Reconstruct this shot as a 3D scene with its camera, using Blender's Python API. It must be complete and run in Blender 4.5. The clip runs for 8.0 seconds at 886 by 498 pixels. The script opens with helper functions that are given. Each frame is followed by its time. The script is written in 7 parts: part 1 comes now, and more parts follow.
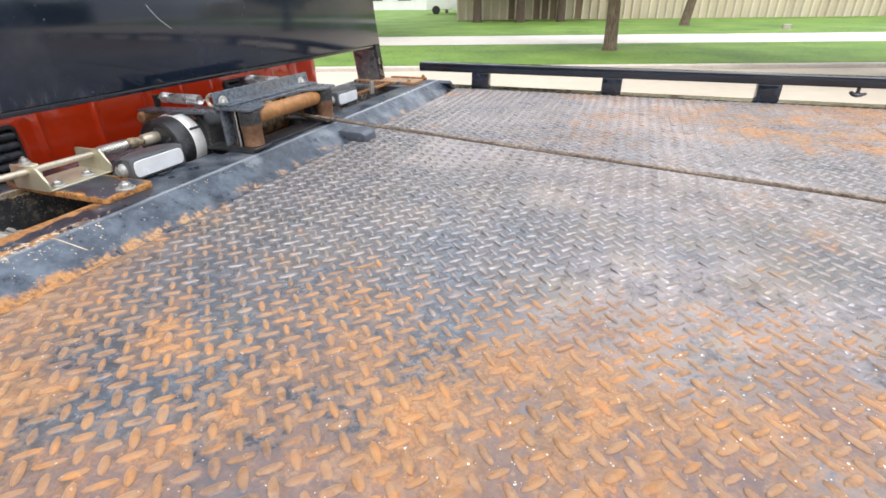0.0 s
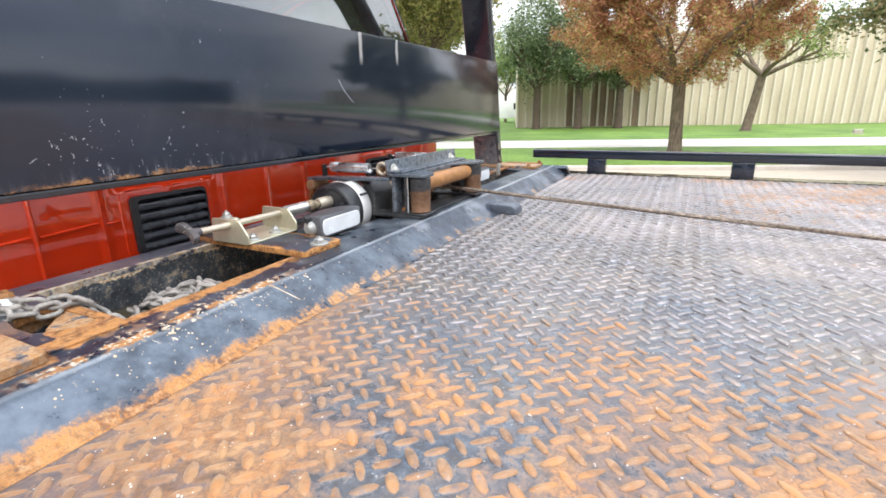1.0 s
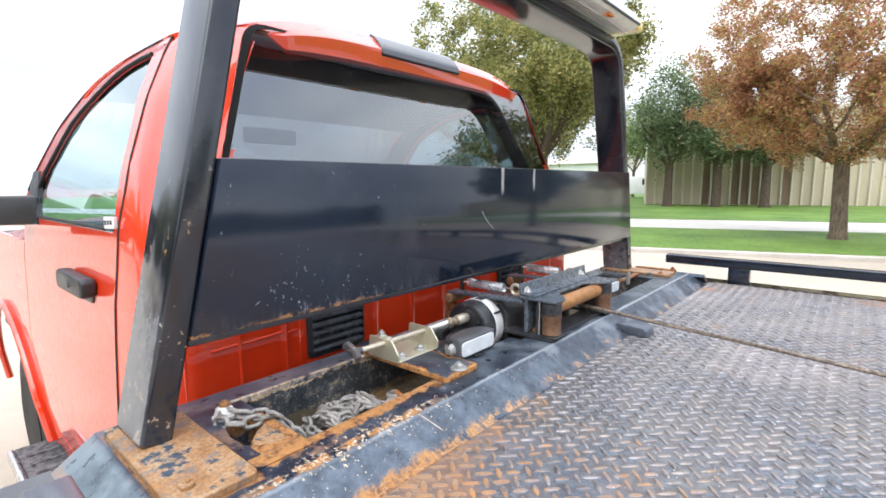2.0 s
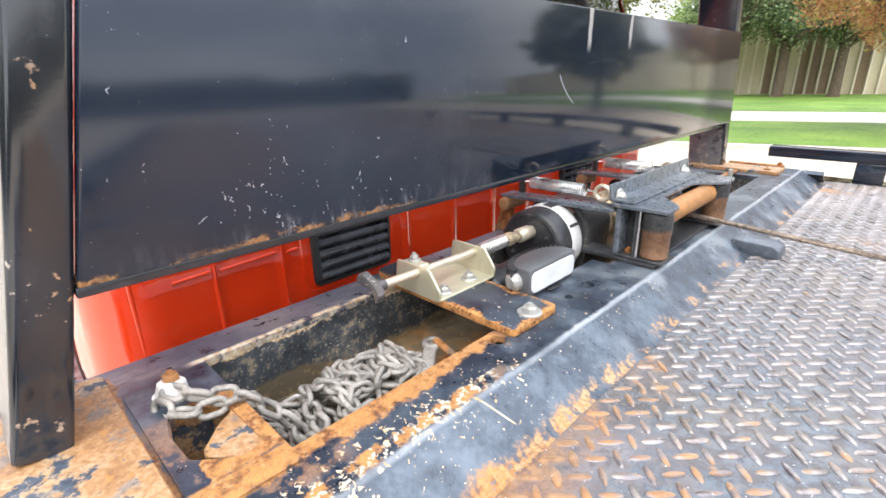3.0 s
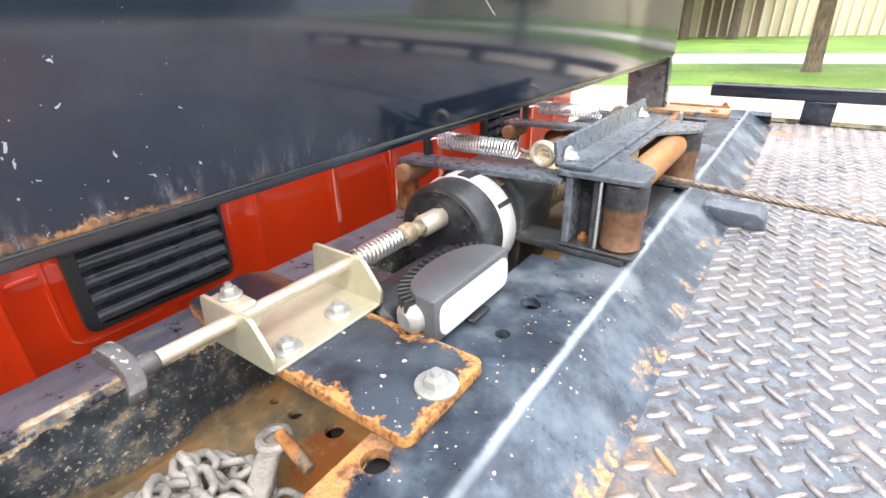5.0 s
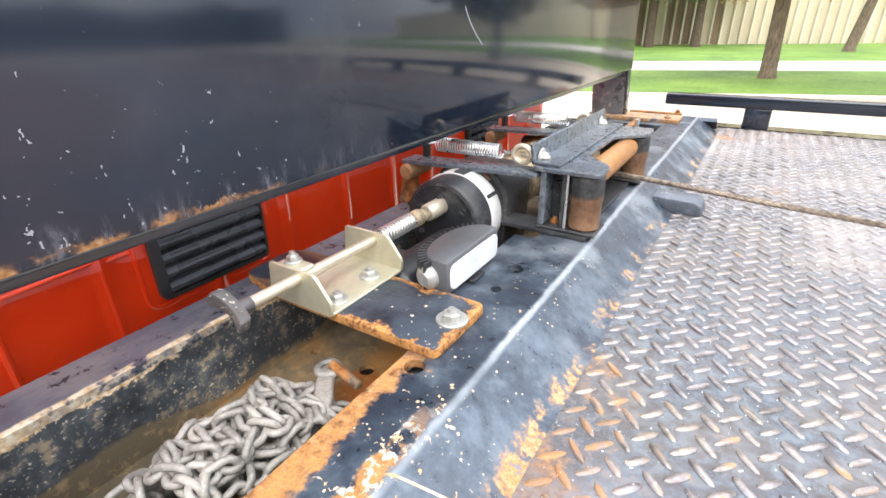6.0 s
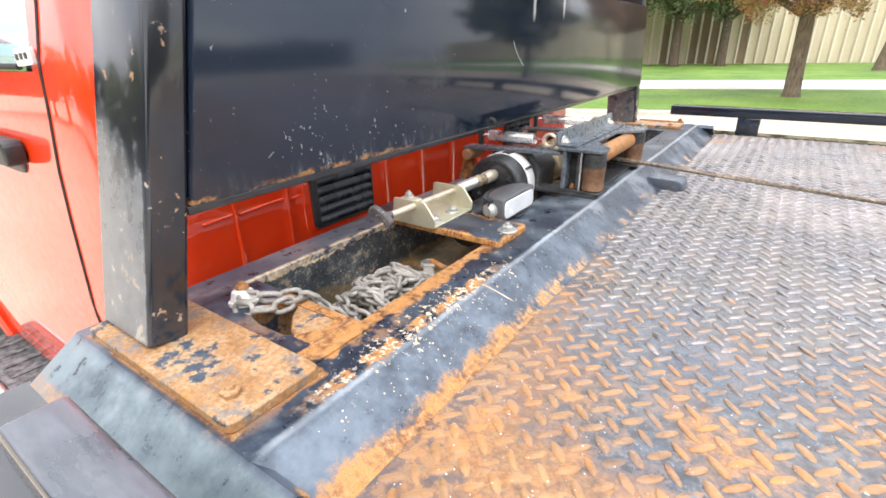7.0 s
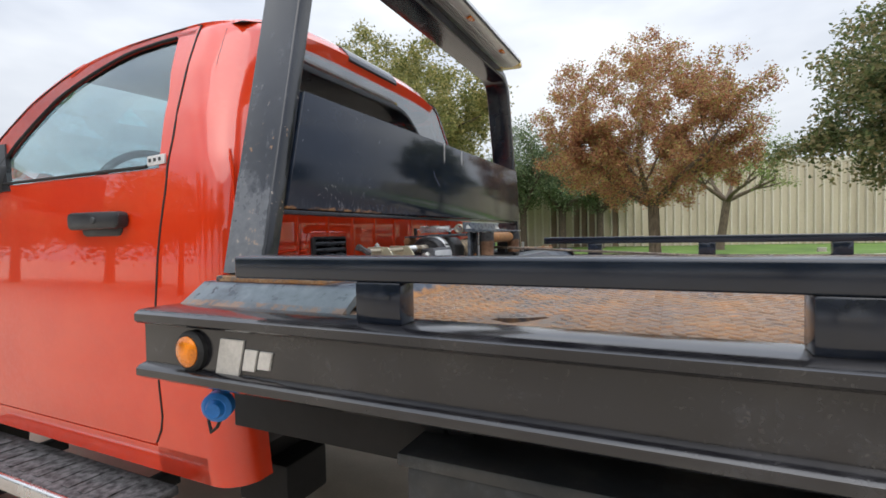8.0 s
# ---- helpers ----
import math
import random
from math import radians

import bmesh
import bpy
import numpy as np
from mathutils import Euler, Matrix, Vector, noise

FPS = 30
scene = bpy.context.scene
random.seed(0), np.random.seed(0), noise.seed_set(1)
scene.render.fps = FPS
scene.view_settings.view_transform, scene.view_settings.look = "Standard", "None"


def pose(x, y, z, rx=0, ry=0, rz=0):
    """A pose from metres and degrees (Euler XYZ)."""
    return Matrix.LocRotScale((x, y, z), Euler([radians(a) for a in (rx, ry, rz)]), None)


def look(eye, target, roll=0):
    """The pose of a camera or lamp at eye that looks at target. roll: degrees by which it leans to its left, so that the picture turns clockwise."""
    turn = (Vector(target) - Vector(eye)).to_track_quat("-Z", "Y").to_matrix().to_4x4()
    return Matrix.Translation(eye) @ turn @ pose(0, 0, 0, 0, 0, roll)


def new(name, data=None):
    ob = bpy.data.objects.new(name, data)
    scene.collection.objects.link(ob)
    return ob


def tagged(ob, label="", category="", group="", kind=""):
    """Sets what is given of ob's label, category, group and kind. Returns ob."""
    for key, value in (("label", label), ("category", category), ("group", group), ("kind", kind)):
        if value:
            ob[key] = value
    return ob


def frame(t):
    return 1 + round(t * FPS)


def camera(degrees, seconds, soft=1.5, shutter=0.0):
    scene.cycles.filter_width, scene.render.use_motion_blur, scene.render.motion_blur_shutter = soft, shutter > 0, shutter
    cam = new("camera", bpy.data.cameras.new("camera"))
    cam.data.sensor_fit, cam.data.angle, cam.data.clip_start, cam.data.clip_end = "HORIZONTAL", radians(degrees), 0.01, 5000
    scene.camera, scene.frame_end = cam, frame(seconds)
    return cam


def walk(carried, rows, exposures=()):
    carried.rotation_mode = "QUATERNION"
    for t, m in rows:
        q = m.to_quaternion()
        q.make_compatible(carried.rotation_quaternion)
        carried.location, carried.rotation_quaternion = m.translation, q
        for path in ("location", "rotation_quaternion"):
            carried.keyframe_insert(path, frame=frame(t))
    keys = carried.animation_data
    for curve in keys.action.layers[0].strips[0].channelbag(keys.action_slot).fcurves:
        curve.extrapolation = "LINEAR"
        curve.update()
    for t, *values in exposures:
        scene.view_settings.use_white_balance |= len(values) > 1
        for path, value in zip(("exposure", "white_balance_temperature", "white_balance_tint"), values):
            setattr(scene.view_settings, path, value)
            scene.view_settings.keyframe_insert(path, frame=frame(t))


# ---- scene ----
cam = camera(85.3, 8.0, 1.65)
PATH = [
    (0, (0.896, 0.118, 1.502), (0.272, 1.776, 0.575), -0.7),
    (0.5, (0.711, 0.046, 1.414), (-0.08, 1.749, 0.723), -1.0),
    (1, (0.605, 0.044, 1.416), (-0.268, 1.756, 0.861), -1.1),
    (1.5, (0.605, -0.016, 1.534), (-0.547, 1.59, 1.232), -1.3),
    (1.7, (0.613, -0.043, 1.57), (-0.642, 1.495, 1.328), -1.4),
    (2.8, (0.424, 0.142, 1.533), (-0.935, 1.509, 0.998), -1.2),
    (3, (0.321, 0.221, 1.496), (-1.01, 1.553, 0.821), -1.2),
    (3.5, (0.153, 0.375, 1.421), (-1.1, 1.672, 0.556), -1.3),
    (4, (0.112, 0.465, 1.401), (-1.056, 1.768, 0.433), -1.5),
    (4.5, (0.12, 0.512, 1.414), (-0.995, 1.895, 0.495), -1.3),
    (4.7, (0.13, 0.526, 1.423), (-0.965, 1.944, 0.532), -1.3),
    (6, (0.202, 0.369, 1.47), (-0.781, 1.892, 0.625), -1.0),
    (6.5, (0.244, 0.206, 1.48), (-0.731, 1.635, 0.475), -1.0),
    (7, (0.354, -0.001, 1.488), (-0.719, 1.497, 0.709), -1.2),
    (7.5, (0.537, -0.309, 1.456), (-0.588, 1.326, 1.204), -0.9),
    (7.6, (0.559, -0.368, 1.425), (-0.524, 1.304, 1.25), -1.1),
    (8, (0.634, -0.621, 1.248), (-0.223, 1.185, 1.187), -1.1),
]
EXPOSURE = [(0, 1.07, 6600, 10), (0.5, 1.25, 6500, 10), (1.0, 1.36, 6450, 10), (1.5, 1.12, 6200, 10), (3.0, 1.7, 6600, 10), (3.5, 2.05, 6750, 10), (4.0, 2.06, 6700, 10), (4.5, 2.06, 6700, 10), (6.0, 1.8, 6700, 10), (6.5, 1.64, 6750, 10), (7.0, 1.56, 6700, 10), (7.5, 0.78, 6400, 10), (8.0, 0.3, 6400, 10)]
walk(cam, [(t, look(eye, target, roll)) for t, eye, target, roll in PATH], EXPOSURE)

# ---- world, sun, exposure ----
world = bpy.data.worlds.new("overcast_sky")
scene.world = world
world.use_nodes = True
wt = world.node_tree
wt.nodes.clear()
SUN_ELEV, SUN_ROT = 52.0, 150.0
sky = wt.nodes.new("ShaderNodeTexSky")
sky.sky_type, sky.sun_disc = "NISHITA", False
sky.sun_elevation, sky.sun_rotation = radians(SUN_ELEV), radians(SUN_ROT)
sky.dust_density, sky.air_density = 3.0, 1.0
wcoord = wt.nodes.new("ShaderNodeTexCoord")
wmap = wt.nodes.new("ShaderNodeMapping")
wmap.inputs["Scale"].default_value = (1.0, 1.0, 2.6)
wnoise = wt.nodes.new("ShaderNodeTexNoise")
wnoise.inputs["Scale"].default_value, wnoise.inputs["Detail"].default_value = 1.7, 5.0
wnoise.inputs["Roughness"].default_value = 0.5
wramp = wt.nodes.new("ShaderNodeValToRGB")
wramp.color_ramp.elements[0].position, wramp.color_ramp.elements[0].color = 0.36, (5.0, 5.45, 6.4, 1)
wramp.color_ramp.elements[1].position, wramp.color_ramp.elements[1].color = 0.66, (9.6, 9.8, 10.0, 1)
wmix = wt.nodes.new("ShaderNodeMix")
wmix.data_type = "RGBA"
wmix.inputs[0].default_value = 0.86
# an overcast sky is about three times as bright overhead as at the horizon
wsep = wt.nodes.new("ShaderNodeSeparateXYZ")
wgrad = wt.nodes.new("ShaderNodeMapRange")
wgrad.inputs["From Min"].default_value, wgrad.inputs["From Max"].default_value = 0.0, 1.0
wgrad.inputs["To Min"].default_value, wgrad.inputs["To Max"].default_value = 0.5, 1.5
wsq = wt.nodes.new("ShaderNodeMath")
wsq.operation = "MULTIPLY"
wdim = wt.nodes.new("ShaderNodeMix")
wdim.data_type, wdim.blend_type = "RGBA", "MULTIPLY"
wdim.inputs[0].default_value = 1.0
wbg = wt.nodes.new("ShaderNodeBackground")
wbg.inputs["Strength"].default_value = 0.165
wout = wt.nodes.new("ShaderNodeOutputWorld")
wt.links.new(wcoord.outputs["Generated"], wmap.inputs["Vector"])
wt.links.new(wmap.outputs["Vector"], wnoise.inputs["Vector"])
wt.links.new(wnoise.outputs["Fac"], wramp.inputs["Fac"])
wt.links.new(sky.outputs["Color"], wmix.inputs[6])
wt.links.new(wramp.outputs["Color"], wmix.inputs[7])
wt.links.new(wcoord.outputs["Generated"], wsep.inputs[0])
wt.links.new(wsep.outputs["Z"], wsq.inputs[0])
wt.links.new(wsep.outputs["Z"], wsq.inputs[1])
wt.links.new(wsq.outputs[0], wgrad.inputs["Value"])
wt.links.new(wmix.outputs[2], wdim.inputs[6])
wt.links.new(wgrad.outputs["Result"], wdim.inputs[7])
wt.links.new(wdim.outputs[2], wbg.inputs["Color"])
wt.links.new(wbg.outputs["Background"], wout.inputs["Surface"])

sun = new("sun", bpy.data.lights.new("sun", "SUN"))
sun.data.energy, sun.data.angle, sun.data.color = 0.7, radians(60), (1.0, 0.96, 0.9)
_e, _r = radians(SUN_ELEV), radians(SUN_ROT)
sun.matrix_world = look((math.sin(_r) * math.cos(_e) * 30, math.cos(_r) * math.cos(_e) * 30, math.sin(_e) * 30), (0, 0, 0))


# ---- node helpers ----
class Mat:
    """A small builder for node materials."""

    def __init__(self, name):
        self.m = bpy.data.materials.new(name)
        self.m.use_nodes = True
        self.t = self.m.node_tree
        self.t.nodes.clear()
        self.out = self.t.nodes.new("ShaderNodeOutputMaterial")
        self.b = self.t.nodes.new("ShaderNodeBsdfPrincipled")
        self.t.links.new(self.b.outputs[0], self.out.inputs[0])
        self._pos = None

    def node(self, kind):
        return self.t.nodes.new(kind)

    def put(self, socket, v):
        if isinstance(v, bpy.types.NodeSocket):
            self.t.links.new(v, socket)
        elif v is not None:
            if socket.type == "RGBA" and len(v) == 3:
                v = (*v, 1)
            socket.default_value = v

    def pos(self):
        if self._pos is None:
            self._pos = self.node("ShaderNodeNewGeometry").outputs["Position"]
        return self._pos

    def obj(self):
        return self.node("ShaderNodeTexCoord").outputs["Object"]

    def xyz(self, vec=None):
        n = self.node("ShaderNodeSeparateXYZ")
        self.put(n.inputs[0], vec or self.pos())
        return n.outputs

    def scaled(self, scale, vec=None):
        n = self.node("ShaderNodeMapping")
        self.put(n.inputs["Vector"], vec or self.pos())
        n.inputs["Scale"].default_value = scale
        return n.outputs[0]

    def noise(self, scale, detail=4.0, rough=0.55, vec=None, distort=0.0):
        n = self.node("ShaderNodeTexNoise")
        self.put(n.inputs["Vector"], vec or self.pos())
        n.inputs["Scale"].default_value, n.inputs["Detail"].default_value = scale, detail
        n.inputs["Roughness"].default_value, n.inputs["Distortion"].default_value = rough, distort
        return n.outputs[0]

    def voronoi(self, scale, vec=None, feature="F1"):
        n = self.node("ShaderNodeTexVoronoi")
        n.feature = feature
        self.put(n.inputs["Vector"], vec or self.pos())
        n.inputs["Scale"].default_value = scale
        return n.outputs["Distance"], n.outputs["Color"]

    def node_color_noise(self, scale):
        n = self.node("ShaderNodeTexNoise")
        self.put(n.inputs["Vector"], self.pos())
        n.inputs["Scale"].default_value = scale
        return n.outputs["Color"]

    def math(self, op, a, b=0.0, c=None, clamp=False):
        n = self.node("ShaderNodeMath")
        n.operation, n.use_clamp = op, clamp
        self.put(n.inputs[0], a)
        self.put(n.inputs[1], b)
        if c is not None:
            self.put(n.inputs[2], c)
        return n.outputs[0]

    def span(self, v, a, b, lo=0.0, hi=1.0, smooth=True):
        n = self.node("ShaderNodeMapRange")
        n.interpolation_type = "SMOOTHSTEP" if smooth else "LINEAR"
        self.put(n.inputs["Value"], v)
        n.inputs["From Min"].default_value, n.inputs["From Max"].default_value = a, b
        n.inputs["To Min"].default_value, n.inputs["To Max"].default_value = lo, hi
        return n.outputs["Result"]

    def mix(self, f, a, b, blend="MIX"):
        n = self.node("ShaderNodeMix")
        n.data_type, n.blend_type = "RGBA", blend
        self.put(n.inputs[0], f)
        self.put(n.inputs[6], a)
        self.put(n.inputs[7], b)
        return n.outputs[2]

    def ramp(self, f, stops):
        n = self.node("ShaderNodeValToRGB")
        els = n.color_ramp.elements
        while len(els) < len(stops):
            els.new(0.5)
        for e, (p, c) in zip(els, stops):
            e.position, e.color = p, (*c, 1)
        self.put(n.inputs[0], f)
        return n.outputs[0]

    def bump(self, h, strength=0.4, dist=0.002, normal=None):
        n = self.node("ShaderNodeBump")
        n.inputs["Strength"].default_value, n.inputs["Distance"].default_value = strength, dist
        self.put(n.inputs["Height"], h)
        if normal:
            self.put(n.inputs["Normal"], normal)
        return n.outputs[0]

    def done(self, color=None, rough=None, metal=None, normal=None, **more):
        for k, v in (("Base Color", color), ("Roughness", rough), ("Metallic", metal), ("Normal", normal), *more.items()):
            if v is not None:
                self.put(self.b.inputs[k.replace("_", " ")], v)
        return self.m


RUST = [(0.0, (0.05, 0.018, 0.008)), (0.4, (0.17, 0.062, 0.018)), (0.68, (0.31, 0.13, 0.04)), (1.0, (0.4, 0.24, 0.115))]


def rust_colour(m, vec=None):
    f = m.math("MULTIPLY_ADD", m.noise(60, 4, 0.65, vec), 0.6, m.math("MULTIPLY", m.noise(9, 3, 0.5, vec), 0.5))
    return m.ramp(m.span(f, 0.3, 0.8), RUST)


def plain(name, color, rough=0.5, metal=0.0, vary=0.12, scale=40, bump=0.15, dist=0.001, **more):
    """A paint, plastic or metal with slight grain, stains and relief."""
    m = Mat(name)
    big, fine = m.noise(scale * 0.18, 3), m.noise(scale * 2.2, 3)
    f = m.math("MULTIPLY_ADD", big, 0.7, m.math("MULTIPLY", fine, 0.3))
    dark, light = [tuple(min(1, c * k) for c in color) for k in (1 - vary * 1.6, 1 + vary * 1.4)]
    col = m.ramp(m.span(f, 0.3, 0.7), [(0, dark), (1, light)])
    r = m.span(big, 0.25, 0.75, max(0.02, rough - 0.07), min(1, rough + 0.1))
    return m.done(col, r, metal, m.bump(fine, bump, dist), **more)


def painted_steel(name, paint, rough=0.4, rust=0.4, chips=0.5, edge_scale=6.0, coat=0.0, bias=None, chip_scale=70, metal=0.0, dust=0.0, chip_at=None):
    """Paint over steel: grain, rust breaking through in patches, small pale chips. bias: (m) -> extra rust where it is known."""
    m = Mat(name)
    n1, n2, n3 = m.noise(edge_scale, 5, 0.62), m.noise(edge_scale * 6, 4, 0.65), m.noise(260, 3)
    f = m.math("ADD", m.math("MULTIPLY", n1, 0.62), m.math("MULTIPLY", n2, 0.38))
    f = m.math("ADD", f, rust - 0.5)
    if bias:
        f = m.math("ADD", f, bias(m))
    mask = m.span(f, 0.52, 0.6)
    pale = m.span(f, 0.475, 0.535)
    col = m.ramp(m.span(m.math("ADD", m.math("MULTIPLY", n2, 0.5), m.math("MULTIPLY", n1, 0.5)), 0.3, 0.7),
                 [(0, tuple(c * 0.62 for c in paint)), (0.6, paint), (1, tuple(min(1, c * 1.7 + 0.012) for c in paint))])
    if dust:
        col = m.mix(m.span(m.noise(3.2, 4, 0.6), 0.42, 0.75, 0, dust), col, (0.3, 0.28, 0.25))
    rim = m.math("MULTIPLY", m.math("SUBTRACT", pale, mask, clamp=True), 0.22)
    col = m.mix(rim, col, (0.5, 0.4, 0.27))
    col = m.mix(mask, col, rust_colour(m))
    where = m.span(m.noise(8, 3, 0.6), 0.42, 0.62, 0.0, 0.12)
    if chip_at:
        where = m.math("ADD", m.math("MULTIPLY", where, 0.6), chip_at(m))
    flake = m.math("ADD", m.noise(chip_scale, 2.0, 0.5, None, 0.6), where)
    chip = m.math("MULTIPLY", m.span(flake, 0.735, 0.755), chips, clamp=True)
    col = m.mix(chip, col, (0.68, 0.62, 0.52))
    r = m.math("ADD", m.span(n2, 0.3, 0.7, rough - 0.08, rough + 0.1), m.math("MULTIPLY", mask, 0.45), clamp=True)
    h = m.math("SUBTRACT", m.math("MULTIPLY", n3, 0.25), m.math("MULTIPLY", m.math("MAXIMUM", mask, chip), m.math("SUBTRACT", 1.0, n3)))
    return m.done(col, r, metal, m.bump(h, 0.5, 0.0009), **({"Coat Weight": coat, "Coat Roughness": 0.12} if coat else {}))

# ---- materials ----
def worn_flakes(m, scale, lo, hi, where=None):
    """Irregular flakes of lost paint, more of them where the second value is high."""
    f = m.noise(scale, 3, 0.62, None, 0.9)
    if where is not None:
        f = m.math("ADD", f, where)
    return m.span(f, lo, hi)


def bulkhead_paint():
    """Dark blue paint: grey on the slope, mostly sky reflection painted in, worn bright at the crest, rusty at the foot
    and at the trough's rim.
    """
    m = Mat("bulkhead_paint")
    x, y, z = m.xyz()
    n1, n2, n3, n4 = m.noise(7, 5, 0.62), m.noise(34, 5, 0.66), m.noise(120, 3, 0.6), m.noise(330, 2)
    ragged = m.math("MULTIPLY", m.math("SUBTRACT", m.math("ADD", m.math("MULTIPLY", n1, 0.5), m.math("MULTIPLY", n2, 0.5)), 0.5), 0.11)
    near = m.span(y, 0.95, 0.5)
    col = m.ramp(m.span(m.math("ADD", m.math("MULTIPLY", n1, 0.55), m.math("MULTIPLY", n2, 0.45)), 0.33, 0.67),
                 [(0, (0.012, 0.016, 0.026)), (0.5, (0.03, 0.042, 0.062)), (1, (0.085, 0.11, 0.14))])
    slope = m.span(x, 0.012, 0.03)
    # Sky reflection on ridge slope and near end ramp, painted as a grey-blue film.
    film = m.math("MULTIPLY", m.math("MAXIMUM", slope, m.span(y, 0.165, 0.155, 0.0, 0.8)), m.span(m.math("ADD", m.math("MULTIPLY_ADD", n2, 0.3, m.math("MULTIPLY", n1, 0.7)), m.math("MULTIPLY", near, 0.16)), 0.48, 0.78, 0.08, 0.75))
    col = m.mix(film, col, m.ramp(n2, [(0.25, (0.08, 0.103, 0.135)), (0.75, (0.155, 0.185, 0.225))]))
    # Front flange: reflected sky put into the colour as lilac grey.
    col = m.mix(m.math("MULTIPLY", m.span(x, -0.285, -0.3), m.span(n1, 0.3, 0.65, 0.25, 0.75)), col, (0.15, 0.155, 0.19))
    # The near end ramp is mixed paler still.
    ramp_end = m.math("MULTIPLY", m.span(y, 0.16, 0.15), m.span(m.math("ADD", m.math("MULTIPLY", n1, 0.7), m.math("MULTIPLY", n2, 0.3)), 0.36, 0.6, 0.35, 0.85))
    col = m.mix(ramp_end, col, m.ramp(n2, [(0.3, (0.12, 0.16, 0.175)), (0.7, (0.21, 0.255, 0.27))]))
    haze = m.math("MULTIPLY", m.span(m.noise(9, 4, 0.6), 0.47, 0.68), m.math("MULTIPLY", m.span(y, 0.75, 0.95), 0.45))
    col = m.mix(haze, col, (0.3, 0.34, 0.38))
    front = m.span(x, -0.28, -0.3)
    col = m.mix(m.math("MULTIPLY", front, m.span(m.noise(22, 5, 0.7, m.scaled((1, 0.35, 1))), 0.47, 0.62, 0.0, 0.6)), col, (0.2, 0.19, 0.185))
    col = m.mix(m.math("MULTIPLY", front, m.span(n2, 0.36, 0.44, 0.8, 0.0)), col, (0.03, 0.032, 0.045))
    crest_d = m.math("ABSOLUTE", m.math("SUBTRACT", m.math("ADD", x, m.math("MULTIPLY", ragged, 0.12)), 0.019))
    crest = m.math("MULTIPLY", m.span(crest_d, 0.0008, 0.006, 1.0, 0.0), m.span(m.math("ADD", n1, m.math("MULTIPLY", near, -0.12)), 0.3, 0.52, 0.35, 1.0))
    col = m.mix(m.math("MULTIPLY", m.math("MULTIPLY", crest, m.span(y, 0.162, 0.175)), 0.5), col, (0.5, 0.54, 0.58))
    d, c = m.voronoi(150)
    many = m.math("ADD", m.span(m.math("ABSOLUTE", m.math("SUBTRACT", x, 0.012)), 0.0, 0.07, 0.24, 0.1), m.math("MULTIPLY", near, 0.09))
    speck = m.math("LESS_THAN", d, m.math("MULTIPLY", many, m.math("MULTIPLY", m.span(m.noise(45, 3), 0.47, 0.66), m.math("MULTIPLY", m.span(x, -0.2, -0.06, 0.25, 1.0), m.span(y, 0.14, 0.26, 0.15, 1.0)))))
    by_crest = m.span(m.math("ABSOLUTE", m.math("SUBTRACT", x, 0.004)), 0.004, 0.05, 0.15, 0.05)
    flake = worn_flakes(m, 112, 0.72, 0.74, m.math("MULTIPLY", by_crest, m.span(y, 0.78, 0.5)))
    flake = m.math("MULTIPLY", m.math("MULTIPLY", flake, m.span(y, 0.85, 0.7)), m.math("MULTIPLY", m.span(y, 0.22, 0.4), m.span(x, -0.1, -0.06)))
    cream = m.ramp(n3, [(0.35, (0.42, 0.27, 0.13)), (0.5, (0.5, 0.4, 0.28)), (0.7, (0.6, 0.56, 0.48))])
    line = m.math("ABSOLUTE", m.math("SUBTRACT", y, m.math("MULTIPLY_ADD", x, 0.54, 0.5624)))
    scratch = m.math("MULTIPLY", m.span(line, 0.0008, 0.0018, 1.0, 0.0), m.math("MULTIPLY", m.span(x, 0.012, 0.016), m.span(x, 0.062, 0.056)))
    lost = m.math("MAXIMUM", m.math("MAXIMUM", speck, scratch), flake)
    col = m.mix(lost, col, cream)
    rim = m.span(m.math("ADD", m.math("SUBTRACT", -0.042, x), ragged), -0.006, 0.003)
    rim = m.math("MULTIPLY", m.math("MULTIPLY", rim, m.span(m.math("ADD", y, ragged), 0.74, 0.69)), m.math("MULTIPLY", m.span(x, -0.075, -0.07), m.span(m.math("ADD", y, ragged), 0.26, 0.3)))
    foot = m.math("MULTIPLY", m.span(y, 0.162, 0.168), m.math("MULTIPLY", m.span(m.math("ADD", m.math("ADD", x, m.math("MULTIPLY_ADD", m.math("SUBTRACT", n3, 0.5), 0.022, m.math("MULTIPLY", ragged, 0.7))), m.span(y, 0.34, 0.75, 0.006, 0.0)), 0.073, 0.087), m.math("MULTIPLY", m.span(m.math("ADD", n2, m.span(y, 0.3, 0.95, 0.2, -0.09)), 0.44, 0.54), m.span(m.math("ADD", n3, m.span(y, 0.35, 0.8, 0.14, 0.0)), 0.4, 0.52, 0.15, 1.0))))
    lip = m.math("MULTIPLY", m.span(m.math("ABSOLUTE", m.math("ADD", m.math("ADD", x, 0.299), m.math("MULTIPLY", ragged, 0.2))), 0.003, 0.007, 1.0, 0.0),
                 m.math("MULTIPLY", m.span(n2, 0.42, 0.5), m.math("MULTIPLY", m.span(y, 0.9, 0.75), m.span(y, 0.36, 0.38))))
    peel = m.math("MULTIPLY", m.span(m.math("ABSOLUTE", m.math("ADD", m.math("SUBTRACT", x, 0.006), m.math("MULTIPLY", ragged, 0.5))), 0.007, 0.012, 1.0, 0.0),
                  m.math("MULTIPLY", m.span(n2, 0.43, 0.5), m.math("MULTIPLY", m.span(y, 0.68, 0.56), m.span(y, 0.2, 0.3))))
    gap_x = m.math("SUBTRACT", m.math("ABSOLUTE", m.math("ADD", x, 0.142)), 0.064)
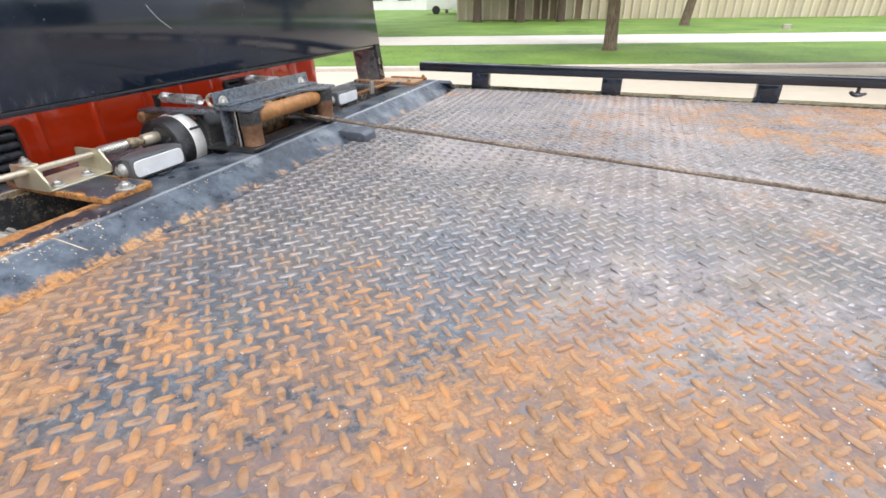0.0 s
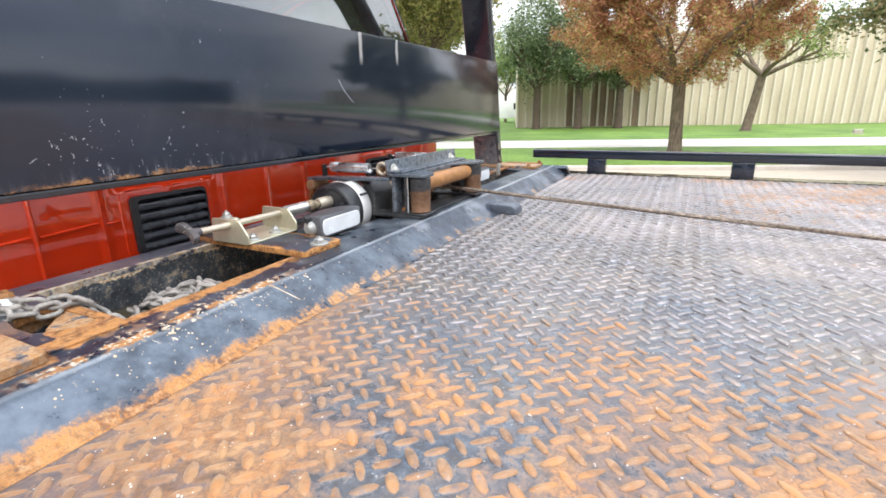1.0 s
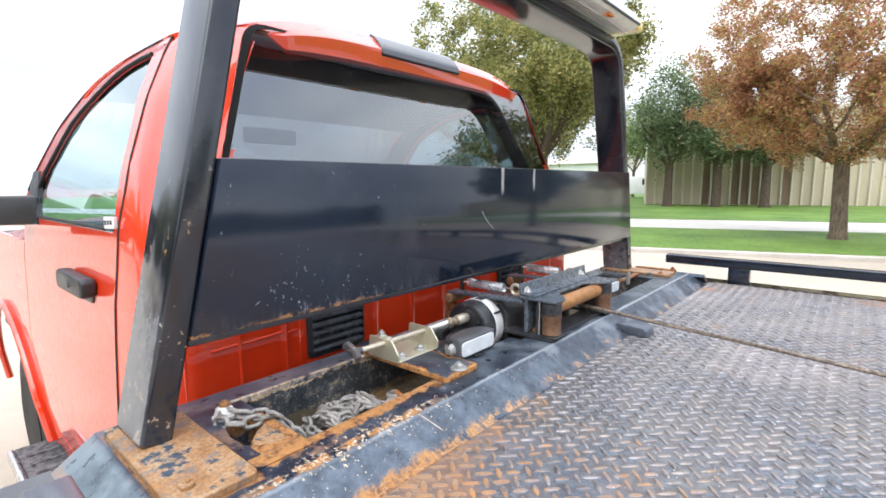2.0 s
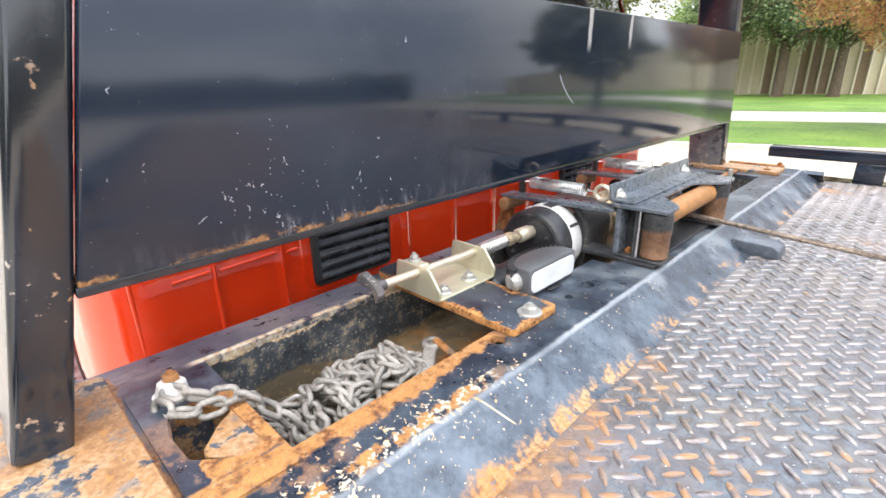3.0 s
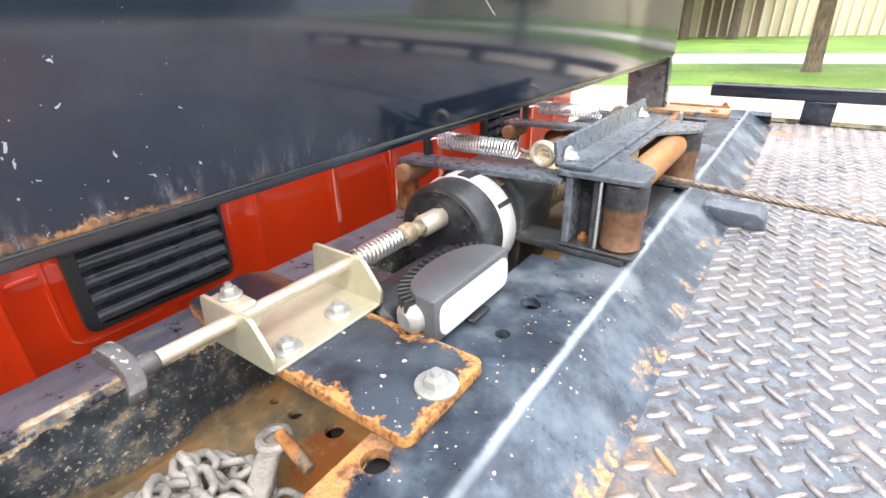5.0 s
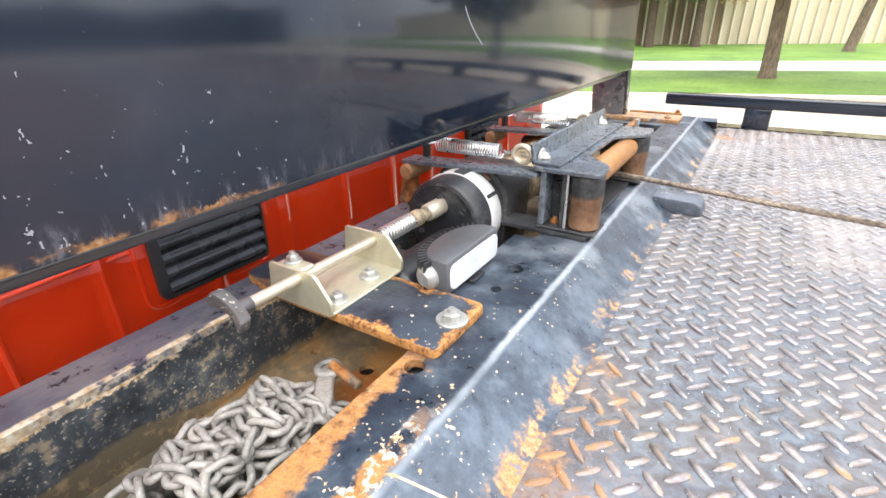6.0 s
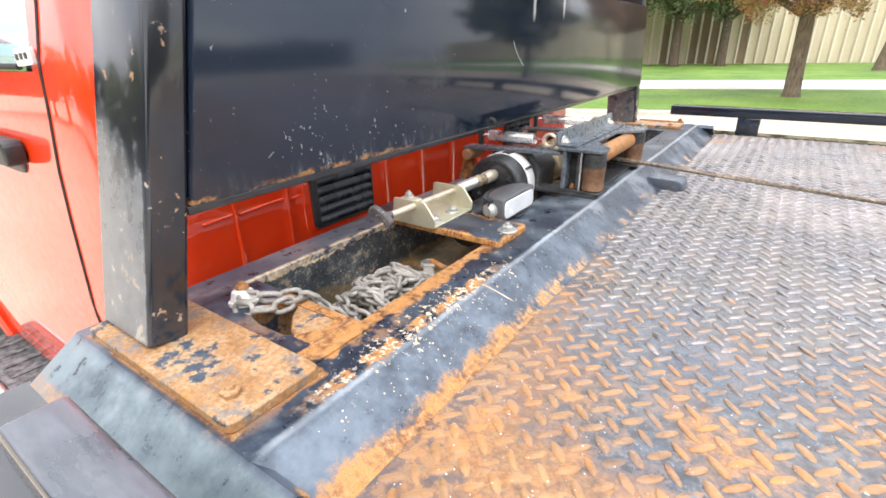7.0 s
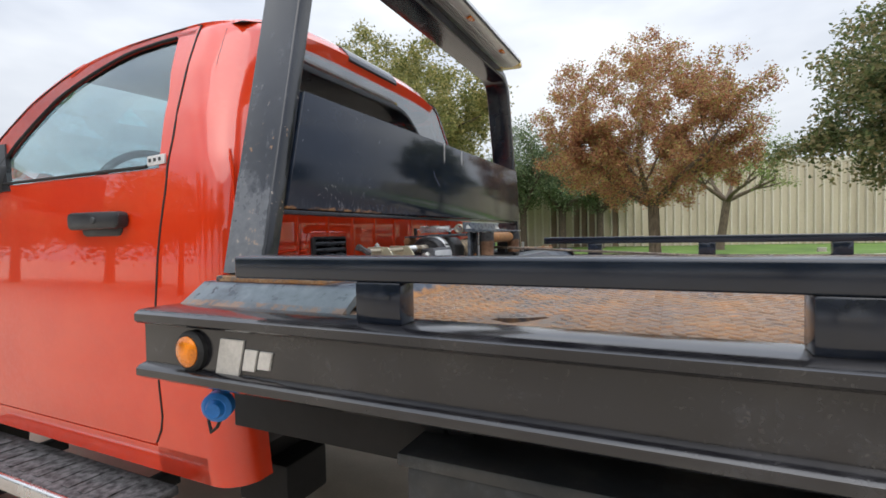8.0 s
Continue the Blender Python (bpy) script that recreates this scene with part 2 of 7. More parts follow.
    gap_y = m.math("SUBTRACT", m.math("ABSOLUTE", m.math("SUBTRACT", y, 0.352)), 0.036)
    round_hole = m.span(m.math("ADD", m.math("MAXIMUM", gap_x, gap_y), ragged), 0.0, 0.005, 1.0, 0.0)
    end = m.math("MULTIPLY", m.span(m.math("ADD", n1, m.math("MULTIPLY", n2, 0.4)), 0.7, 0.74),
                 m.math("MULTIPLY", m.span(y, 0.44, 0.4), m.math("MULTIPLY", m.math("MULTIPLY", m.span(x, -0.21, -0.19), m.span(x, 0.0, -0.02)), m.span(y, 0.15, 0.17))))
    skirt_x = m.math("SUBTRACT", m.math("ABSOLUTE", m.math("ADD", x, 0.1775)), 0.1575)
    skirt_y = m.math("SUBTRACT", m.math("ABSOLUTE", m.math("SUBTRACT", y, 0.2235)), 0.0575)
    skirt = m.math("MULTIPLY", m.span(m.math("ADD", m.math("MAXIMUM", skirt_x, skirt_y), m.math("MULTIPLY", ragged, 0.5)), 0.002, 0.007, 0.85, 0.0), m.span(y, 0.161, 0.166))
    low_edge = m.span(m.math("ADD", y, m.math("MULTIPLY", ragged, 0.25)), 0.1135, 0.109)
    round_hole = m.math("MAXIMUM", round_hole, m.math("MAXIMUM", skirt, m.math("MULTIPLY", low_edge, m.span(n2, 0.46, 0.56, 0.05, 0.5))))
    rust = m.math("MAXIMUM", m.math("MAXIMUM", m.math("MAXIMUM", rim, foot), round_hole), m.math("MAXIMUM", m.math("MULTIPLY", end, 0.42), m.math("MULTIPLY", peel, m.span(n3, 0.58, 0.5))))
    orange = m.mix(m.span(n2, 0.35, 0.62), m.ramp(m.span(n3, 0.3, 0.7), RUST), m.ramp(n4, [(0.3, (0.34, 0.14, 0.035)), (0.7, (0.54, 0.27, 0.09))]))
    pale_rust = m.math("MULTIPLY", m.span(n3, 0.46, 0.56), m.math("MULTIPLY", m.span(x, 0.05, 0.06, 0.1, 0.6), m.span(y, 0.45, 0.75, 0.12, 1.0)))
    orange = m.mix(pale_rust, orange, (0.4, 0.31, 0.2))
    orange = m.mix(m.math("MULTIPLY", m.span(n4, 0.5, 0.62), 0.55), orange, (0.1, 0.06, 0.035))
    col = m.mix(rust, col, orange)
    lip = m.math("MAXIMUM", lip, m.math("MULTIPLY", peel, m.span(n3, 0.5, 0.58)))
    col = m.mix(lip, col, cream)
    bare = m.math("MAXIMUM", m.math("MAXIMUM", rust, lip), lost)
    r = m.math("ADD", m.span(n2, 0.3, 0.7, 0.26, 0.42), m.math("MULTIPLY", bare, 0.35), clamp=True)
    metal = m.math("MULTIPLY", m.math("SUBTRACT", 1.0, bare), 0.22)
    h = m.math("ADD", m.math("MULTIPLY", n3, 0.35), m.math("MULTIPLY", bare, m.math("SUBTRACT", n4, 0.9)))
    return m.done(col, r, metal, m.bump(h, 0.5, 0.001))


def trough_paint():
    """Smooth brown and orange rust on the floor; black walls with fine tan speckle."""
    m = Mat("trough_paint")
    x, y, z = m.xyz()
    n1, n2, n3 = m.noise(11, 5, 0.6), m.noise(60, 4, 0.65), m.noise(190, 3, 0.6)
    floor = m.math("MULTIPLY", m.span(m.math("ADD", z, m.math("MULTIPLY_ADD", m.math("SUBTRACT", n1, 0.5), 0.07, m.span(y, 0.68, 0.48, 0.0, -0.022))), 1.054, 1.044), 0.95)
    wall = m.ramp(m.math("ADD", m.math("MULTIPLY", n1, 0.6), m.math("MULTIPLY", n2, 0.4)), [(0.36, (0.01, 0.012, 0.015)), (0.5, (0.035, 0.042, 0.05)), (0.64, (0.12, 0.13, 0.135))])
    tan = m.math("MULTIPLY", m.span(n2, 0.53, 0.64), m.span(n1, 0.38, 0.6, 0.1, 0.75))
    wall = m.mix(tan, wall, (0.3, 0.22, 0.13))
    wall = m.mix(m.math("MULTIPLY", m.span(n3, 0.6, 0.66), m.span(n1, 0.4, 0.6, 0.2, 0.9)), wall, (0.5, 0.44, 0.34))
    warm = m.math("ADD", m.math("ADD", n1, m.span(x, -0.24, -0.12, -0.08, 0.14)), m.span(y, 0.6, 0.72, 0.0, 0.06))
    ground = m.ramp(m.span(warm, 0.3, 0.75), [(0, (0.1, 0.08, 0.05)), (0.4, (0.2, 0.14, 0.075)), (0.7, (0.31, 0.165, 0.06)), (1, (0.42, 0.2, 0.05))])
    sx, sy = m.math("DIVIDE", m.math("ADD", x, 0.15), 0.05), m.math("DIVIDE", m.math("SUBTRACT", y, 0.725), 0.045)
    blot = m.math("ADD", m.math("ADD", m.math("MULTIPLY", sx, sx), m.math("MULTIPLY", sy, sy)), m.math("MULTIPLY", m.math("SUBTRACT", n1, 0.5), 3.0))
    ground = m.mix(m.span(blot, 0.9, 0.4, 0.0, 0.9), ground, (0.3, 0.09, 0.012))
    ground = m.mix(m.span(n2, 0.5, 0.68, 0, 0.4), ground, (0.4, 0.27, 0.14))
    ground = m.mix(m.span(n3, 0.66, 0.7, 0, 0.7), ground, (0.04, 0.025, 0.015))
    col = m.mix(floor, wall, ground)
    top = m.math("MULTIPLY", m.span(m.math("ADD", z, m.math("MULTIPLY", m.math("SUBTRACT", n2, 0.5), 0.03)), 1.1335, 1.1365), m.math("MULTIPLY", m.span(n1, 0.4, 0.5), m.span(y, 0.85, 0.7)))
    col = m.mix(top, col, m.ramp(n3, [(0.35, (0.4, 0.22, 0.08)), (0.6, (0.68, 0.55, 0.38))]))
    return m.done(col, m.span(n2, 0.3, 0.7, 0.55, 0.8), 0.0, m.bump(m.math("ADD", m.math("MULTIPLY", n3, 0.5), m.math("MULTIPLY", n2, 0.5)), 0.5, 0.0012))


def cross_plate_paint():
    """Blue-black paint lost along the plate's edges, where it is orange with rust."""
    m = Mat("rusty_plate")
    x, y, z = m.xyz()
    n1, n2, n3 = m.noise(16, 4, 0.6), m.noise(75, 4, 0.66), m.noise(240, 3)
    rag = m.math("MULTIPLY", m.math("SUBTRACT", m.math("ADD", m.math("MULTIPLY", n1, 0.6), m.math("MULTIPLY", n2, 0.4)), 0.5), 0.11)
    side_y = m.math("MINIMUM", m.math("SUBTRACT", y, 0.708), m.math("SUBTRACT", 0.82, y))
    side_x = m.math("SUBTRACT", -0.028, x)
    edge = m.math("ADD", m.math("MINIMUM", side_x, side_y), rag)
    under = m.span(z, TOP_PLATE - 0.0015, TOP_PLATE - 0.0005, 1.0, 0.0)
    rust = m.math("MAXIMUM", under, m.math("MULTIPLY", m.span(edge, 0.006, 0.011, 1.0, 0.0), m.span(x, -0.27, -0.2, 0.25, 1.0)))
    paint = m.ramp(m.span(n1, 0.35, 0.65), [(0, (0.012, 0.016, 0.024)), (1, (0.045, 0.058, 0.078))])
    paint = m.mix(m.math("MULTIPLY", m.span(n2, 0.64, 0.67), m.span(n1, 0.44, 0.54)), paint, (0.6, 0.52, 0.42))
    orange = m.mix(m.span(n2, 0.36, 0.62), m.ramp(m.span(n3, 0.3, 0.7), RUST), (0.48, 0.23, 0.07))
    col = m.mix(rust, paint, orange)
    return m.done(col, m.math("ADD", 0.34, m.math("MULTIPLY", rust, 0.4)), 0.0, m.bump(m.math("SUBTRACT", n3, m.math("MULTIPLY", rust, n2)), 0.5, 0.001))


TOP_PLATE = 1.148 + 0.0125
M_BULK, M_TROUGH, M_PLATE = bulkhead_paint(), trough_paint(), cross_plate_paint()


def base_plate_rust():
    """Tan and orange flaking rust with islands of old blue-black paint and dark pits."""
    m = Mat("rusty_base_plate")
    n1, n2, n3, n4 = m.noise(15, 5, 0.62), m.noise(52, 5, 0.68), m.noise(150, 4, 0.65), m.noise(34, 4, 0.6)
    tan = m.ramp(m.span(m.math("ADD", m.math("MULTIPLY", n1, 0.5), m.math("MULTIPLY", n3, 0.5)), 0.34, 0.66), [(0, (0.2, 0.1, 0.045)), (0.45, (0.31, 0.17, 0.075)), (1, (0.42, 0.3, 0.185))])
    col = m.mix(m.span(n2, 0.52, 0.66, 0.0, 0.8), tan, (0.42, 0.19, 0.05))
    grey = m.span(m.math("ADD", m.math("MULTIPLY", n4, 0.6), m.math("MULTIPLY", n2, 0.4)), 0.53, 0.6)
    col = m.mix(m.math("MULTIPLY", grey, 0.65), col, m.ramp(n3, [(0.3, (0.07, 0.09, 0.11)), (0.7, (0.17, 0.18, 0.185))]))
    paint = m.span(m.math("ADD", m.math("MULTIPLY", n1, 0.6), m.math("MULTIPLY", n2, 0.4)), 0.535, 0.575)
    col = m.mix(paint, col, m.ramp(n3, [(0.3, (0.012, 0.02, 0.034)), (0.7, (0.07, 0.09, 0.12))]))
    pit_shade = m.span(n3, 0.64, 0.68)
    col = m.mix(m.math("MULTIPLY", pit_shade, 0.7), col, (0.035, 0.028, 0.03))
    h = m.math("SUBTRACT", m.math("ADD", m.math("MULTIPLY", n2, 0.7), m.math("MULTIPLY", n3, 0.3)), m.math("MULTIPLY", m.math("MAXIMUM", pit_shade, paint), 0.35))
    return m.done(col, m.span(n2, 0.3, 0.7, 0.5, 0.75), 0.0, m.bump(h, 0.7, 0.0022))


M_BASE = base_plate_rust()
M_BLOCK = painted_steel("block_dark_paint", (0.085, 0.1, 0.125), 0.4, 0.3, 0.5, 20.0, chip_scale=150)
M_BEAM = painted_steel("beam_black_paint", (0.011, 0.011, 0.014), 0.16, 0.16, 0.03, 3.0, dust=0.1, chip_scale=170, coat=0.7)
M_FRAME = painted_steel("rail_black_paint", (0.006, 0.011, 0.023), 0.16, 0.17, 0.0, 4.0, dust=0.08, coat=0.5)


def rail_paint():
    """Gloss black paint; the sky's reflection on the near rail's upper face is put into the colour as a pale tone."""
    m = Mat("rail_tube_paint")
    x, y, z = m.xyz()
    n1, n2 = m.noise(6, 4, 0.6), m.noise(45, 4, 0.65, m.scaled((0.25, 1, 1)))
    col = m.ramp(m.span(n1, 0.3, 0.7), [(0, (0.005, 0.009, 0.018)), (1, (0.012, 0.018, 0.03))])
    # Pale sky reflection painted on the near rail's top.
    sky_sheen = m.math("MULTIPLY", m.math("MULTIPLY", m.span(z, 1.211, 1.2138), m.span(y, 1.0, 0.4)), m.span(m.math("ADD", m.math("MULTIPLY", n1, 0.5), m.math("MULTIPLY", n2, 0.5)), 0.36, 0.6, 0.45, 0.95))
    col = m.mix(sky_sheen, col, m.ramp(n2, [(0.3, (0.06, 0.066, 0.082)), (0.7, (0.12, 0.128, 0.15))]))
    return m.done(col, m.math("MULTIPLY_ADD", sky_sheen, 0.22, m.span(n1, 0.3, 0.7, 0.1, 0.22)), 0.0, m.bump(n2, 0.2, 0.0006), Coat_Weight=0.5, Coat_Roughness=0.12)


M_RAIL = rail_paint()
M_WINCH = painted_steel("winch_black_paint", (0.02, 0.022, 0.026), 0.42, 0.34, 0.1, 16.0, chip_scale=220, dust=0.18)
M_ARM = painted_steel("blue_grey_steel", (0.085, 0.103, 0.128), 0.3, 0.25, 0.12, 14.0, chip_scale=150, dust=0.3)
def roller_steel():
    """Dark above, brown with smooth rust where the rope has run."""
    m = Mat("rusty_roller")
    x, y, z = m.xyz()
    n1, n2 = m.noise(14, 3, 0.5), m.noise(120, 3, 0.6)
    rust = m.span(m.math("ADD", z, m.math("MULTIPLY", m.math("SUBTRACT", n1, 0.5), 0.03)), 1.222, 1.212)
    dark = m.ramp(n2, [(0.3, (0.022, 0.024, 0.028)), (0.7, (0.075, 0.075, 0.075))])
    brown = m.ramp(m.math("ADD", m.math("MULTIPLY", n1, 0.6), m.math("MULTIPLY", n2, 0.4)), [(0.35, (0.15, 0.075, 0.04)), (0.6, (0.3, 0.17, 0.1))])
    return m.done(m.mix(rust, dark, brown), m.span(n1, 0.3, 0.7, 0.4, 0.6), 0.25, m.bump(n2, 0.3, 0.0006))


M_ROLLER = roller_steel()
M_ORANGE = plain("smooth_orange_rust", (0.36, 0.17, 0.06), 0.5, 0.2, 0.3, 40)
M_PIVOT = plain("rusty_pivot_steel", (0.3, 0.16, 0.08), 0.6, 0.2, 0.3, 60)
M_RUSTY = painted_steel("bare_rusty_steel", (0.16, 0.1, 0.06), 0.6, 0.62, 0.1, 12.0)
M_COIL = plain("pale_rope_layers", (0.34, 0.27, 0.18), 0.5, 0.4, 0.55, 240, 0.8, 0.0012)
M_ZINC = plain("yellow_zinc_plate", (0.55, 0.53, 0.4), 0.36, 0.55, 0.1, 30)
M_BOLT = plain("zinc_bolt", (0.46, 0.46, 0.44), 0.4, 0.6, 0.15, 80)
M_WHITE = plain("white_coating", (0.62, 0.6, 0.58), 0.5, 0.1, 0.15, 80)
M_ROD = plain("pale_zinc_rod", (0.6, 0.53, 0.42), 0.4, 0.5, 0.14, 40)
M_SPRING = plain("bright_spring_wire", (0.68, 0.69, 0.7), 0.28, 0.9, 0.08, 80)
M_BAND = plain("aluminium_band", (0.78, 0.78, 0.78), 0.4, 0.3, 0.1, 60)
M_ALU = plain("light_bar_aluminium", (0.62, 0.62, 0.6), 0.42, 0.6, 0.12, 12)
M_CHAIN = plain("weathered_galvanised_chain", (0.29, 0.272, 0.248), 0.6, 0.25, 0.3, 120, 0.5, 0.0014)
M_LAMP = plain("lamp_housing", (0.08, 0.085, 0.09), 0.5, 0.3, 0.15, 60)
M_GREYTOP = plain("lamp_face_grey", (0.115, 0.12, 0.13), 0.42, 0.3, 0.12, 60)
M_LENS = plain("frosted_lamp_lens", (0.66, 0.68, 0.7), 0.2, 0.0, 0.05, 160, Coat_Weight=0.6)
M_AMBER = plain("amber_lens", (0.82, 0.2, 0.002), 0.22, 0.0, 0.3, 150, Coat_Weight=0.7)
M_PALEAMBER = plain("pale_amber_lens", (0.75, 0.55, 0.12), 0.2, 0.0, 0.2, 120, Coat_Weight=0.6)
M_RUBBER = plain("black_rubber", (0.018, 0.018, 0.018), 0.75, 0.0, 0.2, 60)
M_PLASTIC = plain("black_plastic", (0.024, 0.025, 0.028), 0.42, 0.0, 0.15, 90, 0.25)
M_SLAT = plain("grey_black_louvre_plastic", (0.042, 0.046, 0.056), 0.24, 0.0, 0.15, 90, 0.2)
M_CHROME = plain("bright_trim", (0.7, 0.7, 0.7), 0.22, 0.9, 0.08, 60)
M_BADGE = plain("badge_silver", (0.6, 0.58, 0.54), 0.45, 0.3, 0.15, 60)
M_INK = plain("badge_dark", (0.05, 0.05, 0.05), 0.5)
M_BLUE = plain("blue_cap_plastic", (0.02, 0.2, 0.62), 0.4, 0.0, 0.12, 60)
M_LINER = plain("dark_headliner", (0.03, 0.031, 0.033), 0.9, 0.0, 0.2, 120, 0.03)
M_GRIT = plain("gritty_step_tread", (0.11, 0.105, 0.11), 0.8, 0.0, 0.6, 200, 0.5, 0.0015)
M_SEAT = plain("grey_cloth", (0.05, 0.05, 0.055), 0.85, 0.0, 0.2, 120, 0.4)
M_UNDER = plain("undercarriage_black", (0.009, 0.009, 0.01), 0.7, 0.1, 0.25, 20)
M_TOOLBOX = painted_steel("tool_box_grey_paint", (0.035, 0.04, 0.045), 0.4, 0.2, 0.02, 5.0, dust=0.25)
M_VAN = plain("white_van_paint", (0.78, 0.79, 0.8), 0.3, 0.0, 0.04, 4)
M_SMOKED = plain("smoked_lamp_plastic", (0.06, 0.063, 0.072), 0.12, 0.0, 0.1, 10, 0.0)
M_DARKGLASS = plain("dark_glass", (0.02, 0.024, 0.028), 0.06, 0.0, 0.1, 4, 0.0)


def post_paint():
    """Black paint on the posts with rust spots; paler low on the outer side, part wear, part painted-in reflection."""
    m = Mat("post_black_paint")
    x, y, z = m.xyz()
    n1, n2, n3 = m.noise(5, 5, 0.62), m.noise(40, 4, 0.66), m.noise(18, 4, 0.6, m.scaled((1, 1, 0.25)))
    col = m.ramp(m.span(n1, 0.3, 0.7), [(0, (0.009, 0.011, 0.016)), (1, (0.028, 0.032, 0.042))])
    f = m.math("ADD", m.math("ADD", m.math("MULTIPLY", n1, 0.4), m.math("MULTIPLY", n3, 0.4)), m.math("ADD", m.math("MULTIPLY", n2, 0.2), m.span(z, 1.2, 1.75, 0.13, -0.1)))
    f = m.math("ADD", f, m.span(x, -0.21, -0.218, -0.22, 0.02))
    # Wear to pale grey, with reflected ground and sky painted in along with it.
    worn = m.span(f, 0.5, 0.62)
    col = m.mix(m.math("MULTIPLY", worn, m.span(z, 1.25, 1.6, 0.5, 0.16)), col, m.ramp(n2, [(0.3, (0.17, 0.185, 0.21)), (0.7, (0.32, 0.33, 0.345))]))
    spot = m.math("MULTIPLY", m.span(m.math("ADD", n2, m.span(z, 1.2, 1.45, 0.05, 0.0)), 0.645, 0.69), m.span(z, 1.75, 1.4))
    col = m.mix(spot, col, m.mix(m.span(n1, 0.4, 0.6), (0.3, 0.15, 0.06), (0.34, 0.3, 0.26)))
    return m.done(col, m.math("ADD", m.span(n1, 0.3, 0.7, 0.09, 0.18), m.math("MULTIPLY", m.math("MAXIMUM", worn, spot), 0.16)), 0.0, m.bump(n2, 0.15, 0.0006), Specular_IOR_Level=0.85)


M_POST = post_paint()


def headboard_paint():
    """Gloss black paint with dust, chips, scratches, drips from the top edge and a rusty lower edge."""
    m = Mat("headboard_gloss_black")
    x, y, z = m.xyz()
    n1, n2, n3 = m.noise(2.4, 4, 0.6), m.noise(28, 4, 0.65), m.noise(160, 3, 0.6)
    col = m.ramp(m.span(n1, 0.3, 0.7), [(0, (0.007, 0.0115, 0.021)), (1, (0.014, 0.021, 0.037))])
    haze = m.math("MULTIPLY", m.span(m.noise(4, 5, 0.62), 0.52, 0.8), 0.1)
    col = m.mix(haze, col, (0.2, 0.2, 0.21))
    low = m.span(z, 1.46, 1.335)
    left = m.span(y, 1.05, 0.42, 0.12, 1.0)
    wob = m.node("ShaderNodeVectorMath")
    wob.operation = "MULTIPLY_ADD"
    m.put(wob.inputs[0], m.node_color_noise(90))
    wob.inputs[1].default_value = (0.0, 0.02, 0.03)
    m.put(wob.inputs[2], m.scaled((1, 1, 0.7)))
    d, c = m.voronoi(70, wob.outputs[0])
    some = m.math("MULTIPLY", left, m.span(m.noise(7, 3), 0.4, 0.6, 0.25, 1.0))
    speck = m.math("LESS_THAN", d, m.math("MULTIPLY", m.span(m.noise(31, 2), 0.52, 0.72, 0.0, 0.17), some))
    d2, c2 = m.voronoi(190, wob.outputs[0])
    dot = m.math("LESS_THAN", d2, m.math("MULTIPLY", m.span(m.noise(60, 2), 0.48, 0.68, 0.0, 0.34), m.math("MULTIPLY", some, m.math("ADD", 0.4, low))))
    scratch = m.span(m.noise(40, 2, 0.4, m.scaled((1, 1.0, 0.16))), 0.66, 0.675)
    scratch = m.math("MULTIPLY", scratch, m.math("MULTIPLY", m.math("MULTIPLY", left, low), m.span(n3, 0.5, 0.6)))
    along = m.math("SUBTRACT", m.math("SUBTRACT", y, 1.085), m.math("MULTIPLY", m.math("SUBTRACT", z, 1.47), m.math("ADD", -1.0, m.math("MULTIPLY", m.math("SUBTRACT", z, 1.47), 9.0))))
    long_one = m.math("MULTIPLY", m.span(m.math("ABSOLUTE", along), 0.0008, 0.0018, 1.0, 0.0), m.span(m.math("ABSOLUTE", m.math("SUBTRACT", z, 1.467)), 0.024, 0.03, 1.0, 0.0))
    marks = m.math("MAXIMUM", m.math("MAXIMUM", speck, dot), long_one)
    col = m.mix(m.math("MULTIPLY", marks, 0.6), col, (0.5, 0.53, 0.6))
    scuff = m.math("MULTIPLY", m.math("MULTIPLY", m.span(m.math("ADD", z, m.math("MULTIPLY", n2, 0.05)), 1.378, 1.345), m.math("MULTIPLY", m.span(y, 1.0, 0.6), m.span(y, 0.35, 0.5, 0.25, 1.0))), m.span(m.noise(50, 5, 0.7, m.scaled((1, 1, 0.3))), 0.48, 0.66))
    col = m.mix(m.math("MULTIPLY", scuff, 0.26), col, (0.34, 0.36, 0.42))
    edge = m.math("ADD", z, m.math("MULTIPLY", m.math("SUBTRACT", m.noise(38, 4, 0.7), 0.5), 0.035))
    rust = m.math("MULTIPLY", m.math("MULTIPLY", m.span(edge, 1.3275, 1.322), m.span(y, 0.78, 0.56)), m.span(m.noise(19, 3), 0.44, 0.54))
    col = m.mix(rust, col, m.ramp(n3, [(0.3, (0.16, 0.075, 0.03)), (0.55, (0.38, 0.19, 0.075)), (0.75, (0.46, 0.36, 0.26))]))
    sway = m.math("MULTIPLY", m.math("SUBTRACT", m.noise(30, 2), 0.5), 0.012)
    drip = None
    for at, low_end in ((1.165, 1.53), (1.345, 1.54)):
        one = m.span(m.math("ABSOLUTE", m.math("ADD", m.math("SUBTRACT", y, at), sway)), 0.003, 0.009, 1.0, 0.0)
        one = m.math("MULTIPLY", one, m.span(z, low_end, low_end + 0.03))
        drip = one if drip is None else m.math("MAXIMUM", drip, one)
    col = m.mix(m.math("MULTIPLY", drip, 0.5), col, (0.6, 0.58, 0.55))
    r = m.math("ADD", m.span(n1, 0.3, 0.7, 0.075, 0.13), m.math("MULTIPLY", m.math("MAXIMUM", rust, m.math("MAXIMUM", haze, scuff)), 0.35))
    return m.done(col, r, 0.0, m.bump(m.noise(5, 2), 0.07, 0.004), Specular_IOR_Level=0.6)


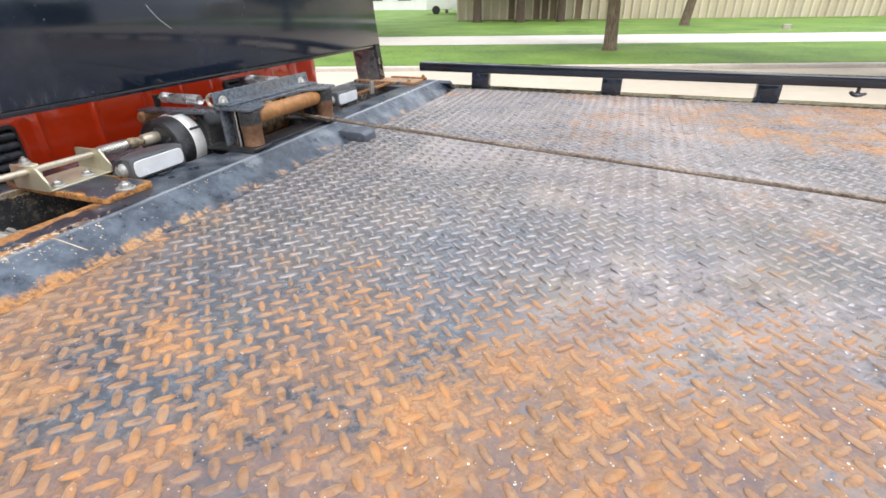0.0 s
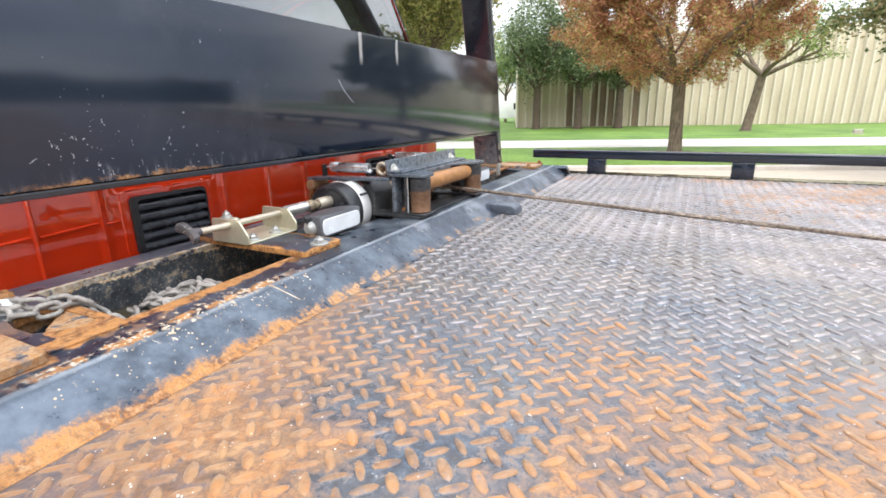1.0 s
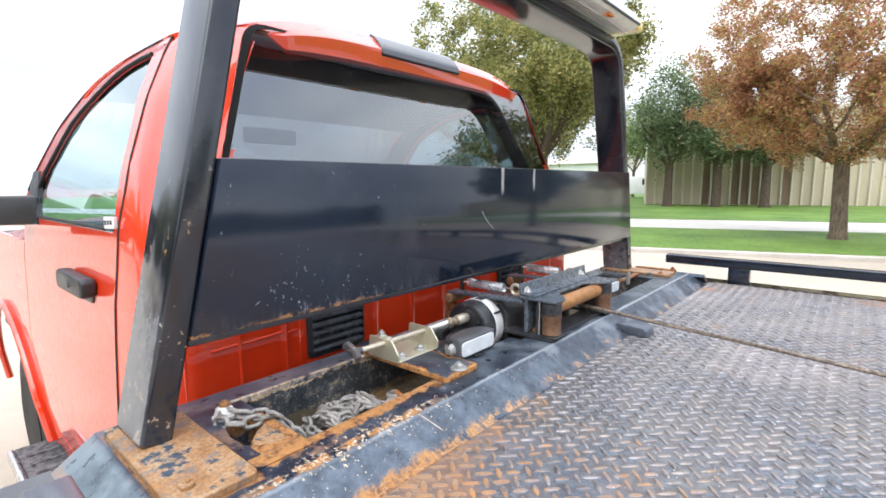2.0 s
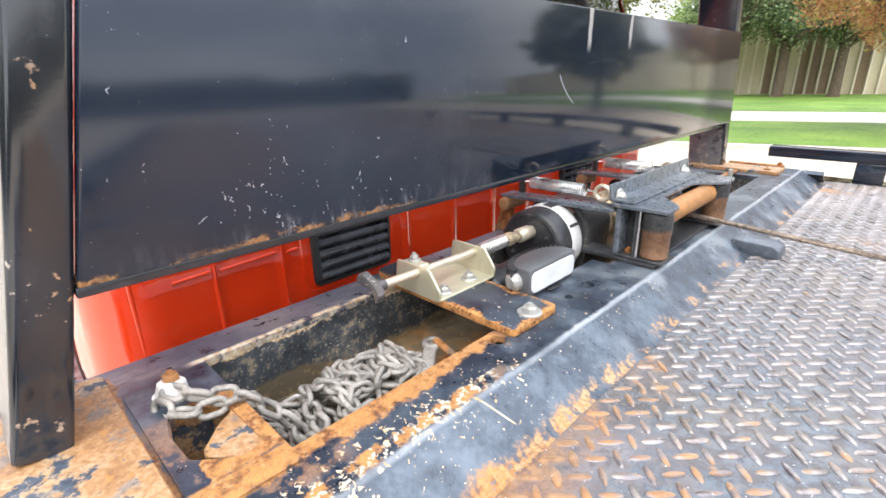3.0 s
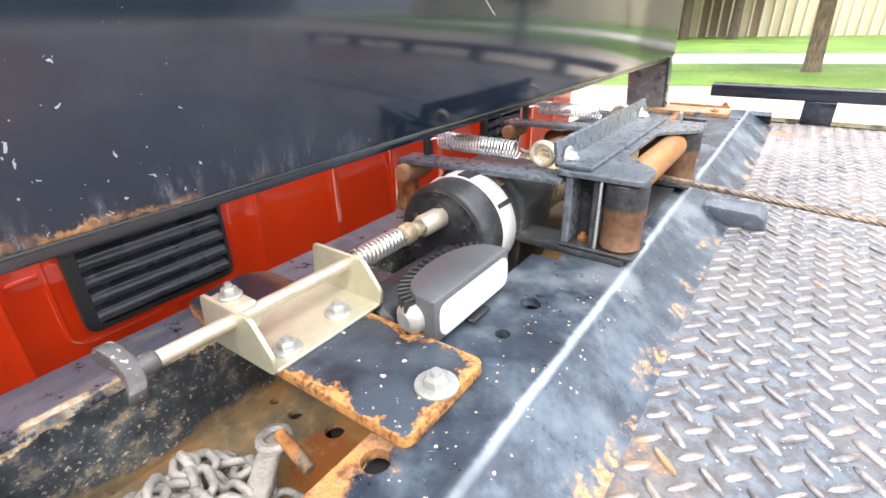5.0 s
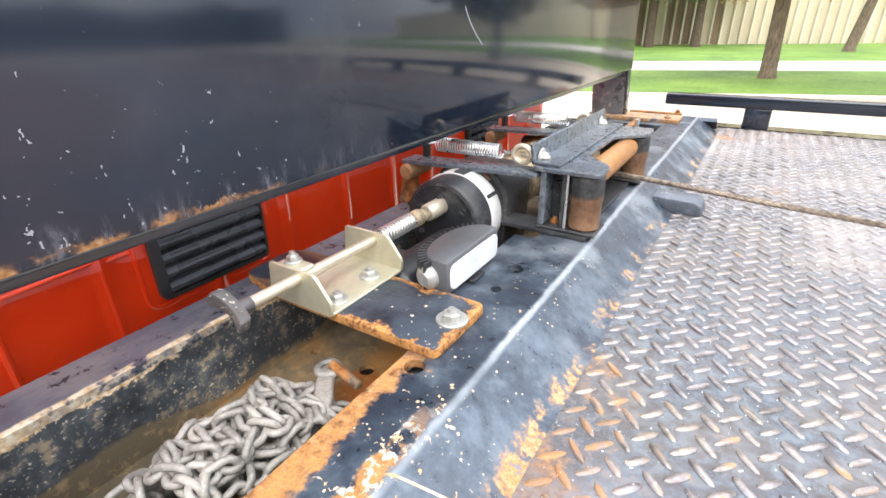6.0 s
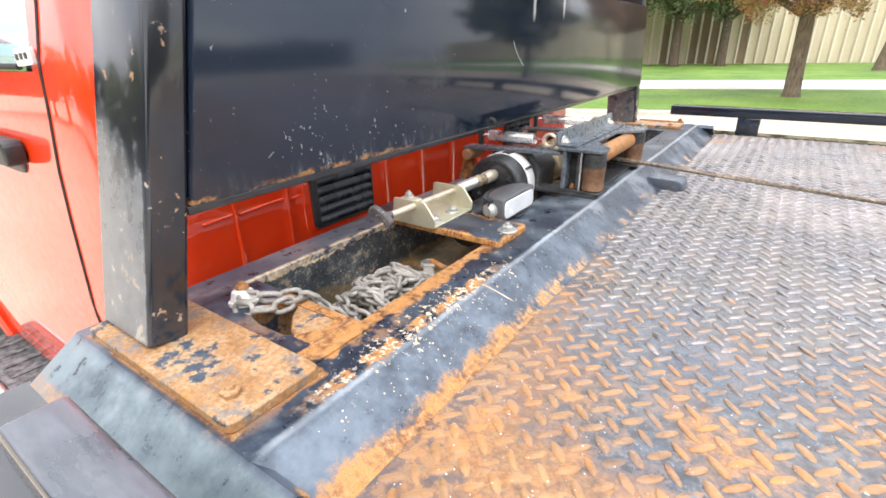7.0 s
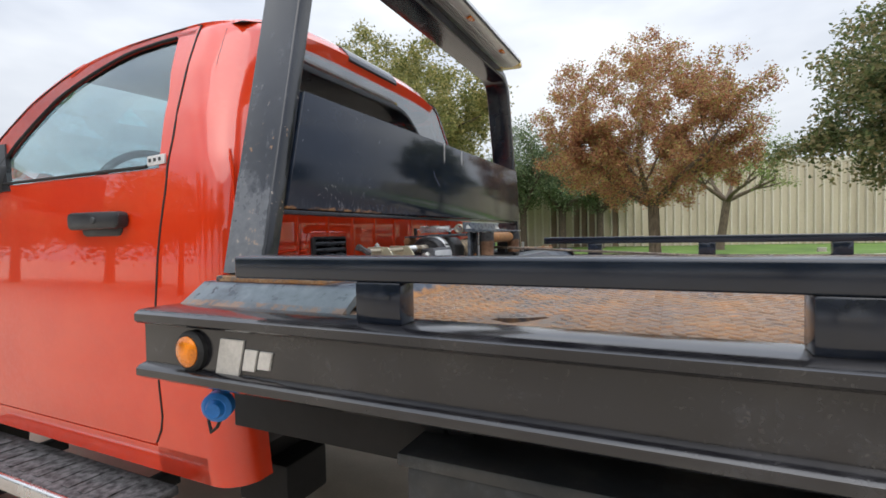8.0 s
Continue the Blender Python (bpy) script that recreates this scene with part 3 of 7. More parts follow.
def red_paint():
    m = Mat("red_body_paint")
    n1, n2 = m.noise(3, 4, 0.6), m.noise(45, 4, 0.65)
    col = m.ramp(m.span(n1, 0.3, 0.7), [(0, (0.7, 0.036, 0.004)), (1, (0.77, 0.048, 0.005))])
    film = m.math("MULTIPLY", m.span(m.math("ADD", m.math("MULTIPLY", n1, 0.5), m.math("MULTIPLY", n2, 0.5)), 0.47, 0.72), 0.05)
    col = m.mix(film, col, (0.5, 0.34, 0.24))
    return m.done(col, m.span(n2, 0.3, 0.7, 0.38, 0.5), 0.0, m.bump(m.noise(500, 2), 0.04, 0.0004), Coat_Weight=1.0, Coat_Roughness=0.02, Coat_IOR=1.85, Specular_IOR_Level=0.12)


def deck_steel():
    """Rolled tread plate: worn dark blue paint, polished steel in the middle, rust where water lies; the raised lugs wear first."""
    m = Mat("tread_plate_steel")
    x, y, z = m.xyz()
    n1, n2, n3, n4 = m.noise(1.9, 5, 0.62), m.noise(9, 5, 0.66), m.noise(60, 4, 0.68), m.noise(210, 3, 0.6)
    lug = m.span(z, 1.1004, 1.1013)
    flat = m.math("SUBTRACT", 1.0, lug)
    f = m.math("ADD", m.math("MULTIPLY", n1, 0.36), m.math("ADD", m.math("MULTIPLY", n2, 0.28), m.math("MULTIPLY", n3, 0.36)))
    near = m.math("ADD", m.span(y, 0.15, 1.1, 0.1, -0.075), m.math("MULTIPLY", m.span(y, 1.05, 0.55), m.span(x, 0.35, 0.8, 0.0, 0.085)))
    hem = m.math("MULTIPLY", m.span(x, 0.1, 0.19, 0.16, 0.0), m.span(y, 0.45, 0.95, 1.0, 0.15))
    far = m.math("MULTIPLY", m.span(y, 1.45, 1.95), m.span(x, 0.55, 0.8, 0.0, 0.09))
    rear = m.span(x, 0.65, 1.5, 0.0, 0.05)
    f = m.math("ADD", m.math("ADD", f, near), m.math("ADD", m.math("ADD", hem, far), rear))
    f = m.math("ADD", f, m.math("MULTIPLY", m.math("SUBTRACT", lug, 0.38), m.span(y, 0.5, 1.0, 0.1, 0.0)))
    f = m.math("ADD", f, m.math("MULTIPLY", m.math("SUBTRACT", m.noise(25, 2, 0.5), 0.5), m.math("MULTIPLY_ADD", lug, 0.22, 0.1)))
    cake = m.math("ADD", m.math("MULTIPLY", m.span(y, 0.62, 0.3), m.span(x, 0.42, 0.16, 0.0, 0.075)), m.math("MULTIPLY", m.span(y, 0.5, 0.28), m.span(x, 0.5, 0.75, 0.0, 0.03)))
    f = m.math("ADD", f, cake)
    crust = m.span(m.math("ADD", m.math("MULTIPLY", f, 0.6), m.math("MULTIPLY", m.noise(26, 4, 0.66), 0.4)), 0.555, 0.64)
    mask = m.math("MAXIMUM", m.span(f, 0.5, 0.6, 0.0, 0.94), crust)
    bare_flat = m.math("MULTIPLY", flat, m.math("SUBTRACT", 1.0, m.math("MULTIPLY", crust, 0.8)))
    steel = m.ramp(m.span(m.math("ADD", m.math("MULTIPLY", n2, 0.4), m.math("MULTIPLY", n3, 0.6)), 0.33, 0.67),
                   [(0, (0.12, 0.115, 0.13)), (0.5, (0.3, 0.285, 0.305)), (1, (0.5, 0.47, 0.48))])
    blue = m.ramp(m.span(n3, 0.3, 0.7), [(0, (0.008, 0.013, 0.024)), (0.6, (0.034, 0.06, 0.096)), (1, (0.1, 0.155, 0.205))])
    band = m.math("MULTIPLY", m.span(m.math("ABSOLUTE", m.math("SUBTRACT", x, 0.45)), 0.1, 0.5, 0.12, -0.03), m.span(y, 1.45, 1.0, 0.3, 1.0))
    by_foot = m.math("MULTIPLY", m.span(x, 0.2, 0.38, 0.14, 0.0), m.math("MULTIPLY", m.span(y, 0.72, 0.95), m.span(y, 1.75, 1.5)))
    band = m.math("ADD", band, by_foot)
    pf = m.math("ADD", m.math("ADD", m.math("MULTIPLY", m.noise(2.6, 4, 0.6), 0.5), m.math("MULTIPLY", m.math("ADD", n2, n3), 0.25)), band)
    painted = m.math("MULTIPLY", m.span(pf, 0.465, 0.54), m.math("SUBTRACT", 1.0, m.math("MULTIPLY", lug, 0.8)))
    col = m.mix(painted, steel, blue)
    col = m.mix(m.math("MULTIPLY", m.span(n2, 0.3, 0.7, 0.05, 0.34), m.math("ADD", 0.6, m.math("MULTIPLY", lug, 0.2))), col, (0.3, 0.205, 0.14))
    wash = m.math("MULTIPLY", m.span(m.math("ADD", m.math("MULTIPLY", m.noise(5.5, 5, 0.65), 0.7), m.math("MULTIPLY", n3, 0.3)), 0.42, 0.64, 0.0, 0.45), m.math("MULTIPLY", m.span(y, 1.5, 0.9, 0.35, 1.0), m.math("SUBTRACT", 1.0, m.math("MULTIPLY", painted, 0.75))))
    col = m.mix(wash, col, m.ramp(n3, [(0.3, (0.2, 0.15, 0.075)), (0.7, (0.36, 0.28, 0.15))]))
    # Dirt and shade between the lugs, both painted dark on the flats.
    pit_shade = m.math("MULTIPLY", flat, m.span(m.math("ADD", m.math("MULTIPLY", n3, 0.6), m.math("MULTIPLY", n1, 0.4)), 0.5, 0.62, 0.0, 0.55))
    col = m.mix(pit_shade, col, (0.05, 0.05, 0.06))
    ochre = m.mix(m.span(n3, 0.36, 0.68, 0.0, 0.8), m.ramp(m.math("ADD", m.math("MULTIPLY", n2, 0.6), m.math("MULTIPLY", m.noise(31, 4, 0.65), 0.4)), [(0.34, (0.06, 0.03, 0.018)), (0.48, (0.22, 0.1, 0.036)), (0.62, (0.46, 0.18, 0.035))]), (0.31, 0.175, 0.08))
    # Rust on the flats is mixed darker than on the lugs.
    ochre = m.mix(m.math("MULTIPLY", bare_flat, m.span(n4, 0.42, 0.58, 0.1, 0.6)), ochre, (0.1, 0.055, 0.035))
    ochre = m.mix(m.math("MULTIPLY", crust, m.span(m.noise(14, 4, 0.6), 0.42, 0.62, 0.0, 0.7)), ochre, m.ramp(n3, [(0.3, (0.26, 0.13, 0.05)), (0.65, (0.42, 0.235, 0.1))]))
    gap = m.math("MULTIPLY", m.math("MULTIPLY", crust, flat), m.span(m.math("ADD", m.math("MULTIPLY", n3, 0.6), m.math("MULTIPLY", m.noise(33, 3), 0.4)), 0.54, 0.45, 0.0, 0.85))
    ochre = m.mix(gap, ochre, (0.055, 0.05, 0.06))
    col = m.mix(mask, col, ochre)
    violet = m.math("MULTIPLY", m.math("MULTIPLY", mask, m.math("MULTIPLY_ADD", bare_flat, 0.6, 0.4)), m.span(m.math("ADD", m.math("MULTIPLY", m.noise(7, 4, 0.65), 0.6), m.math("MULTIPLY", n3, 0.4)), 0.5, 0.58))
    col = m.mix(m.math("MULTIPLY", violet, 0.7), col, (0.075, 0.065, 0.085))
    # Pale flecks painted on the deck, partly to stand in for glints.
    d, c = m.voronoi(190)
    glint_fleck = m.math("MULTIPLY", m.math("LESS_THAN", d, m.span(m.noise(90, 3), 0.5, 0.7, 0.0, 0.26)), m.span(m.noise(3.1, 3), 0.4, 0.6, 0.3, 0.9))
    col = m.mix(glint_fleck, col, (0.66, 0.66, 0.64))
    r = m.math("ADD", m.math("SUBTRACT", m.span(n2, 0.3, 0.7, 0.34, 0.48), m.math("MULTIPLY", painted, 0.12)), m.math("MULTIPLY", mask, 0.18), clamp=True)
    metal = m.math("MULTIPLY", m.math("SUBTRACT", 1.0, m.math("MAXIMUM", mask, glint_fleck)), m.math("MULTIPLY_ADD", m.math("SUBTRACT", 1.0, painted), 0.8, 0.08))
    return m.done(col, r, metal, m.bump(m.math("ADD", m.math("MULTIPLY", m.math("MULTIPLY", n3, m.math("MULTIPLY_ADD", crust, 0.9, 0.6)), 1.0), m.math("MULTIPLY", n4, 0.4)), 0.6, 0.0017), Sheen_Weight=0.35, Sheen_Roughness=0.5, Sheen_Tint=(0.9, 0.78, 0.64))


def rope_steel():
    m = Mat("wire_rope_steel")
    col = m.ramp(m.noise(120, 4), [(0.3, (0.075, 0.058, 0.046)), (0.7, (0.32, 0.255, 0.2))])
    return m.done(col, 0.5, 0.5, m.bump(m.noise(400), 0.3, 0.0006))


def glass(name, tint, rough=0.0, ior=1.45):
    m = Mat(name)
    m.b.inputs["Transmission Weight"].default_value = 1.0
    return m.done(tint, rough, 0.0, None, IOR=ior)


M_HEAD, M_RED, M_DECK, M_ROPE = headboard_paint(), red_paint(), deck_steel(), rope_steel()
M_GLASS = glass("tinted_window_glass", (0.66, 0.94, 0.98), 0.0, 1.7)
M_REARGLASS = glass("dark_rear_window_glass", (0.18, 0.21, 0.23), 0.0, 2.4)


def concrete(name, light, dark, scale=1.0, crack=True):
    m = Mat(name)
    n1, n2, n3 = m.noise(0.35 * scale, 5, 0.6), m.noise(5 * scale, 5, 0.65), m.noise(90, 3)
    f = m.math("ADD", m.math("MULTIPLY", n1, 0.5), m.math("ADD", m.math("MULTIPLY", n2, 0.3), m.math("MULTIPLY", n3, 0.2)))
    col = m.ramp(m.span(f, 0.36, 0.64), [(0, dark), (1, light)])
    return m.done(col, 0.85, 0.0, m.bump(n3, 0.3, 0.003))


M_ROAD = concrete("pale_concrete_road", (0.5, 0.428, 0.34), (0.4, 0.34, 0.265))
M_WALK = concrete("sidewalk_concrete", (0.6, 0.56, 0.51), (0.48, 0.44, 0.395))
M_KERB = concrete("kerb_concrete", (0.55, 0.5, 0.45), (0.4, 0.36, 0.31), 3)


def wall_concrete(name, light, dark):
    m = Mat(name)
    n1, n2 = m.noise(0.8, 4, 0.6, m.scaled((1, 1, 0.25))), m.noise(14, 4, 0.6)
    col = m.ramp(m.span(m.math("ADD", m.math("MULTIPLY", n1, 0.6), m.math("MULTIPLY", n2, 0.4)), 0.35, 0.65), [(0, dark), (1, light)])
    return m.done(col, 0.85, 0.0, m.bump(n2, 0.3, 0.01))


M_WALL = wall_concrete("cream_precast_panel", (0.6, 0.525, 0.395), (0.47, 0.4, 0.295))
M_FIN = wall_concrete("white_precast_fin", (0.7, 0.635, 0.525), (0.56, 0.5, 0.405))
M_BROWN = wall_concrete("brown_wall_panel", (0.24, 0.17, 0.11), (0.15, 0.1, 0.07))
M_SHED = wall_concrete("white_shed_wall", (0.8, 0.8, 0.78), (0.7, 0.7, 0.68))


def grass_ground():
    m = Mat("mown_grass")
    n1, n2, n3 = m.noise(0.5, 4, 0.6), m.noise(9, 4, 0.7), m.noise(60, 3)
    f = m.math("ADD", m.math("MULTIPLY", n1, 0.35), m.math("ADD", m.math("MULTIPLY", n2, 0.4), m.math("MULTIPLY", n3, 0.25)))
    col = m.ramp(m.span(f, 0.33, 0.67), [(0, (0.04, 0.085, 0.01)), (0.5, (0.1, 0.19, 0.02)), (1, (0.2, 0.3, 0.05))])
    return m.done(col, 0.8, 0.0, m.bump(n2, 0.8, 0.03))


M_GRASS = grass_ground()


def bark(name, a, b):
    m = Mat(name)
    v = m.scaled((1, 1, 0.22))
    n = m.noise(22, 5, 0.65, v)
    return m.done(m.ramp(n, [(0.3, a), (0.7, b)]), 0.9, 0.0, m.bump(n, 0.8, 0.02))


def leaf(name, stops, thru=0.35):
    m = Mat(name)
    rnd = m.node("ShaderNodeNewGeometry").outputs["Random Per Island"]
    f = m.math("ADD", m.math("MULTIPLY", rnd, 0.55), m.math("MULTIPLY", m.noise(0.9, 3, 0.6), 0.45))
    col = m.ramp(m.span(f, 0.2, 0.8), stops)
    m.put(m.b.inputs["Base Color"], col)
    m.b.inputs["Roughness"].default_value = 0.6
    tr = m.node("ShaderNodeBsdfTranslucent")
    m.put(tr.inputs["Color"], col)
    mixer = m.node("ShaderNodeMixShader")
    mixer.inputs[0].default_value = thru
    m.t.links.new(m.b.outputs[0], mixer.inputs[1])
    m.t.links.new(tr.outputs[0], mixer.inputs[2])
    m.t.links.new(mixer.outputs[0], m.out.inputs[0])
    return m.m


M_BARK = bark("grey_brown_bark", (0.07, 0.05, 0.035), (0.24, 0.18, 0.13))
M_BARK2 = bark("dark_bark", (0.04, 0.03, 0.022), (0.14, 0.1, 0.07))
M_RUSSET = leaf("russet_leaves", [(0, (0.26, 0.12, 0.07)), (0.35, (0.47, 0.22, 0.12)), (0.6, (0.6, 0.31, 0.17)), (0.8, (0.5, 0.34, 0.14)), (1, (0.38, 0.38, 0.12))], 0.55)
M_GREEN = leaf("yellow_green_leaves", [(0, (0.12, 0.14, 0.04)), (0.5, (0.26, 0.27, 0.08)), (1, (0.48, 0.41, 0.16))], 0.5)
M_OLIVE = leaf("dark_green_leaves", [(0, (0.08, 0.12, 0.045)), (0.55, (0.2, 0.24, 0.09)), (1, (0.36, 0.29, 0.15))], 0.45)
M_PALEGREEN = leaf("sparse_pale_leaves", [(0, (0.1, 0.17, 0.03)), (1, (0.3, 0.38, 0.1))])
M_SPRUCE = leaf("spruce_needles", [(0, (0.08, 0.13, 0.06)), (1, (0.26, 0.32, 0.16))], 0.4)


# ---- mesh helpers ----
def mesh_from(bm, name, smooth=35):
    me = bpy.data.meshes.new(name)
    bmesh.ops.recalc_face_normals(bm, faces=bm.faces)
    bm.to_mesh(me)
    bm.free()
    if smooth:
        me.polygons.foreach_set("use_smooth", [True] * len(me.polygons))
        me.set_sharp_from_angle(angle=radians(smooth))
    return me


def part(name, bm, material, parent=None, label="", smooth=35):
    """Links a bmesh as one mesh object, under a thing or a part."""
    ob = new(name, mesh_from(bm, name, smooth))
    ob.data.materials.append(material)
    if parent:
        ob.parent = parent
    if label:
        ob["label"] = label
    return ob


def thing(name, label, category, at=(0, 0, 0), group="", kind=""):
    """An Empty that carries a thing's parts. Parts are given in world metres; the Empty stays at the origin of the world."""
    ob = new(name)
    ob.empty_display_size = 0.1
    return tagged(ob, label, category, group, kind)


def box(x0, x1, y0, y1, z0, z1, bevel=0.0, seg=2, bm=None):
    own = bmesh.new()
    bmesh.ops.create_cube(own, size=1.0)
    for v in own.verts:
        v.co = Vector((x0 + (v.co.x + 0.5) * (x1 - x0), y0 + (v.co.y + 0.5) * (y1 - y0), z0 + (v.co.z + 0.5) * (z1 - z0)))
    if bevel:
        bmesh.ops.bevel(own, geom=own.edges[:], offset=bevel, segments=seg, profile=0.5, affect="EDGES")
    return join(bm, own) if bm else own


def join(bm, own):
    me = bpy.data.meshes.new("tmp")
    own.to_mesh(me)
    own.free()
    bm.from_mesh(me)
    bpy.data.meshes.remove(me)
    return bm


def moved(bm, m):
    bmesh.ops.transform(bm, matrix=m, verts=bm.verts)
    return bm


def prism(points, axis, a0, a1, bevel=0.0, seg=2, bm=None):
    """A polygon, in the two other axes in order, drawn out along an axis from a0 to a1."""
    own = bmesh.new()

    def at(p, a):
        return {"x": (a, p[0], p[1]), "y": (p[0], a, p[1]), "z": (p[0], p[1], a)}[axis]

    low, high = [own.verts.new(at(p, a0)) for p in points], [own.verts.new(at(p, a1)) for p in points]
    n = len(points)
    own.faces.new(low)
    own.faces.new(high[::-1])
    for i in range(n):
        own.faces.new((low[i], high[i], high[(i + 1) % n], low[(i + 1) % n]))
    bmesh.ops.recalc_face_normals(own, faces=own.faces)
    if bevel:
        bmesh.ops.bevel(own, geom=own.edges[:], offset=bevel, segments=seg, profile=0.5, affect="EDGES")
    return join(bm, own) if bm else own


def lathe(profile, p0, p1, seg=24, bm=None):
    """Rings (distance along p0->p1 as a share, radius) turned about that line, with closed ends."""
    own = bmesh.new()
    p0, p1 = Vector(p0), Vector(p1)
    q = (p1 - p0).to_track_quat("Z", "Y")
    u, v = q @ Vector((1, 0, 0)), q @ Vector((0, 1, 0))
    rings = []
    for s, r in profile:
        c = p0.lerp(p1, s)
        rings.append([own.verts.new(c + (u * math.cos(a) + v * math.sin(a)) * max(r, 1e-5)) for a in (i * math.tau / seg for i in range(seg))])
    for a, b in zip(rings, rings[1:]):
        for i in range(seg):
            own.faces.new((a[i], a[(i + 1) % seg], b[(i + 1) % seg], b[i]))
    own.faces.new(rings[0][::-1])
    own.faces.new(rings[-1])
    return join(bm, own) if bm else own


def rod(p0, p1, r, seg=16, bm=None, bevel=0.0):
    length = (Vector(p1) - Vector(p0)).length
    e = min(0.45, bevel / length) if bevel else 0
    prof = [(0, r - bevel), (e, r), (1 - e, r), (1, r - bevel)] if bevel else [(0, r), (1, r)]
    return lathe(prof, p0, p1, seg, bm)


def sweep(points, r, seg=8, closed=False, bm=None):
    """A round bar along a line of points. r: a radius, or one for each point."""
    own = bmesh.new()
    pts = [Vector(p) for p in points]
    n = len(pts)
    rings, ref = [], None
    for i, p in enumerate(pts):
        a = pts[(i - 1) % n] if closed or i else p
        b = pts[(i + 1) % n] if closed or i < n - 1 else p
        t = (b - a).normalized()
        if ref is None:
            ref = t.orthogonal().normalized()
        ref = (ref - t * ref.dot(t)).normalized()
        w = t.cross(ref)
        rr = r[i] if isinstance(r, (list, tuple)) else r
        rings.append([own.verts.new(p + (ref * math.cos(k * math.tau / seg) + w * math.sin(k * math.tau / seg)) * rr) for k in range(seg)])
    for i in range(n if closed else n - 1):
        a, b = rings[i], rings[(i + 1) % n]
        shift = 0
        if closed and i == n - 1:
            shift = min(range(seg), key=lambda k: (a[0].co - b[k].co).length)
        for k in range(seg):
            own.faces.new((a[k], a[(k + 1) % seg], b[(k + 1 + shift) % seg], b[(k + shift) % seg]))
    if not closed:
        own.faces.new(rings[0][::-1])
        own.faces.new(rings[-1])
    return join(bm, own) if bm else own


def hexbolt(p, r, h, washer=0.0, bm=None, up=(0, 0, 1)):
    p, up = Vector(p), Vector(up)
    base = 0.0
    own = bmesh.new()
    if washer:
        lathe([(0, washer), (0.7, washer), (1, washer * 0.94)], p, p + up * 0.003, 20, own)
        base = 0.003
    lathe([(0, r), (0.75, r), (1, r * 0.82)], p + up * base, p + up * (base + h), 6, own)
    lathe([(0, r * 0.5), (1, r * 0.4)], p + up * (base + h), p + up * (base + h + 0.004), 10, own)
    return join(bm, own) if bm else own


def plate_with_holes(x0, x1, y0, y1, z0, z1, holes, bm=None):
    """A flat plate with polygonal holes through it: each hole a list of (x, y)."""
    own = bmesh.new()
    loops = [[(x0, y0), (x1, y0), (x1, y1), (x0, y1)]] + holes
    for z in (z0, z1):
        edges = []
        for loop in loops:
            vs = [own.verts.new((*p, z)) for p in loop]
            edges += [own.edges.new((vs[i], vs[(i + 1) % len(vs)])) for i in range(len(vs))]
        bmesh.ops.triangle_fill(own, use_beauty=True, use_dissolve=False, edges=edges)
    own.verts.ensure_lookup_table()
    half = len(own.verts) // 2
    k = 0
    for loop in loops:
        n = len(loop)
        for i in range(n):
            a, b = k + i, k + (i + 1) % n
            own.faces.new([own.verts[j] for j in (a, b, b + half, a + half)])
        k += n
    bmesh.ops.recalc_face_normals(own, faces=own.faces)
    return join(bm, own) if bm else own


def circle(cx, cy, r, n=14, sx=1.0):
    return [(cx + r * sx * math.cos(i * math.tau / n), cy + r * math.sin(i * math.tau / n)) for i in range(n)]


def rounded(points, r, n=4):
    """The polygon with its corners rounded."""
    out = []
    m = len(points)
    for i, p in enumerate(points):
        p, a, b = Vector(p), Vector(points[i - 1]), Vector(points[(i + 1) % m])
        da, db = min(r, (a - p).length * 0.45), min(r, (b - p).length * 0.45)
        s, e = p + (a - p).normalized() * da, p + (b - p).normalized() * db
        for k in range(n + 1):
            t = k / n
            out.append(tuple(s * (1 - t) ** 2 + p * 2 * t * (1 - t) + e * t * t))
    return out


# ---- ground and street ----
STREET = 0.34                       # the street's slope across the truck's axes
SA = math.atan(STREET)


def street_prism(name, y0, y1, z0, z1, material, length=140, kind_label="", category="", chamfer=0.0):
    """A strip that runs along the street, between two distances from the truck."""
    c, s = math.cos(SA), math.sin(SA)
    prof = [(y0 * c, z0), (y1 * c, z0), (y1 * c, z1), (y0 * c + chamfer, z1), (y0 * c, z1 - chamfer)] if chamfer else [(y0 * c, z0), (y1 * c, z0), (y1 * c, z1), (y0 * c, z1)]
    bm = prism(prof, "x", -length, length)
    moved(bm, Matrix.Rotation(SA, 4, "Z"))
    return tagged(part(name, bm, material), kind_label, category, kind="structure")


gb = bmesh.new()
bmesh.ops.create_grid(gb, x_segments=8, y_segments=8, size=900)
tagged(part("ground", gb, M_ROAD, None, "", 0), "pale concrete yard and road surface under the truck", "ground", kind="structure")
street_prism("kerb", 12.15, 12.32, -0.05, 0.1, M_KERB, 90, "weathered concrete kerb along the grass verge", "kerb", 0.02)
street_prism("verge", 12.32, 17.9, -0.05, 0.11, M_GRASS, 90, "strip of bright mown grass beside the road", "grass")
street_prism("pavement", 17.9, 22.0, -0.05, 0.118, M_WALK, 90, "pale concrete path between two strips of grass", "pavement")
street_prism("lawn", 22.0, 75, -0.05, 0.13, M_GRASS, 90, "bright mown lawn in front of the building", "grass")


# ---- flatbed ----
DECK_Z, X_END, Y_IN, Y_OUT = 1.10, 5.6, 0.07, 2.52
deck = thing("flatbed_deck", "worn steel tread plate flatbed with rust and dark blue paint", "truck bed")

hole = [(0.352, 0.158), (0.392, 0.135), (0.412, 0.152), (0.445, 0.205), (0.436, 0.214), (0.395, 0.185), (0.36, 0.176)]
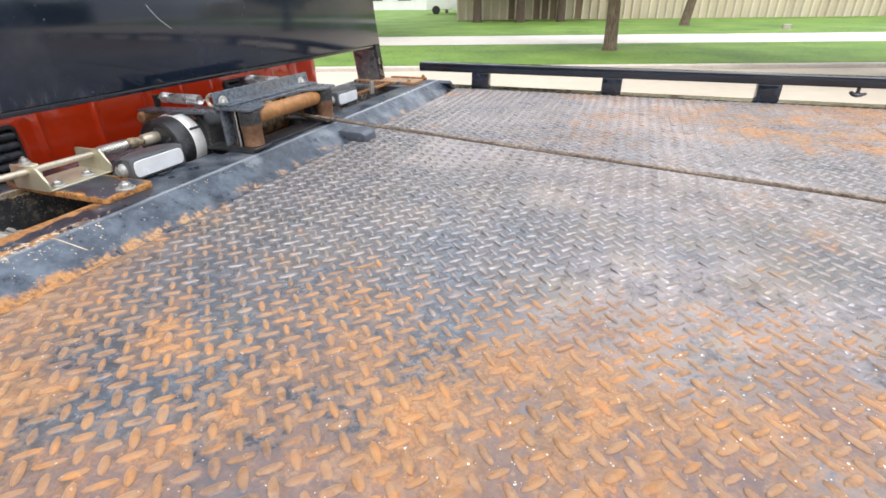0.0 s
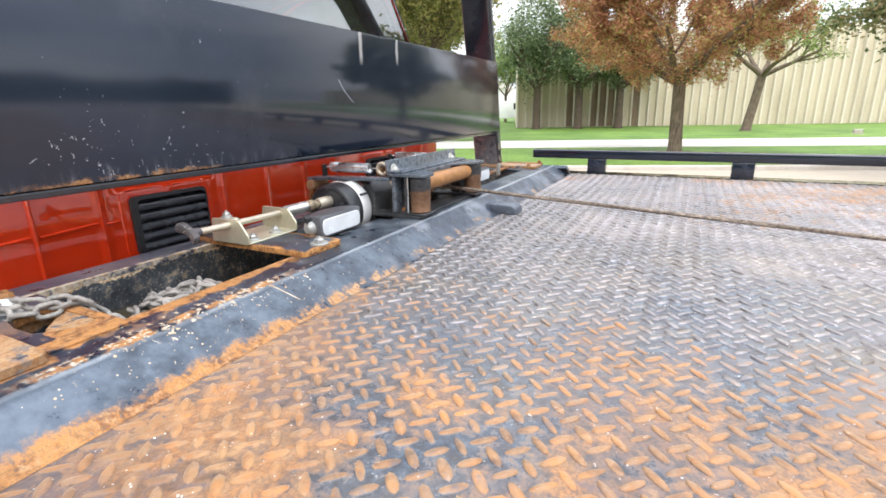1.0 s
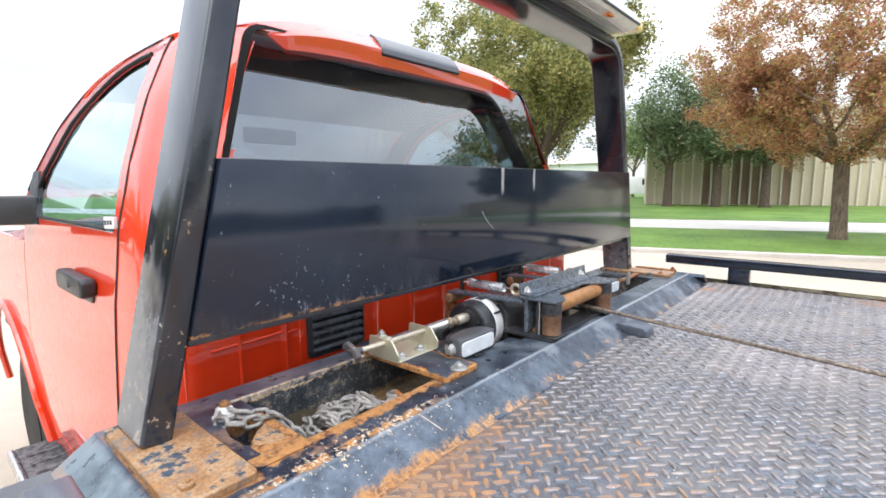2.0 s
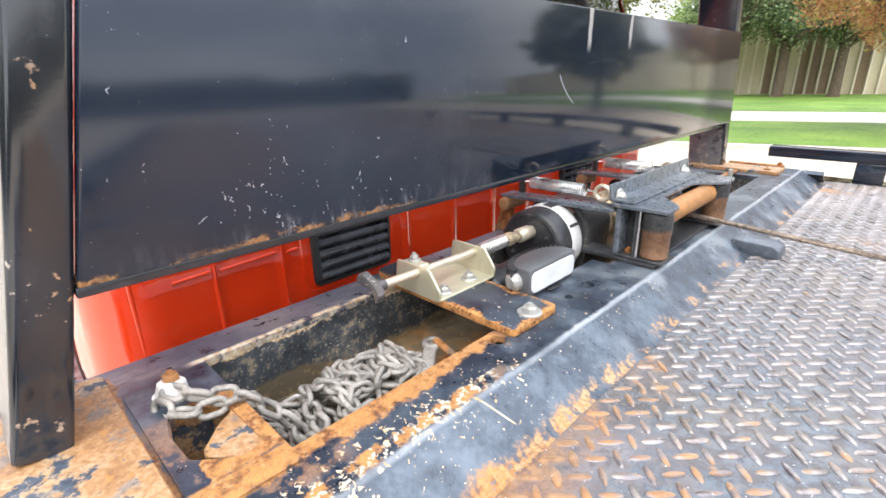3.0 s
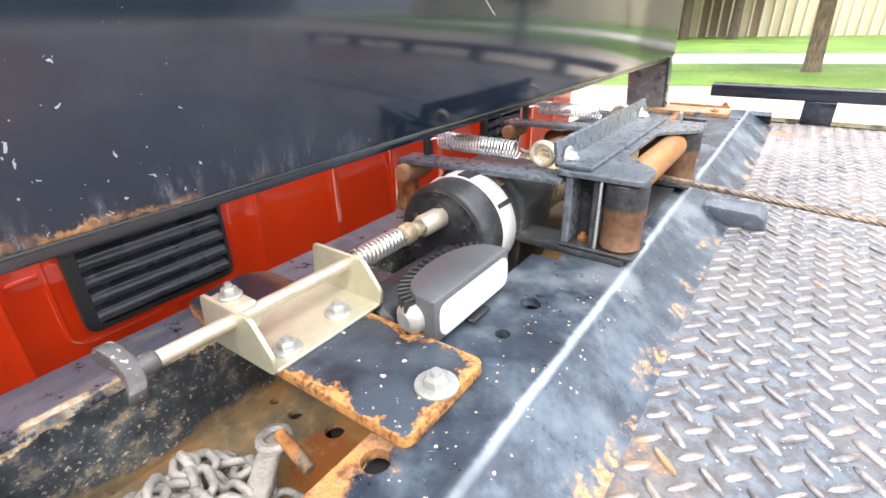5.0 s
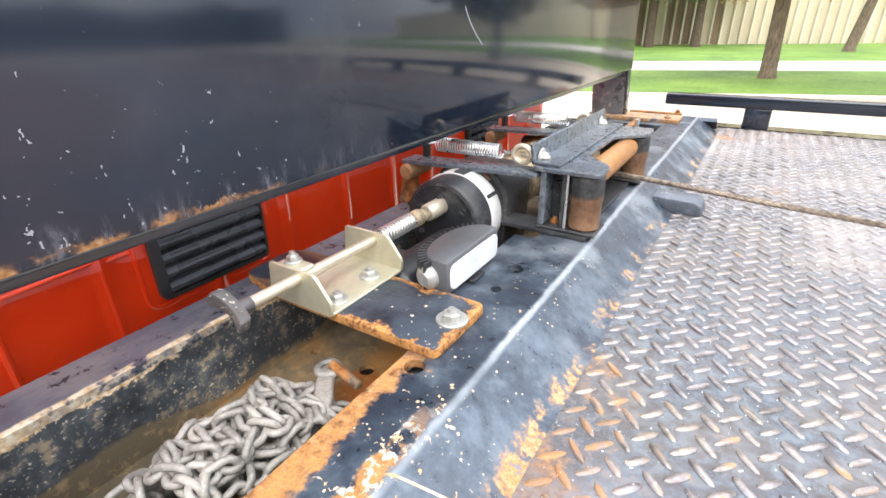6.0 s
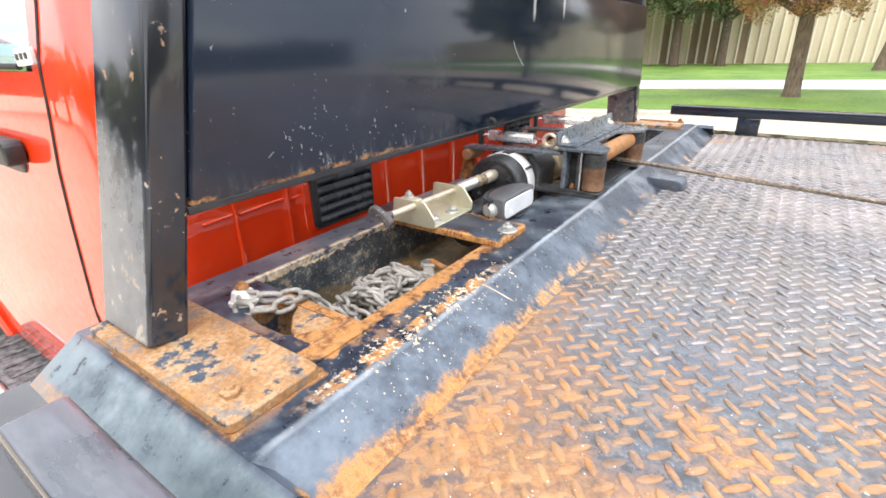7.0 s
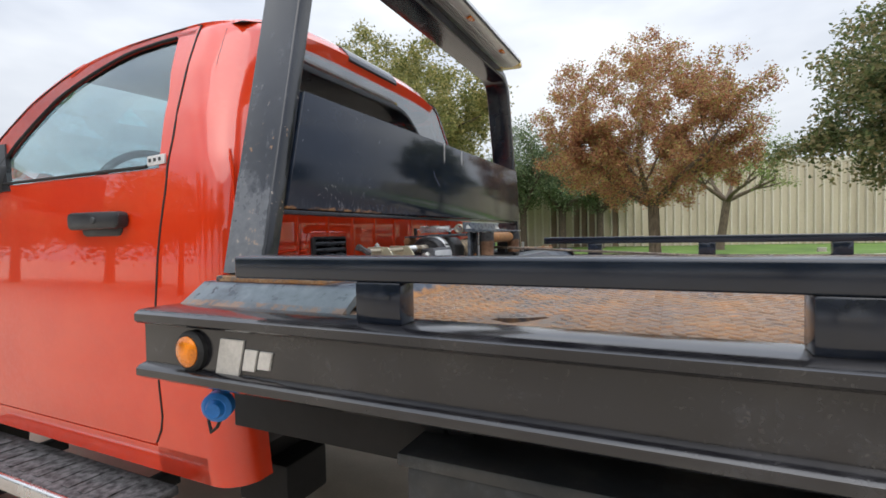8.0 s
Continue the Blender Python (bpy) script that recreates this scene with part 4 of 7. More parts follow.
plate = part("tread_plate", plate_with_holes(0.05, X_END, Y_IN, Y_OUT, DECK_Z - 0.008, DECK_Z, [hole]), M_DECK, deck, "rusty steel tread plate", 0)


def lug_mesh():
    """All the raised lugs of the rolled pattern, alternating by a right angle."""
    a = 0.0245
    base = np.array([(-0.0156, 0), (-0.0118, -0.0034), (-0.004, -0.0048), (0.004, -0.0048), (0.0118, -0.0034), (0.0156, 0), (0.0118, 0.0034), (0.004, 0.0048), (-0.004, 0.0048), (-0.0118, 0.0034)])
    top = base * np.array([0.84, 0.6])
    rng = np.random.RandomState(4)
    verts, faces = [], []
    n = 0
    c45 = math.sqrt(0.5)
    reach = int((X_END + 3) / a) + 2
    for i in range(-reach, reach):
        for j in range(-reach, reach):
            u, v = i * a, j * a
            x, y = (u - v) * c45 + 0.09, (u + v) * c45 + 0.3
            if not (0.098 < x < X_END - 0.02 and Y_IN + 0.03 < y < Y_OUT - 0.03):
                continue
            if 0.335 < x < 0.46 and 0.12 < y < 0.23:
                continue
            ang = radians(45 if (i + j) % 2 else 135) + rng.uniform(-0.05, 0.05)
            ca, sa = math.cos(ang), math.sin(ang)
            h = 0.0025 * rng.uniform(0.45 if y < 0.7 else 0.75, 1.1)
            worn = min(1.0, max(0.0, (0.75 - y) / 0.4))
            fat, long_ = rng.uniform(0.8, 1.15) * (1 + 0.32 * worn), rng.uniform(0.85, 1.12)
            for ring, z in ((base, DECK_Z - 0.0004), (top, DECK_Z + h)):
                for px, py in ring * np.array([long_, fat]):
                    verts.append((x + px * ca - py * sa, y + px * sa + py * ca, z))
            faces += [(n + k, n + (k + 1) % 10, n + 10 + (k + 1) % 10, n + 10 + k) for k in range(10)]
            faces.append(tuple(n + 10 + k for k in range(10)))
            n += 20
    me = bpy.data.meshes.new("tread_relief")
    me.from_pydata(verts, [], faces)
    me.polygons.foreach_set("use_smooth", [True] * len(me.polygons))
    me.set_sharp_from_angle(angle=radians(60))
    return me


lugs = new("tread_relief", lug_mesh())
lugs.data.materials.append(M_DECK)
lugs.parent = deck
tagged(lugs, "raised lugs of the tread plate", kind="stuff")


def side_beam(y_out, sign):
    """A channel with rolled lips at top and bottom, its back to the deck."""
    y = lambda d: y_out + sign * d  # noqa: E731
    prof = [(y(0.0), 0.968), (y(0.012), 0.96), (y(0.1), 0.96), (y(0.1), 1.104), (y(0.012), 1.104), (y(0.0), 1.096), (y(0.0), 1.082), (y(0.006), 1.076),
            (y(0.022), 1.072), (y(0.022), 0.992), (y(0.006), 0.988), (y(0.0), 0.982)]
    return prism(prof, "x", -0.372, X_END, 0.0)


part("side_beam", side_beam(0.0, 1), M_BEAM, deck, "black painted steel channel")
part("side_beam", side_beam(2.585, -1), M_BEAM, deck, "black painted steel channel")
part("tail_beam", box(X_END, X_END + 0.06, 0.0, 2.585, 0.95, 1.1, 0.006), M_BEAM, deck)
for k in range(9):
    part("cross_member", box(0.35 + 0.6 * k, 0.43 + 0.6 * k, 0.1, 2.48, 0.99, 1.09, 0.004), M_UNDER, deck)


def side_rail(y0, label):
    rail = thing("side_rail", label, "rail", group="bed side rails")
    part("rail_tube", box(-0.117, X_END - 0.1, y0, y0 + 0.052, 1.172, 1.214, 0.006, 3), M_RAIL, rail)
    for k in range(9):
        x = 0.16 + 0.617 * k
        part("rail_post", box(x, x + 0.086, y0 + 0.002, y0 + 0.05, 1.1035, 1.1725, 0.004), M_FRAME, rail)
    return rail


side_rail(0.032, "black painted square tube side rail on short posts")
side_rail(2.498, "black painted square tube side rail on short posts")

# wing bolt under the far rail
wing = thing("wing_bolt", "small black wing bolt under the far side rail", "bolt")
part("bolt_stem", rod((1.738, 2.512, 1.1725), (1.738, 2.512, 1.142), 0.007, 12), M_FRAME, wing)
part("bolt_wing", sweep([(1.712, 2.505, 1.155), (1.725, 2.51, 1.147), (1.738, 2.512, 1.145), (1.752, 2.514, 1.145), (1.768, 2.516, 1.15)], [0.006, 0.008, 0.01, 0.008, 0.005], 8), M_FRAME, wing)

# tie block on the deck beside the rope
blk = thing("deck_block", "dark steel wedge block welded to the deck beside the bulkhead", "block")
part("block_body", prism([(0.05, 1.1), (0.15, 1.1), (0.146, 1.122), (0.132, 1.13), (0.05, 1.132)], "y", 1.432, 1.5, 0.004), M_BLOCK, blk)

# ---- bulkhead ----
TOP = 1.148
bulk = thing("bulkhead", "dark blue painted steel bulkhead with rust and chipped edges", "truck bulkhead")
YB0, YB1 = 0.16, 2.40
XR, XT0, XT1, XF = 0.022, -0.064, -0.295, -0.362
TY0, TY1 = 0.386, 2.16


def ellipse(cx, cy, r):
    return circle(cx, cy, r, 14)


def rear_ridge():
    bm = bmesh.new()
    prof = [(XR, TOP), (0.09, DECK_Z + 0.001), (0.09, DECK_Z - 0.02), (XR, DECK_Z - 0.02)]
    n = 60
    rows = []
    for i in range(n + 1):
        t = i / n
        y = YB0 - 0.0 + (YB1 - YB0) * t
        w = 0.0015 * noise.noise(Vector((y * 4, 0, 0)))
        rows.append([bm.verts.new(p) for p in ((XR - 0.012, y, TOP), (XR - 0.003, y, TOP - 0.0006 + w), (XR + 0.006, y, TOP - 0.006 + w), (0.088 + w, y, DECK_Z + 0.0015), (0.094 + 2 * w, y, DECK_Z + 0.0005))])
    for a, b in zip(rows, rows[1:]):
        for k in range(4):
            bm.faces.new((a[k], b[k], b[k + 1], a[k + 1]))
    return bm


holes_rear = [ellipse(-0.043, 0.69, 0.0115), ellipse(-0.043, 0.878, 0.008), ellipse(-0.045, 0.945, 0.012)]
chain_hole = rounded([(-0.197, 0.313), (-0.165, 0.306), (-0.119, 0.308), (-0.1, 0.328), (-0.087, 0.346), (-0.093, 0.368), (-0.177, 0.366), (-0.206, 0.34)], 0.006, 3)
part("rear_flange", plate_with_holes(XT0, XR - 0.012, TY0, TY1, TOP - 0.01, TOP, holes_rear), M_BULK, bulk)
part("rear_flange", box(-0.1, XT0, 0.832, 1.062, TOP - 0.0098, TOP - 0.0004), M_BULK, bulk)
# Black box added behind the flange holes to stand in for their shade.
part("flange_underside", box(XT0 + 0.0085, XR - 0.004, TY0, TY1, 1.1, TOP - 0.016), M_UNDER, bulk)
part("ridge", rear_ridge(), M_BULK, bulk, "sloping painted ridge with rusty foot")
part("end_plate", plate_with_holes(XF, XR - 0.012, YB0, TY0, TOP - 0.01, TOP, [chain_hole]), M_BULK, bulk)
part("end_plate", box(XF, XR - 0.012, TY1, YB1, TOP - 0.01, TOP), M_BULK, bulk)
part("front_flange", box(XF, XT1, TY0, TY1, TOP - 0.01, TOP), M_BULK, bulk)
part("front_web", box(XF, XF + 0.008, YB0, YB1, 0.97, TOP - 0.01), M_BULK, bulk)
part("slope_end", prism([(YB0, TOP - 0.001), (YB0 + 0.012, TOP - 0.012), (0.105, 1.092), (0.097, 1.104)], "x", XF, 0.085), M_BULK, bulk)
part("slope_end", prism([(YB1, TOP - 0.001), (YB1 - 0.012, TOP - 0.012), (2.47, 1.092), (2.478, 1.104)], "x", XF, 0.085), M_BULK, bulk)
trough = part("trough_floor", plate_with_holes(XT1 - 0.006, XT0 + 0.006, TY0 - 0.006, TY1 + 0.006, 1.03, 1.037,
              [ellipse(-0.272, 0.752, 0.006), ellipse(-0.235, 0.752, 0.008), ellipse(-0.18, 0.76, 0.011)]), M_TROUGH, bulk, "rusty trough floor")
part("trough_wall", box(XT1 - 0.008, XT1, TY0, TY1, 1.037, TOP - 0.01), M_TROUGH, bulk)
part("trough_wall", box(XT0, XT0 + 0.008, TY0, TY1, 1.037, TOP - 0.01), M_TROUGH, bulk)
part("trough_wall", box(XT1 - 0.008, XT0 + 0.008, TY0 - 0.008, TY0, 1.037, TOP - 0.01), M_TROUGH, bulk)
part("trough_wall", box(XT1 - 0.008, XT0 + 0.008, TY1, TY1 + 0.008, 1.037, TOP - 0.01), M_TROUGH, bulk)
for xa, xb, ya, yb in ((-0.216, -0.21, 0.296, 0.376), (-0.072, -0.066, 0.296, 0.376), (-0.21, -0.072, 0.296, 0.302), (-0.21, -0.072, 0.371, 0.3765)):
    part("pocket_wall", box(xa, xb, ya, yb, 1.066, TOP - 0.0102), M_BASE, bulk)
part("pocket_floor", box(-0.22, -0.06, 0.29, 0.376, 1.06, 1.066), M_TROUGH, bulk)
part("pocket_tongue", prism([(-0.125, 0.3215), (-0.154, 0.348), (-0.17, 0.372), (-0.09, 0.373), (-0.0885, 0.346), (-0.113, 0.3225)], "z", TOP - 0.012, TOP + 0.0015, 0.002, 1), M_BASE, bulk)
part("doubler_sheet", plate_with_holes(-0.284, -0.04, 0.288, 0.3845, TOP + 0.0003, TOP + 0.0032, [[(x * 1.03 + 0.0044, 0.338 + (y - 0.338) * 1.06) for x, y in chain_hole]]), M_BULK, bulk, "rusty doubler sheet round the chain hole")

for y0, y1 in ((0.166, 0.281), (2.21, 2.325)):
    base = thing("post_base_plate", "rusty flaking steel plate under the headboard post", "base plate", group="post base plates")
    part("base_sheet", prism(rounded([(-0.335, y0), (-0.02, y0), (-0.02, y1), (-0.335, y1)], 0.012), "z", TOP, TOP + 0.013, 0.0015, 1), M_BASE, base)
    part("base_bolt", hexbolt((-0.06, y0 + 0.03, TOP + 0.013), 0.011, 0.007, 0), M_BASE, base)

# ---- headboard ----
hb = thing("headboard", "black painted steel headboard with posts, scratched and dusty", "headboard")
XH = -0.204


def post_path(side):
    """Outline of a post seen from behind: outer and inner edge, leaning inwards."""
    if side == 0:
        return lambda z: (0.185 + 0.225 * (z - 1.16), 0.233 + 0.225 * (z - 1.16))
    return lambda z: (2.295 - 0.225 * (z - 1.16), 2.25 - 0.225 * (z - 1.16))


def headrack():
    """Both posts and the cross bar, one bent tube of rectangular section."""
    path = []
    lo, hi, rad = 1.1615, 2.135, 0.11
    for z in np.linspace(lo, hi - rad, 8):
        o, i = post_path(0)(z)
        path.append(((o + i) / 2, float(z)))
    o, i = post_path(0)(hi)
    c0 = ((o + i) / 2, hi)
    o, i = post_path(1)(hi)
    c1 = ((o + i) / 2, hi)
    for k in range(1, 8):
        t = k / 8
        p0, p2 = Vector(path[7]), Vector((c0[0] + rad, hi))
        path.append(tuple(p0 * (1 - t) ** 2 + Vector(c0) * 2 * t * (1 - t) + p2 * t * t))
    for y in np.linspace(c0[0] + rad, c1[0] - rad, 10):
        path.append((float(y), hi))
    for k in range(1, 8):
        t = k / 8
        o, i = post_path(1)(hi - rad)
        p0, p2 = Vector((c1[0] - rad, hi)), Vector(((o + i) / 2, hi - rad))
        path.append(tuple(p0 * (1 - t) ** 2 + Vector(c1) * 2 * t * (1 - t) + p2 * t * t))
    for z in np.linspace(hi - rad, lo, 8):
        o, i = post_path(1)(z)
        path.append(((o + i) / 2, float(z)))
    bm = bmesh.new()
    rings = []
    hw, xa, xb, r = 0.024, -0.332, -0.208, 0.007
    for n, p in enumerate(path):
        a, b = Vector(path[max(0, n - 1)]), Vector(path[min(len(path) - 1, n + 1)])
        d = (b - a).normalized()
        side = Vector((-d.y, d.x))
        ring = []
        sect = rounded([(xa, -hw), (xb, -hw), (xb, hw), (xa, hw)], r, 3)
        for x, s in sect:
            q = Vector(p) + side * s
            ring.append(bm.verts.new((x, q.x, q.y)))
        rings.append(ring)
    for a, b in zip(rings, rings[1:]):
        for k in range(len(a)):
            bm.faces.new((a[k], a[(k + 1) % len(a)], b[(k + 1) % len(a)], b[k]))
    bm.faces.new(rings[0][::-1])
    bm.faces.new(rings[-1])
    return bm


part("rack_tube", headrack(), M_POST, hb, "black steel posts and cross bar in one bent tube")
z0, z1 = 1.318, 1.616
n0, n1, f0, f1 = post_path(0)(z0)[1] + 0.002, post_path(0)(z1)[1] + 0.002, 2.249, 2.18
board = prism([(n0, z0), (f0, z0), (f1, z1), (n1, z1)], "x", XH - 0.03, XH, 0.003, 2)
for v in board.verts:
    v.co.x += (v.co.z - z0) * 0.021      # the board leans back over the bed
part("panel", board, M_HEAD, hb, "gloss black panel with chips and rusty lower edge")
part("panel_lip", box(XH - 0.06, XH - 0.008, n0 - 0.002, f0 - 0.004, z0 - 0.013, z0 - 0.001, 0.003), M_FRAME, hb)

# light bar on the rack
bar = thing("light_bar", "aluminium warning light bar with amber lenses on the headboard", "light bar")
BY0, BY1, BZ = 0.5, 1.985, 2.178
part("bar_body", prism([(-0.29, BZ), (-0.2, BZ - 0.002), (-0.15, BZ - 0.012), (-0.122, BZ - 0.004), (-0.11, BZ + 0.012), (-0.13, BZ + 0.055), (-0.3, BZ + 0.06), (-0.315, BZ + 0.02)], "y", BY0, BY1, 0.005), M_ALU, bar, "pale aluminium body")
for k in range(4):
    x = -0.204 + 0.015 * k
    part("bar_rib", box(x, x + 0.006, BY0 + 0.01, BY1 - 0.01, BZ - 0.012 - 0.002 * k, BZ - 0.001, 0.0015), M_ALU, bar)
part("bar_edge", rod((-0.112, BY0 + 0.002, BZ + 0.008), (-0.112, BY1 - 0.002, BZ + 0.008), 0.005, 10), M_LAMP, bar, "dark edge strip")
for y in (BY0 - 0.06, BY1 - 0.001):
    part("amber_lens", prism(rounded([(-0.3, BZ + 0.0), (-0.115, BZ - 0.008), (-0.125, BZ + 0.052), (-0.3, BZ + 0.055)], 0.02), "y", y, y + 0.061, 0.006), M_PALEAMBER, bar, "pale amber plastic end lens")
for y in (0.72, 1.3, 1.72):
    part("amber_lens", box(-0.15, -0.126, y, y + 0.05, BZ - 0.0135, BZ - 0.006, 0.003), M_AMBER, bar, "amber plastic lens")
for y in (0.85, 1.65):
    part("bar_foot", box(-0.3, -0.24, y, y + 0.05, 2.1575, BZ + 0.004, 0.003), M_FRAME, bar)


# ---- winch and what sits round it ----
WX, WZ = -0.212, 1.196
brk = thing("clutch_bracket_plate", "rusty dark blue steel plate bolted across the trough", "bracket")
part("cross_plate", prism(rounded([(-0.355, 0.722), (-0.28, 0.708), (-0.028, 0.708), (-0.028, 0.82), (-0.34, 0.82), (-0.36, 0.8)], 0.012), "z", TOP, TOP + 0.0125, 0.002, 2), M_PLATE, brk)
part("plate_bolt", hexbolt((-0.045, 0.768, TOP + 0.0125), 0.011, 0.009, 0.019), M_BOLT, brk, "white-coated hex bolt")

zb = thing("clutch_bracket", "pale zinc-plated bent steel bracket holding the clutch rod", "bracket")
B0 = TOP + 0.0127
part("bracket_base", box(-0.272, -0.167, 0.702, 0.834, B0, B0 + 0.004, 0.001, 1), M_ZINC, zb)
ear = rounded([(-0.272, B0), (-0.167, B0), (-0.165, B0 + 0.018), (-0.189, B0 + 0.05), (-0.266, B0 + 0.05)], 0.005)
part("bracket_ear", prism(ear, "y", 0.698, 0.7025, 0.0008, 1), M_ZINC, zb)
part("bracket_ear", prism(ear, "y", 0.8335, 0.838, 0.0008, 1), M_ZINC, zb)
part("bracket_bolt", hexbolt((-0.185, 0.727, B0 + 0.004), 0.009, 0.007, 0.014), M_BOLT, zb)
part("bracket_bolt", hexbolt((-0.192, 0.796, B0 + 0.004), 0.009, 0.007, 0.014), M_BOLT, zb)
part("clamp_block", box(-0.256, -0.212, 0.7, 0.724, B0 + 0.022, B0 + 0.05, 0.004, 3), M_ZINC, zb)
part("clamp_bolt", hexbolt((-0.238, 0.713, B0 + 0.05), 0.0075, 0.007, 0.011), M_BOLT, zb)

clutch = thing("clutch_rod", "pale steel clutch rod with spring and worn T handle", "clutch handle")
part("rod_bar", rod((WX - 0.006, 0.628, WZ + 0.004), (WX, 0.96, WZ + 0.001), 0.0068, 14), M_ROD, clutch)
coil = [(WX + 0.0118 * math.cos(k * 0.6), 0.846 + 0.075 * k / 126, WZ + 0.002 + 0.0118 * math.sin(k * 0.6)) for k in range(127)]
part("rod_spring", sweep(coil, 0.0017, 6), M_SPRING, clutch, "coil spring round the rod")
part("rod_collar", lathe([(0, 0.009), (0.15, 0.0135), (0.5, 0.0135), (0.6, 0.0105), (1, 0.0105)], (WX, 0.922, WZ + 0.001), (WX, 0.962, WZ + 0.001), 16), M_COIL, clutch)
part("rod_socket", lathe([(0, 0.012), (0.1, 0.0145), (0.9, 0.0145), (1, 0.012)], (WX, 0.962, WZ), (WX, 1.012, WZ), 16), M_ROD, clutch)
handle = prism(rounded([(-0.025, -0.012), (-0.01, -0.0065), (0.01, -0.0065), (0.024, -0.011), (0.027, 0.0), (0.024, 0.01), (0.01, 0.0075), (-0.01, 0.0085), (-0.025, 0.012), (-0.028, 0.0)], 0.005, 3), "y", -0.007, 0.007, 0.0025, 2)
for v in handle.verts:
    v.co.y -= 0.007 * (v.co.x / 0.026) ** 2      # both ends sweep away from the rod
moved(handle, Matrix.Translation((WX - 0.007, 0.614, WZ + 0.006)) @ Matrix.Rotation(radians(28), 4, "Y"))
rod((WX - 0.006, 0.616, WZ + 0.004), (WX - 0.006, 0.634, WZ + 0.004), 0.009, 14, handle, 0.002)
part("tee_handle", handle, painted_steel("scuffed_black_handle", (0.045, 0.04, 0.048), 0.42, 0.2, 0.45, 30.0, chip_scale=190, dust=0.8), clutch, "scuffed black T handle")

winch = thing("winch", "black worm-gear winch with wire rope on a steel frame", "winch")
R, GZ = 0.073, 1.166
part("gear_housing", lathe([(0, 0.03), (0.02, 0.05), (0.06, 0.066), (0.12, R - 0.003), (0.22, R), (1, R)], (WX, 1.005, GZ), (WX, 1.051, GZ), 48), M_WINCH, winch, "black cast housing end")
part("housing_band", lathe([(0, R + 0.001), (0.1, R + 0.003), (0.9, R + 0.003), (1, R + 0.001)], (WX, 1.0505, GZ), (WX, 1.086, GZ), 48), M_BAND, winch, "bare aluminium band")


def arc_patch(a0, a1, y0, y1, r0, r1):
    """A thin curved plate lying round the winch's axis, between two angles from the deck side."""
    bm = bmesh.new()
    rings = []
    for k in range(9):
        a = radians(a0 + (a1 - a0) * k / 8)
        rings.append([bm.verts.new((WX + r * math.cos(a), y, GZ + r * math.sin(a))) for r, y in ((r0, y0), (r1, y0), (r1, y1), (r0, y1))])
    for p, q in zip(rings, rings[1:]):
        for k in range(4):
            bm.faces.new((p[k], p[(k + 1) % 4], q[(k + 1) % 4], q[k]))
    bm.faces.new(rings[0])
    bm.faces.new(rings[-1][::-1])
    bmesh.ops.recalc_face_normals(bm, faces=bm.faces[:])
    return bm


for a0, a1 in ((31, 36), (76, 92), (108, 113), (150, 170)):
    part("band_gap", arc_patch(a0, a1, 1.0525, 1.084, R + 0.001, R + 0.0042), M_WINCH, winch, "worn black patch on the band")
part("housing_label", arc_patch(52, 84, 1.0915, 1.122, R - 0.002, R + 0.0012), plain("faded_label", (0.55, 0.4, 0.36), 0.5, 0.0, 0.5, 60), winch, "faded pink and white label")
part("label_bar", arc_patch(56, 80, 1.097, 1.1045, R - 0.001, R + 0.0018), plain("faded_red_ink", (0.42, 0.08, 0.06), 0.5, 0.0, 0.5, 90), winch, "faded red bar on the label")
gear = bmesh.new()
lathe([(0, R), (1, R)], (WX, 1.084, GZ), (WX, 1.128, GZ), 48, gear)
prism(rounded([(WX - 0.07, GZ - 0.09), (WX + 0.07, GZ - 0.09), (WX + 0.08, GZ + 0.034), (WX + 0.052, GZ + 0.07), (WX - 0.052, GZ + 0.07), (WX - 0.08, GZ + 0.034)], 0.012), "y", 1.1, 1.2, 0.004, 2, gear)
part("gear_case", gear, M_WINCH, winch, "dusty black gear case")
for k in range(6):
    a = radians(30 + 60 * k)
    part("cover_bolt", hexbolt((WX + 0.046 * math.cos(a), 1.0055, GZ + 0.046 * math.sin(a)), 0.005, 0.004, 0, None, (0, -1, 0)), M_WINCH, winch)
for k in range(19):
    a = radians(22 + 7.6 * k)
    mark = moved(box(-0.0035, 0.0035, -0.0008, 0.0008, -0.0045, 0.0045), Matrix.Translation((WX + 0.06 * math.cos(a), 1.0064, GZ + 0.06 * math.sin(a))) @ Matrix.Rotation(math.pi / 2 - a, 4, "Y") @ Matrix.Rotation(radians(9), 4, "X"))
    part("raised_mark", mark, M_WINCH, winch)
part("drum", lathe([(0, 0.064), (0.03, 0.064), (0.031, 0.046), (0.97, 0.046), (0.971, 0.064), (1, 0.064)], (WX, 1.201, GZ), (WX, 1.462, GZ), 32), M_RUSTY, winch)
wrap = [(WX + 0.052 * math.cos(k * math.tau / 24), 1.214 + 0.0102 * k / 24, GZ + 0.052 * math.sin(k * math.tau / 24)) for k in range(24 * 23)]
part("rope_coil", sweep(wrap, 0.0047, 8), M_COIL, winch, "layers of steel wire rope")
part("far_bearing", prism(rounded([(WX - 0.075, GZ - 0.09), (WX + 0.075, GZ - 0.09), (WX + 0.06, GZ + 0.06), (WX - 0.06, GZ + 0.06)], 0.02), "y", 1.463, 1.505, 0.004), M_WINCH, winch)
part("motor", rod((WX, 1.506, WZ - 0.01), (WX, 1.66, WZ - 0.01), 0.055, 28, None, 0.008), M_WINCH, winch)
part("motor_under_lamp", rod((-0.185, 0.83, 1.118), (-0.185, 1.005, 1.118), 0.045, 28, None, 0.006), M_WINCH, winch, "dusty black cylinder in the trough")
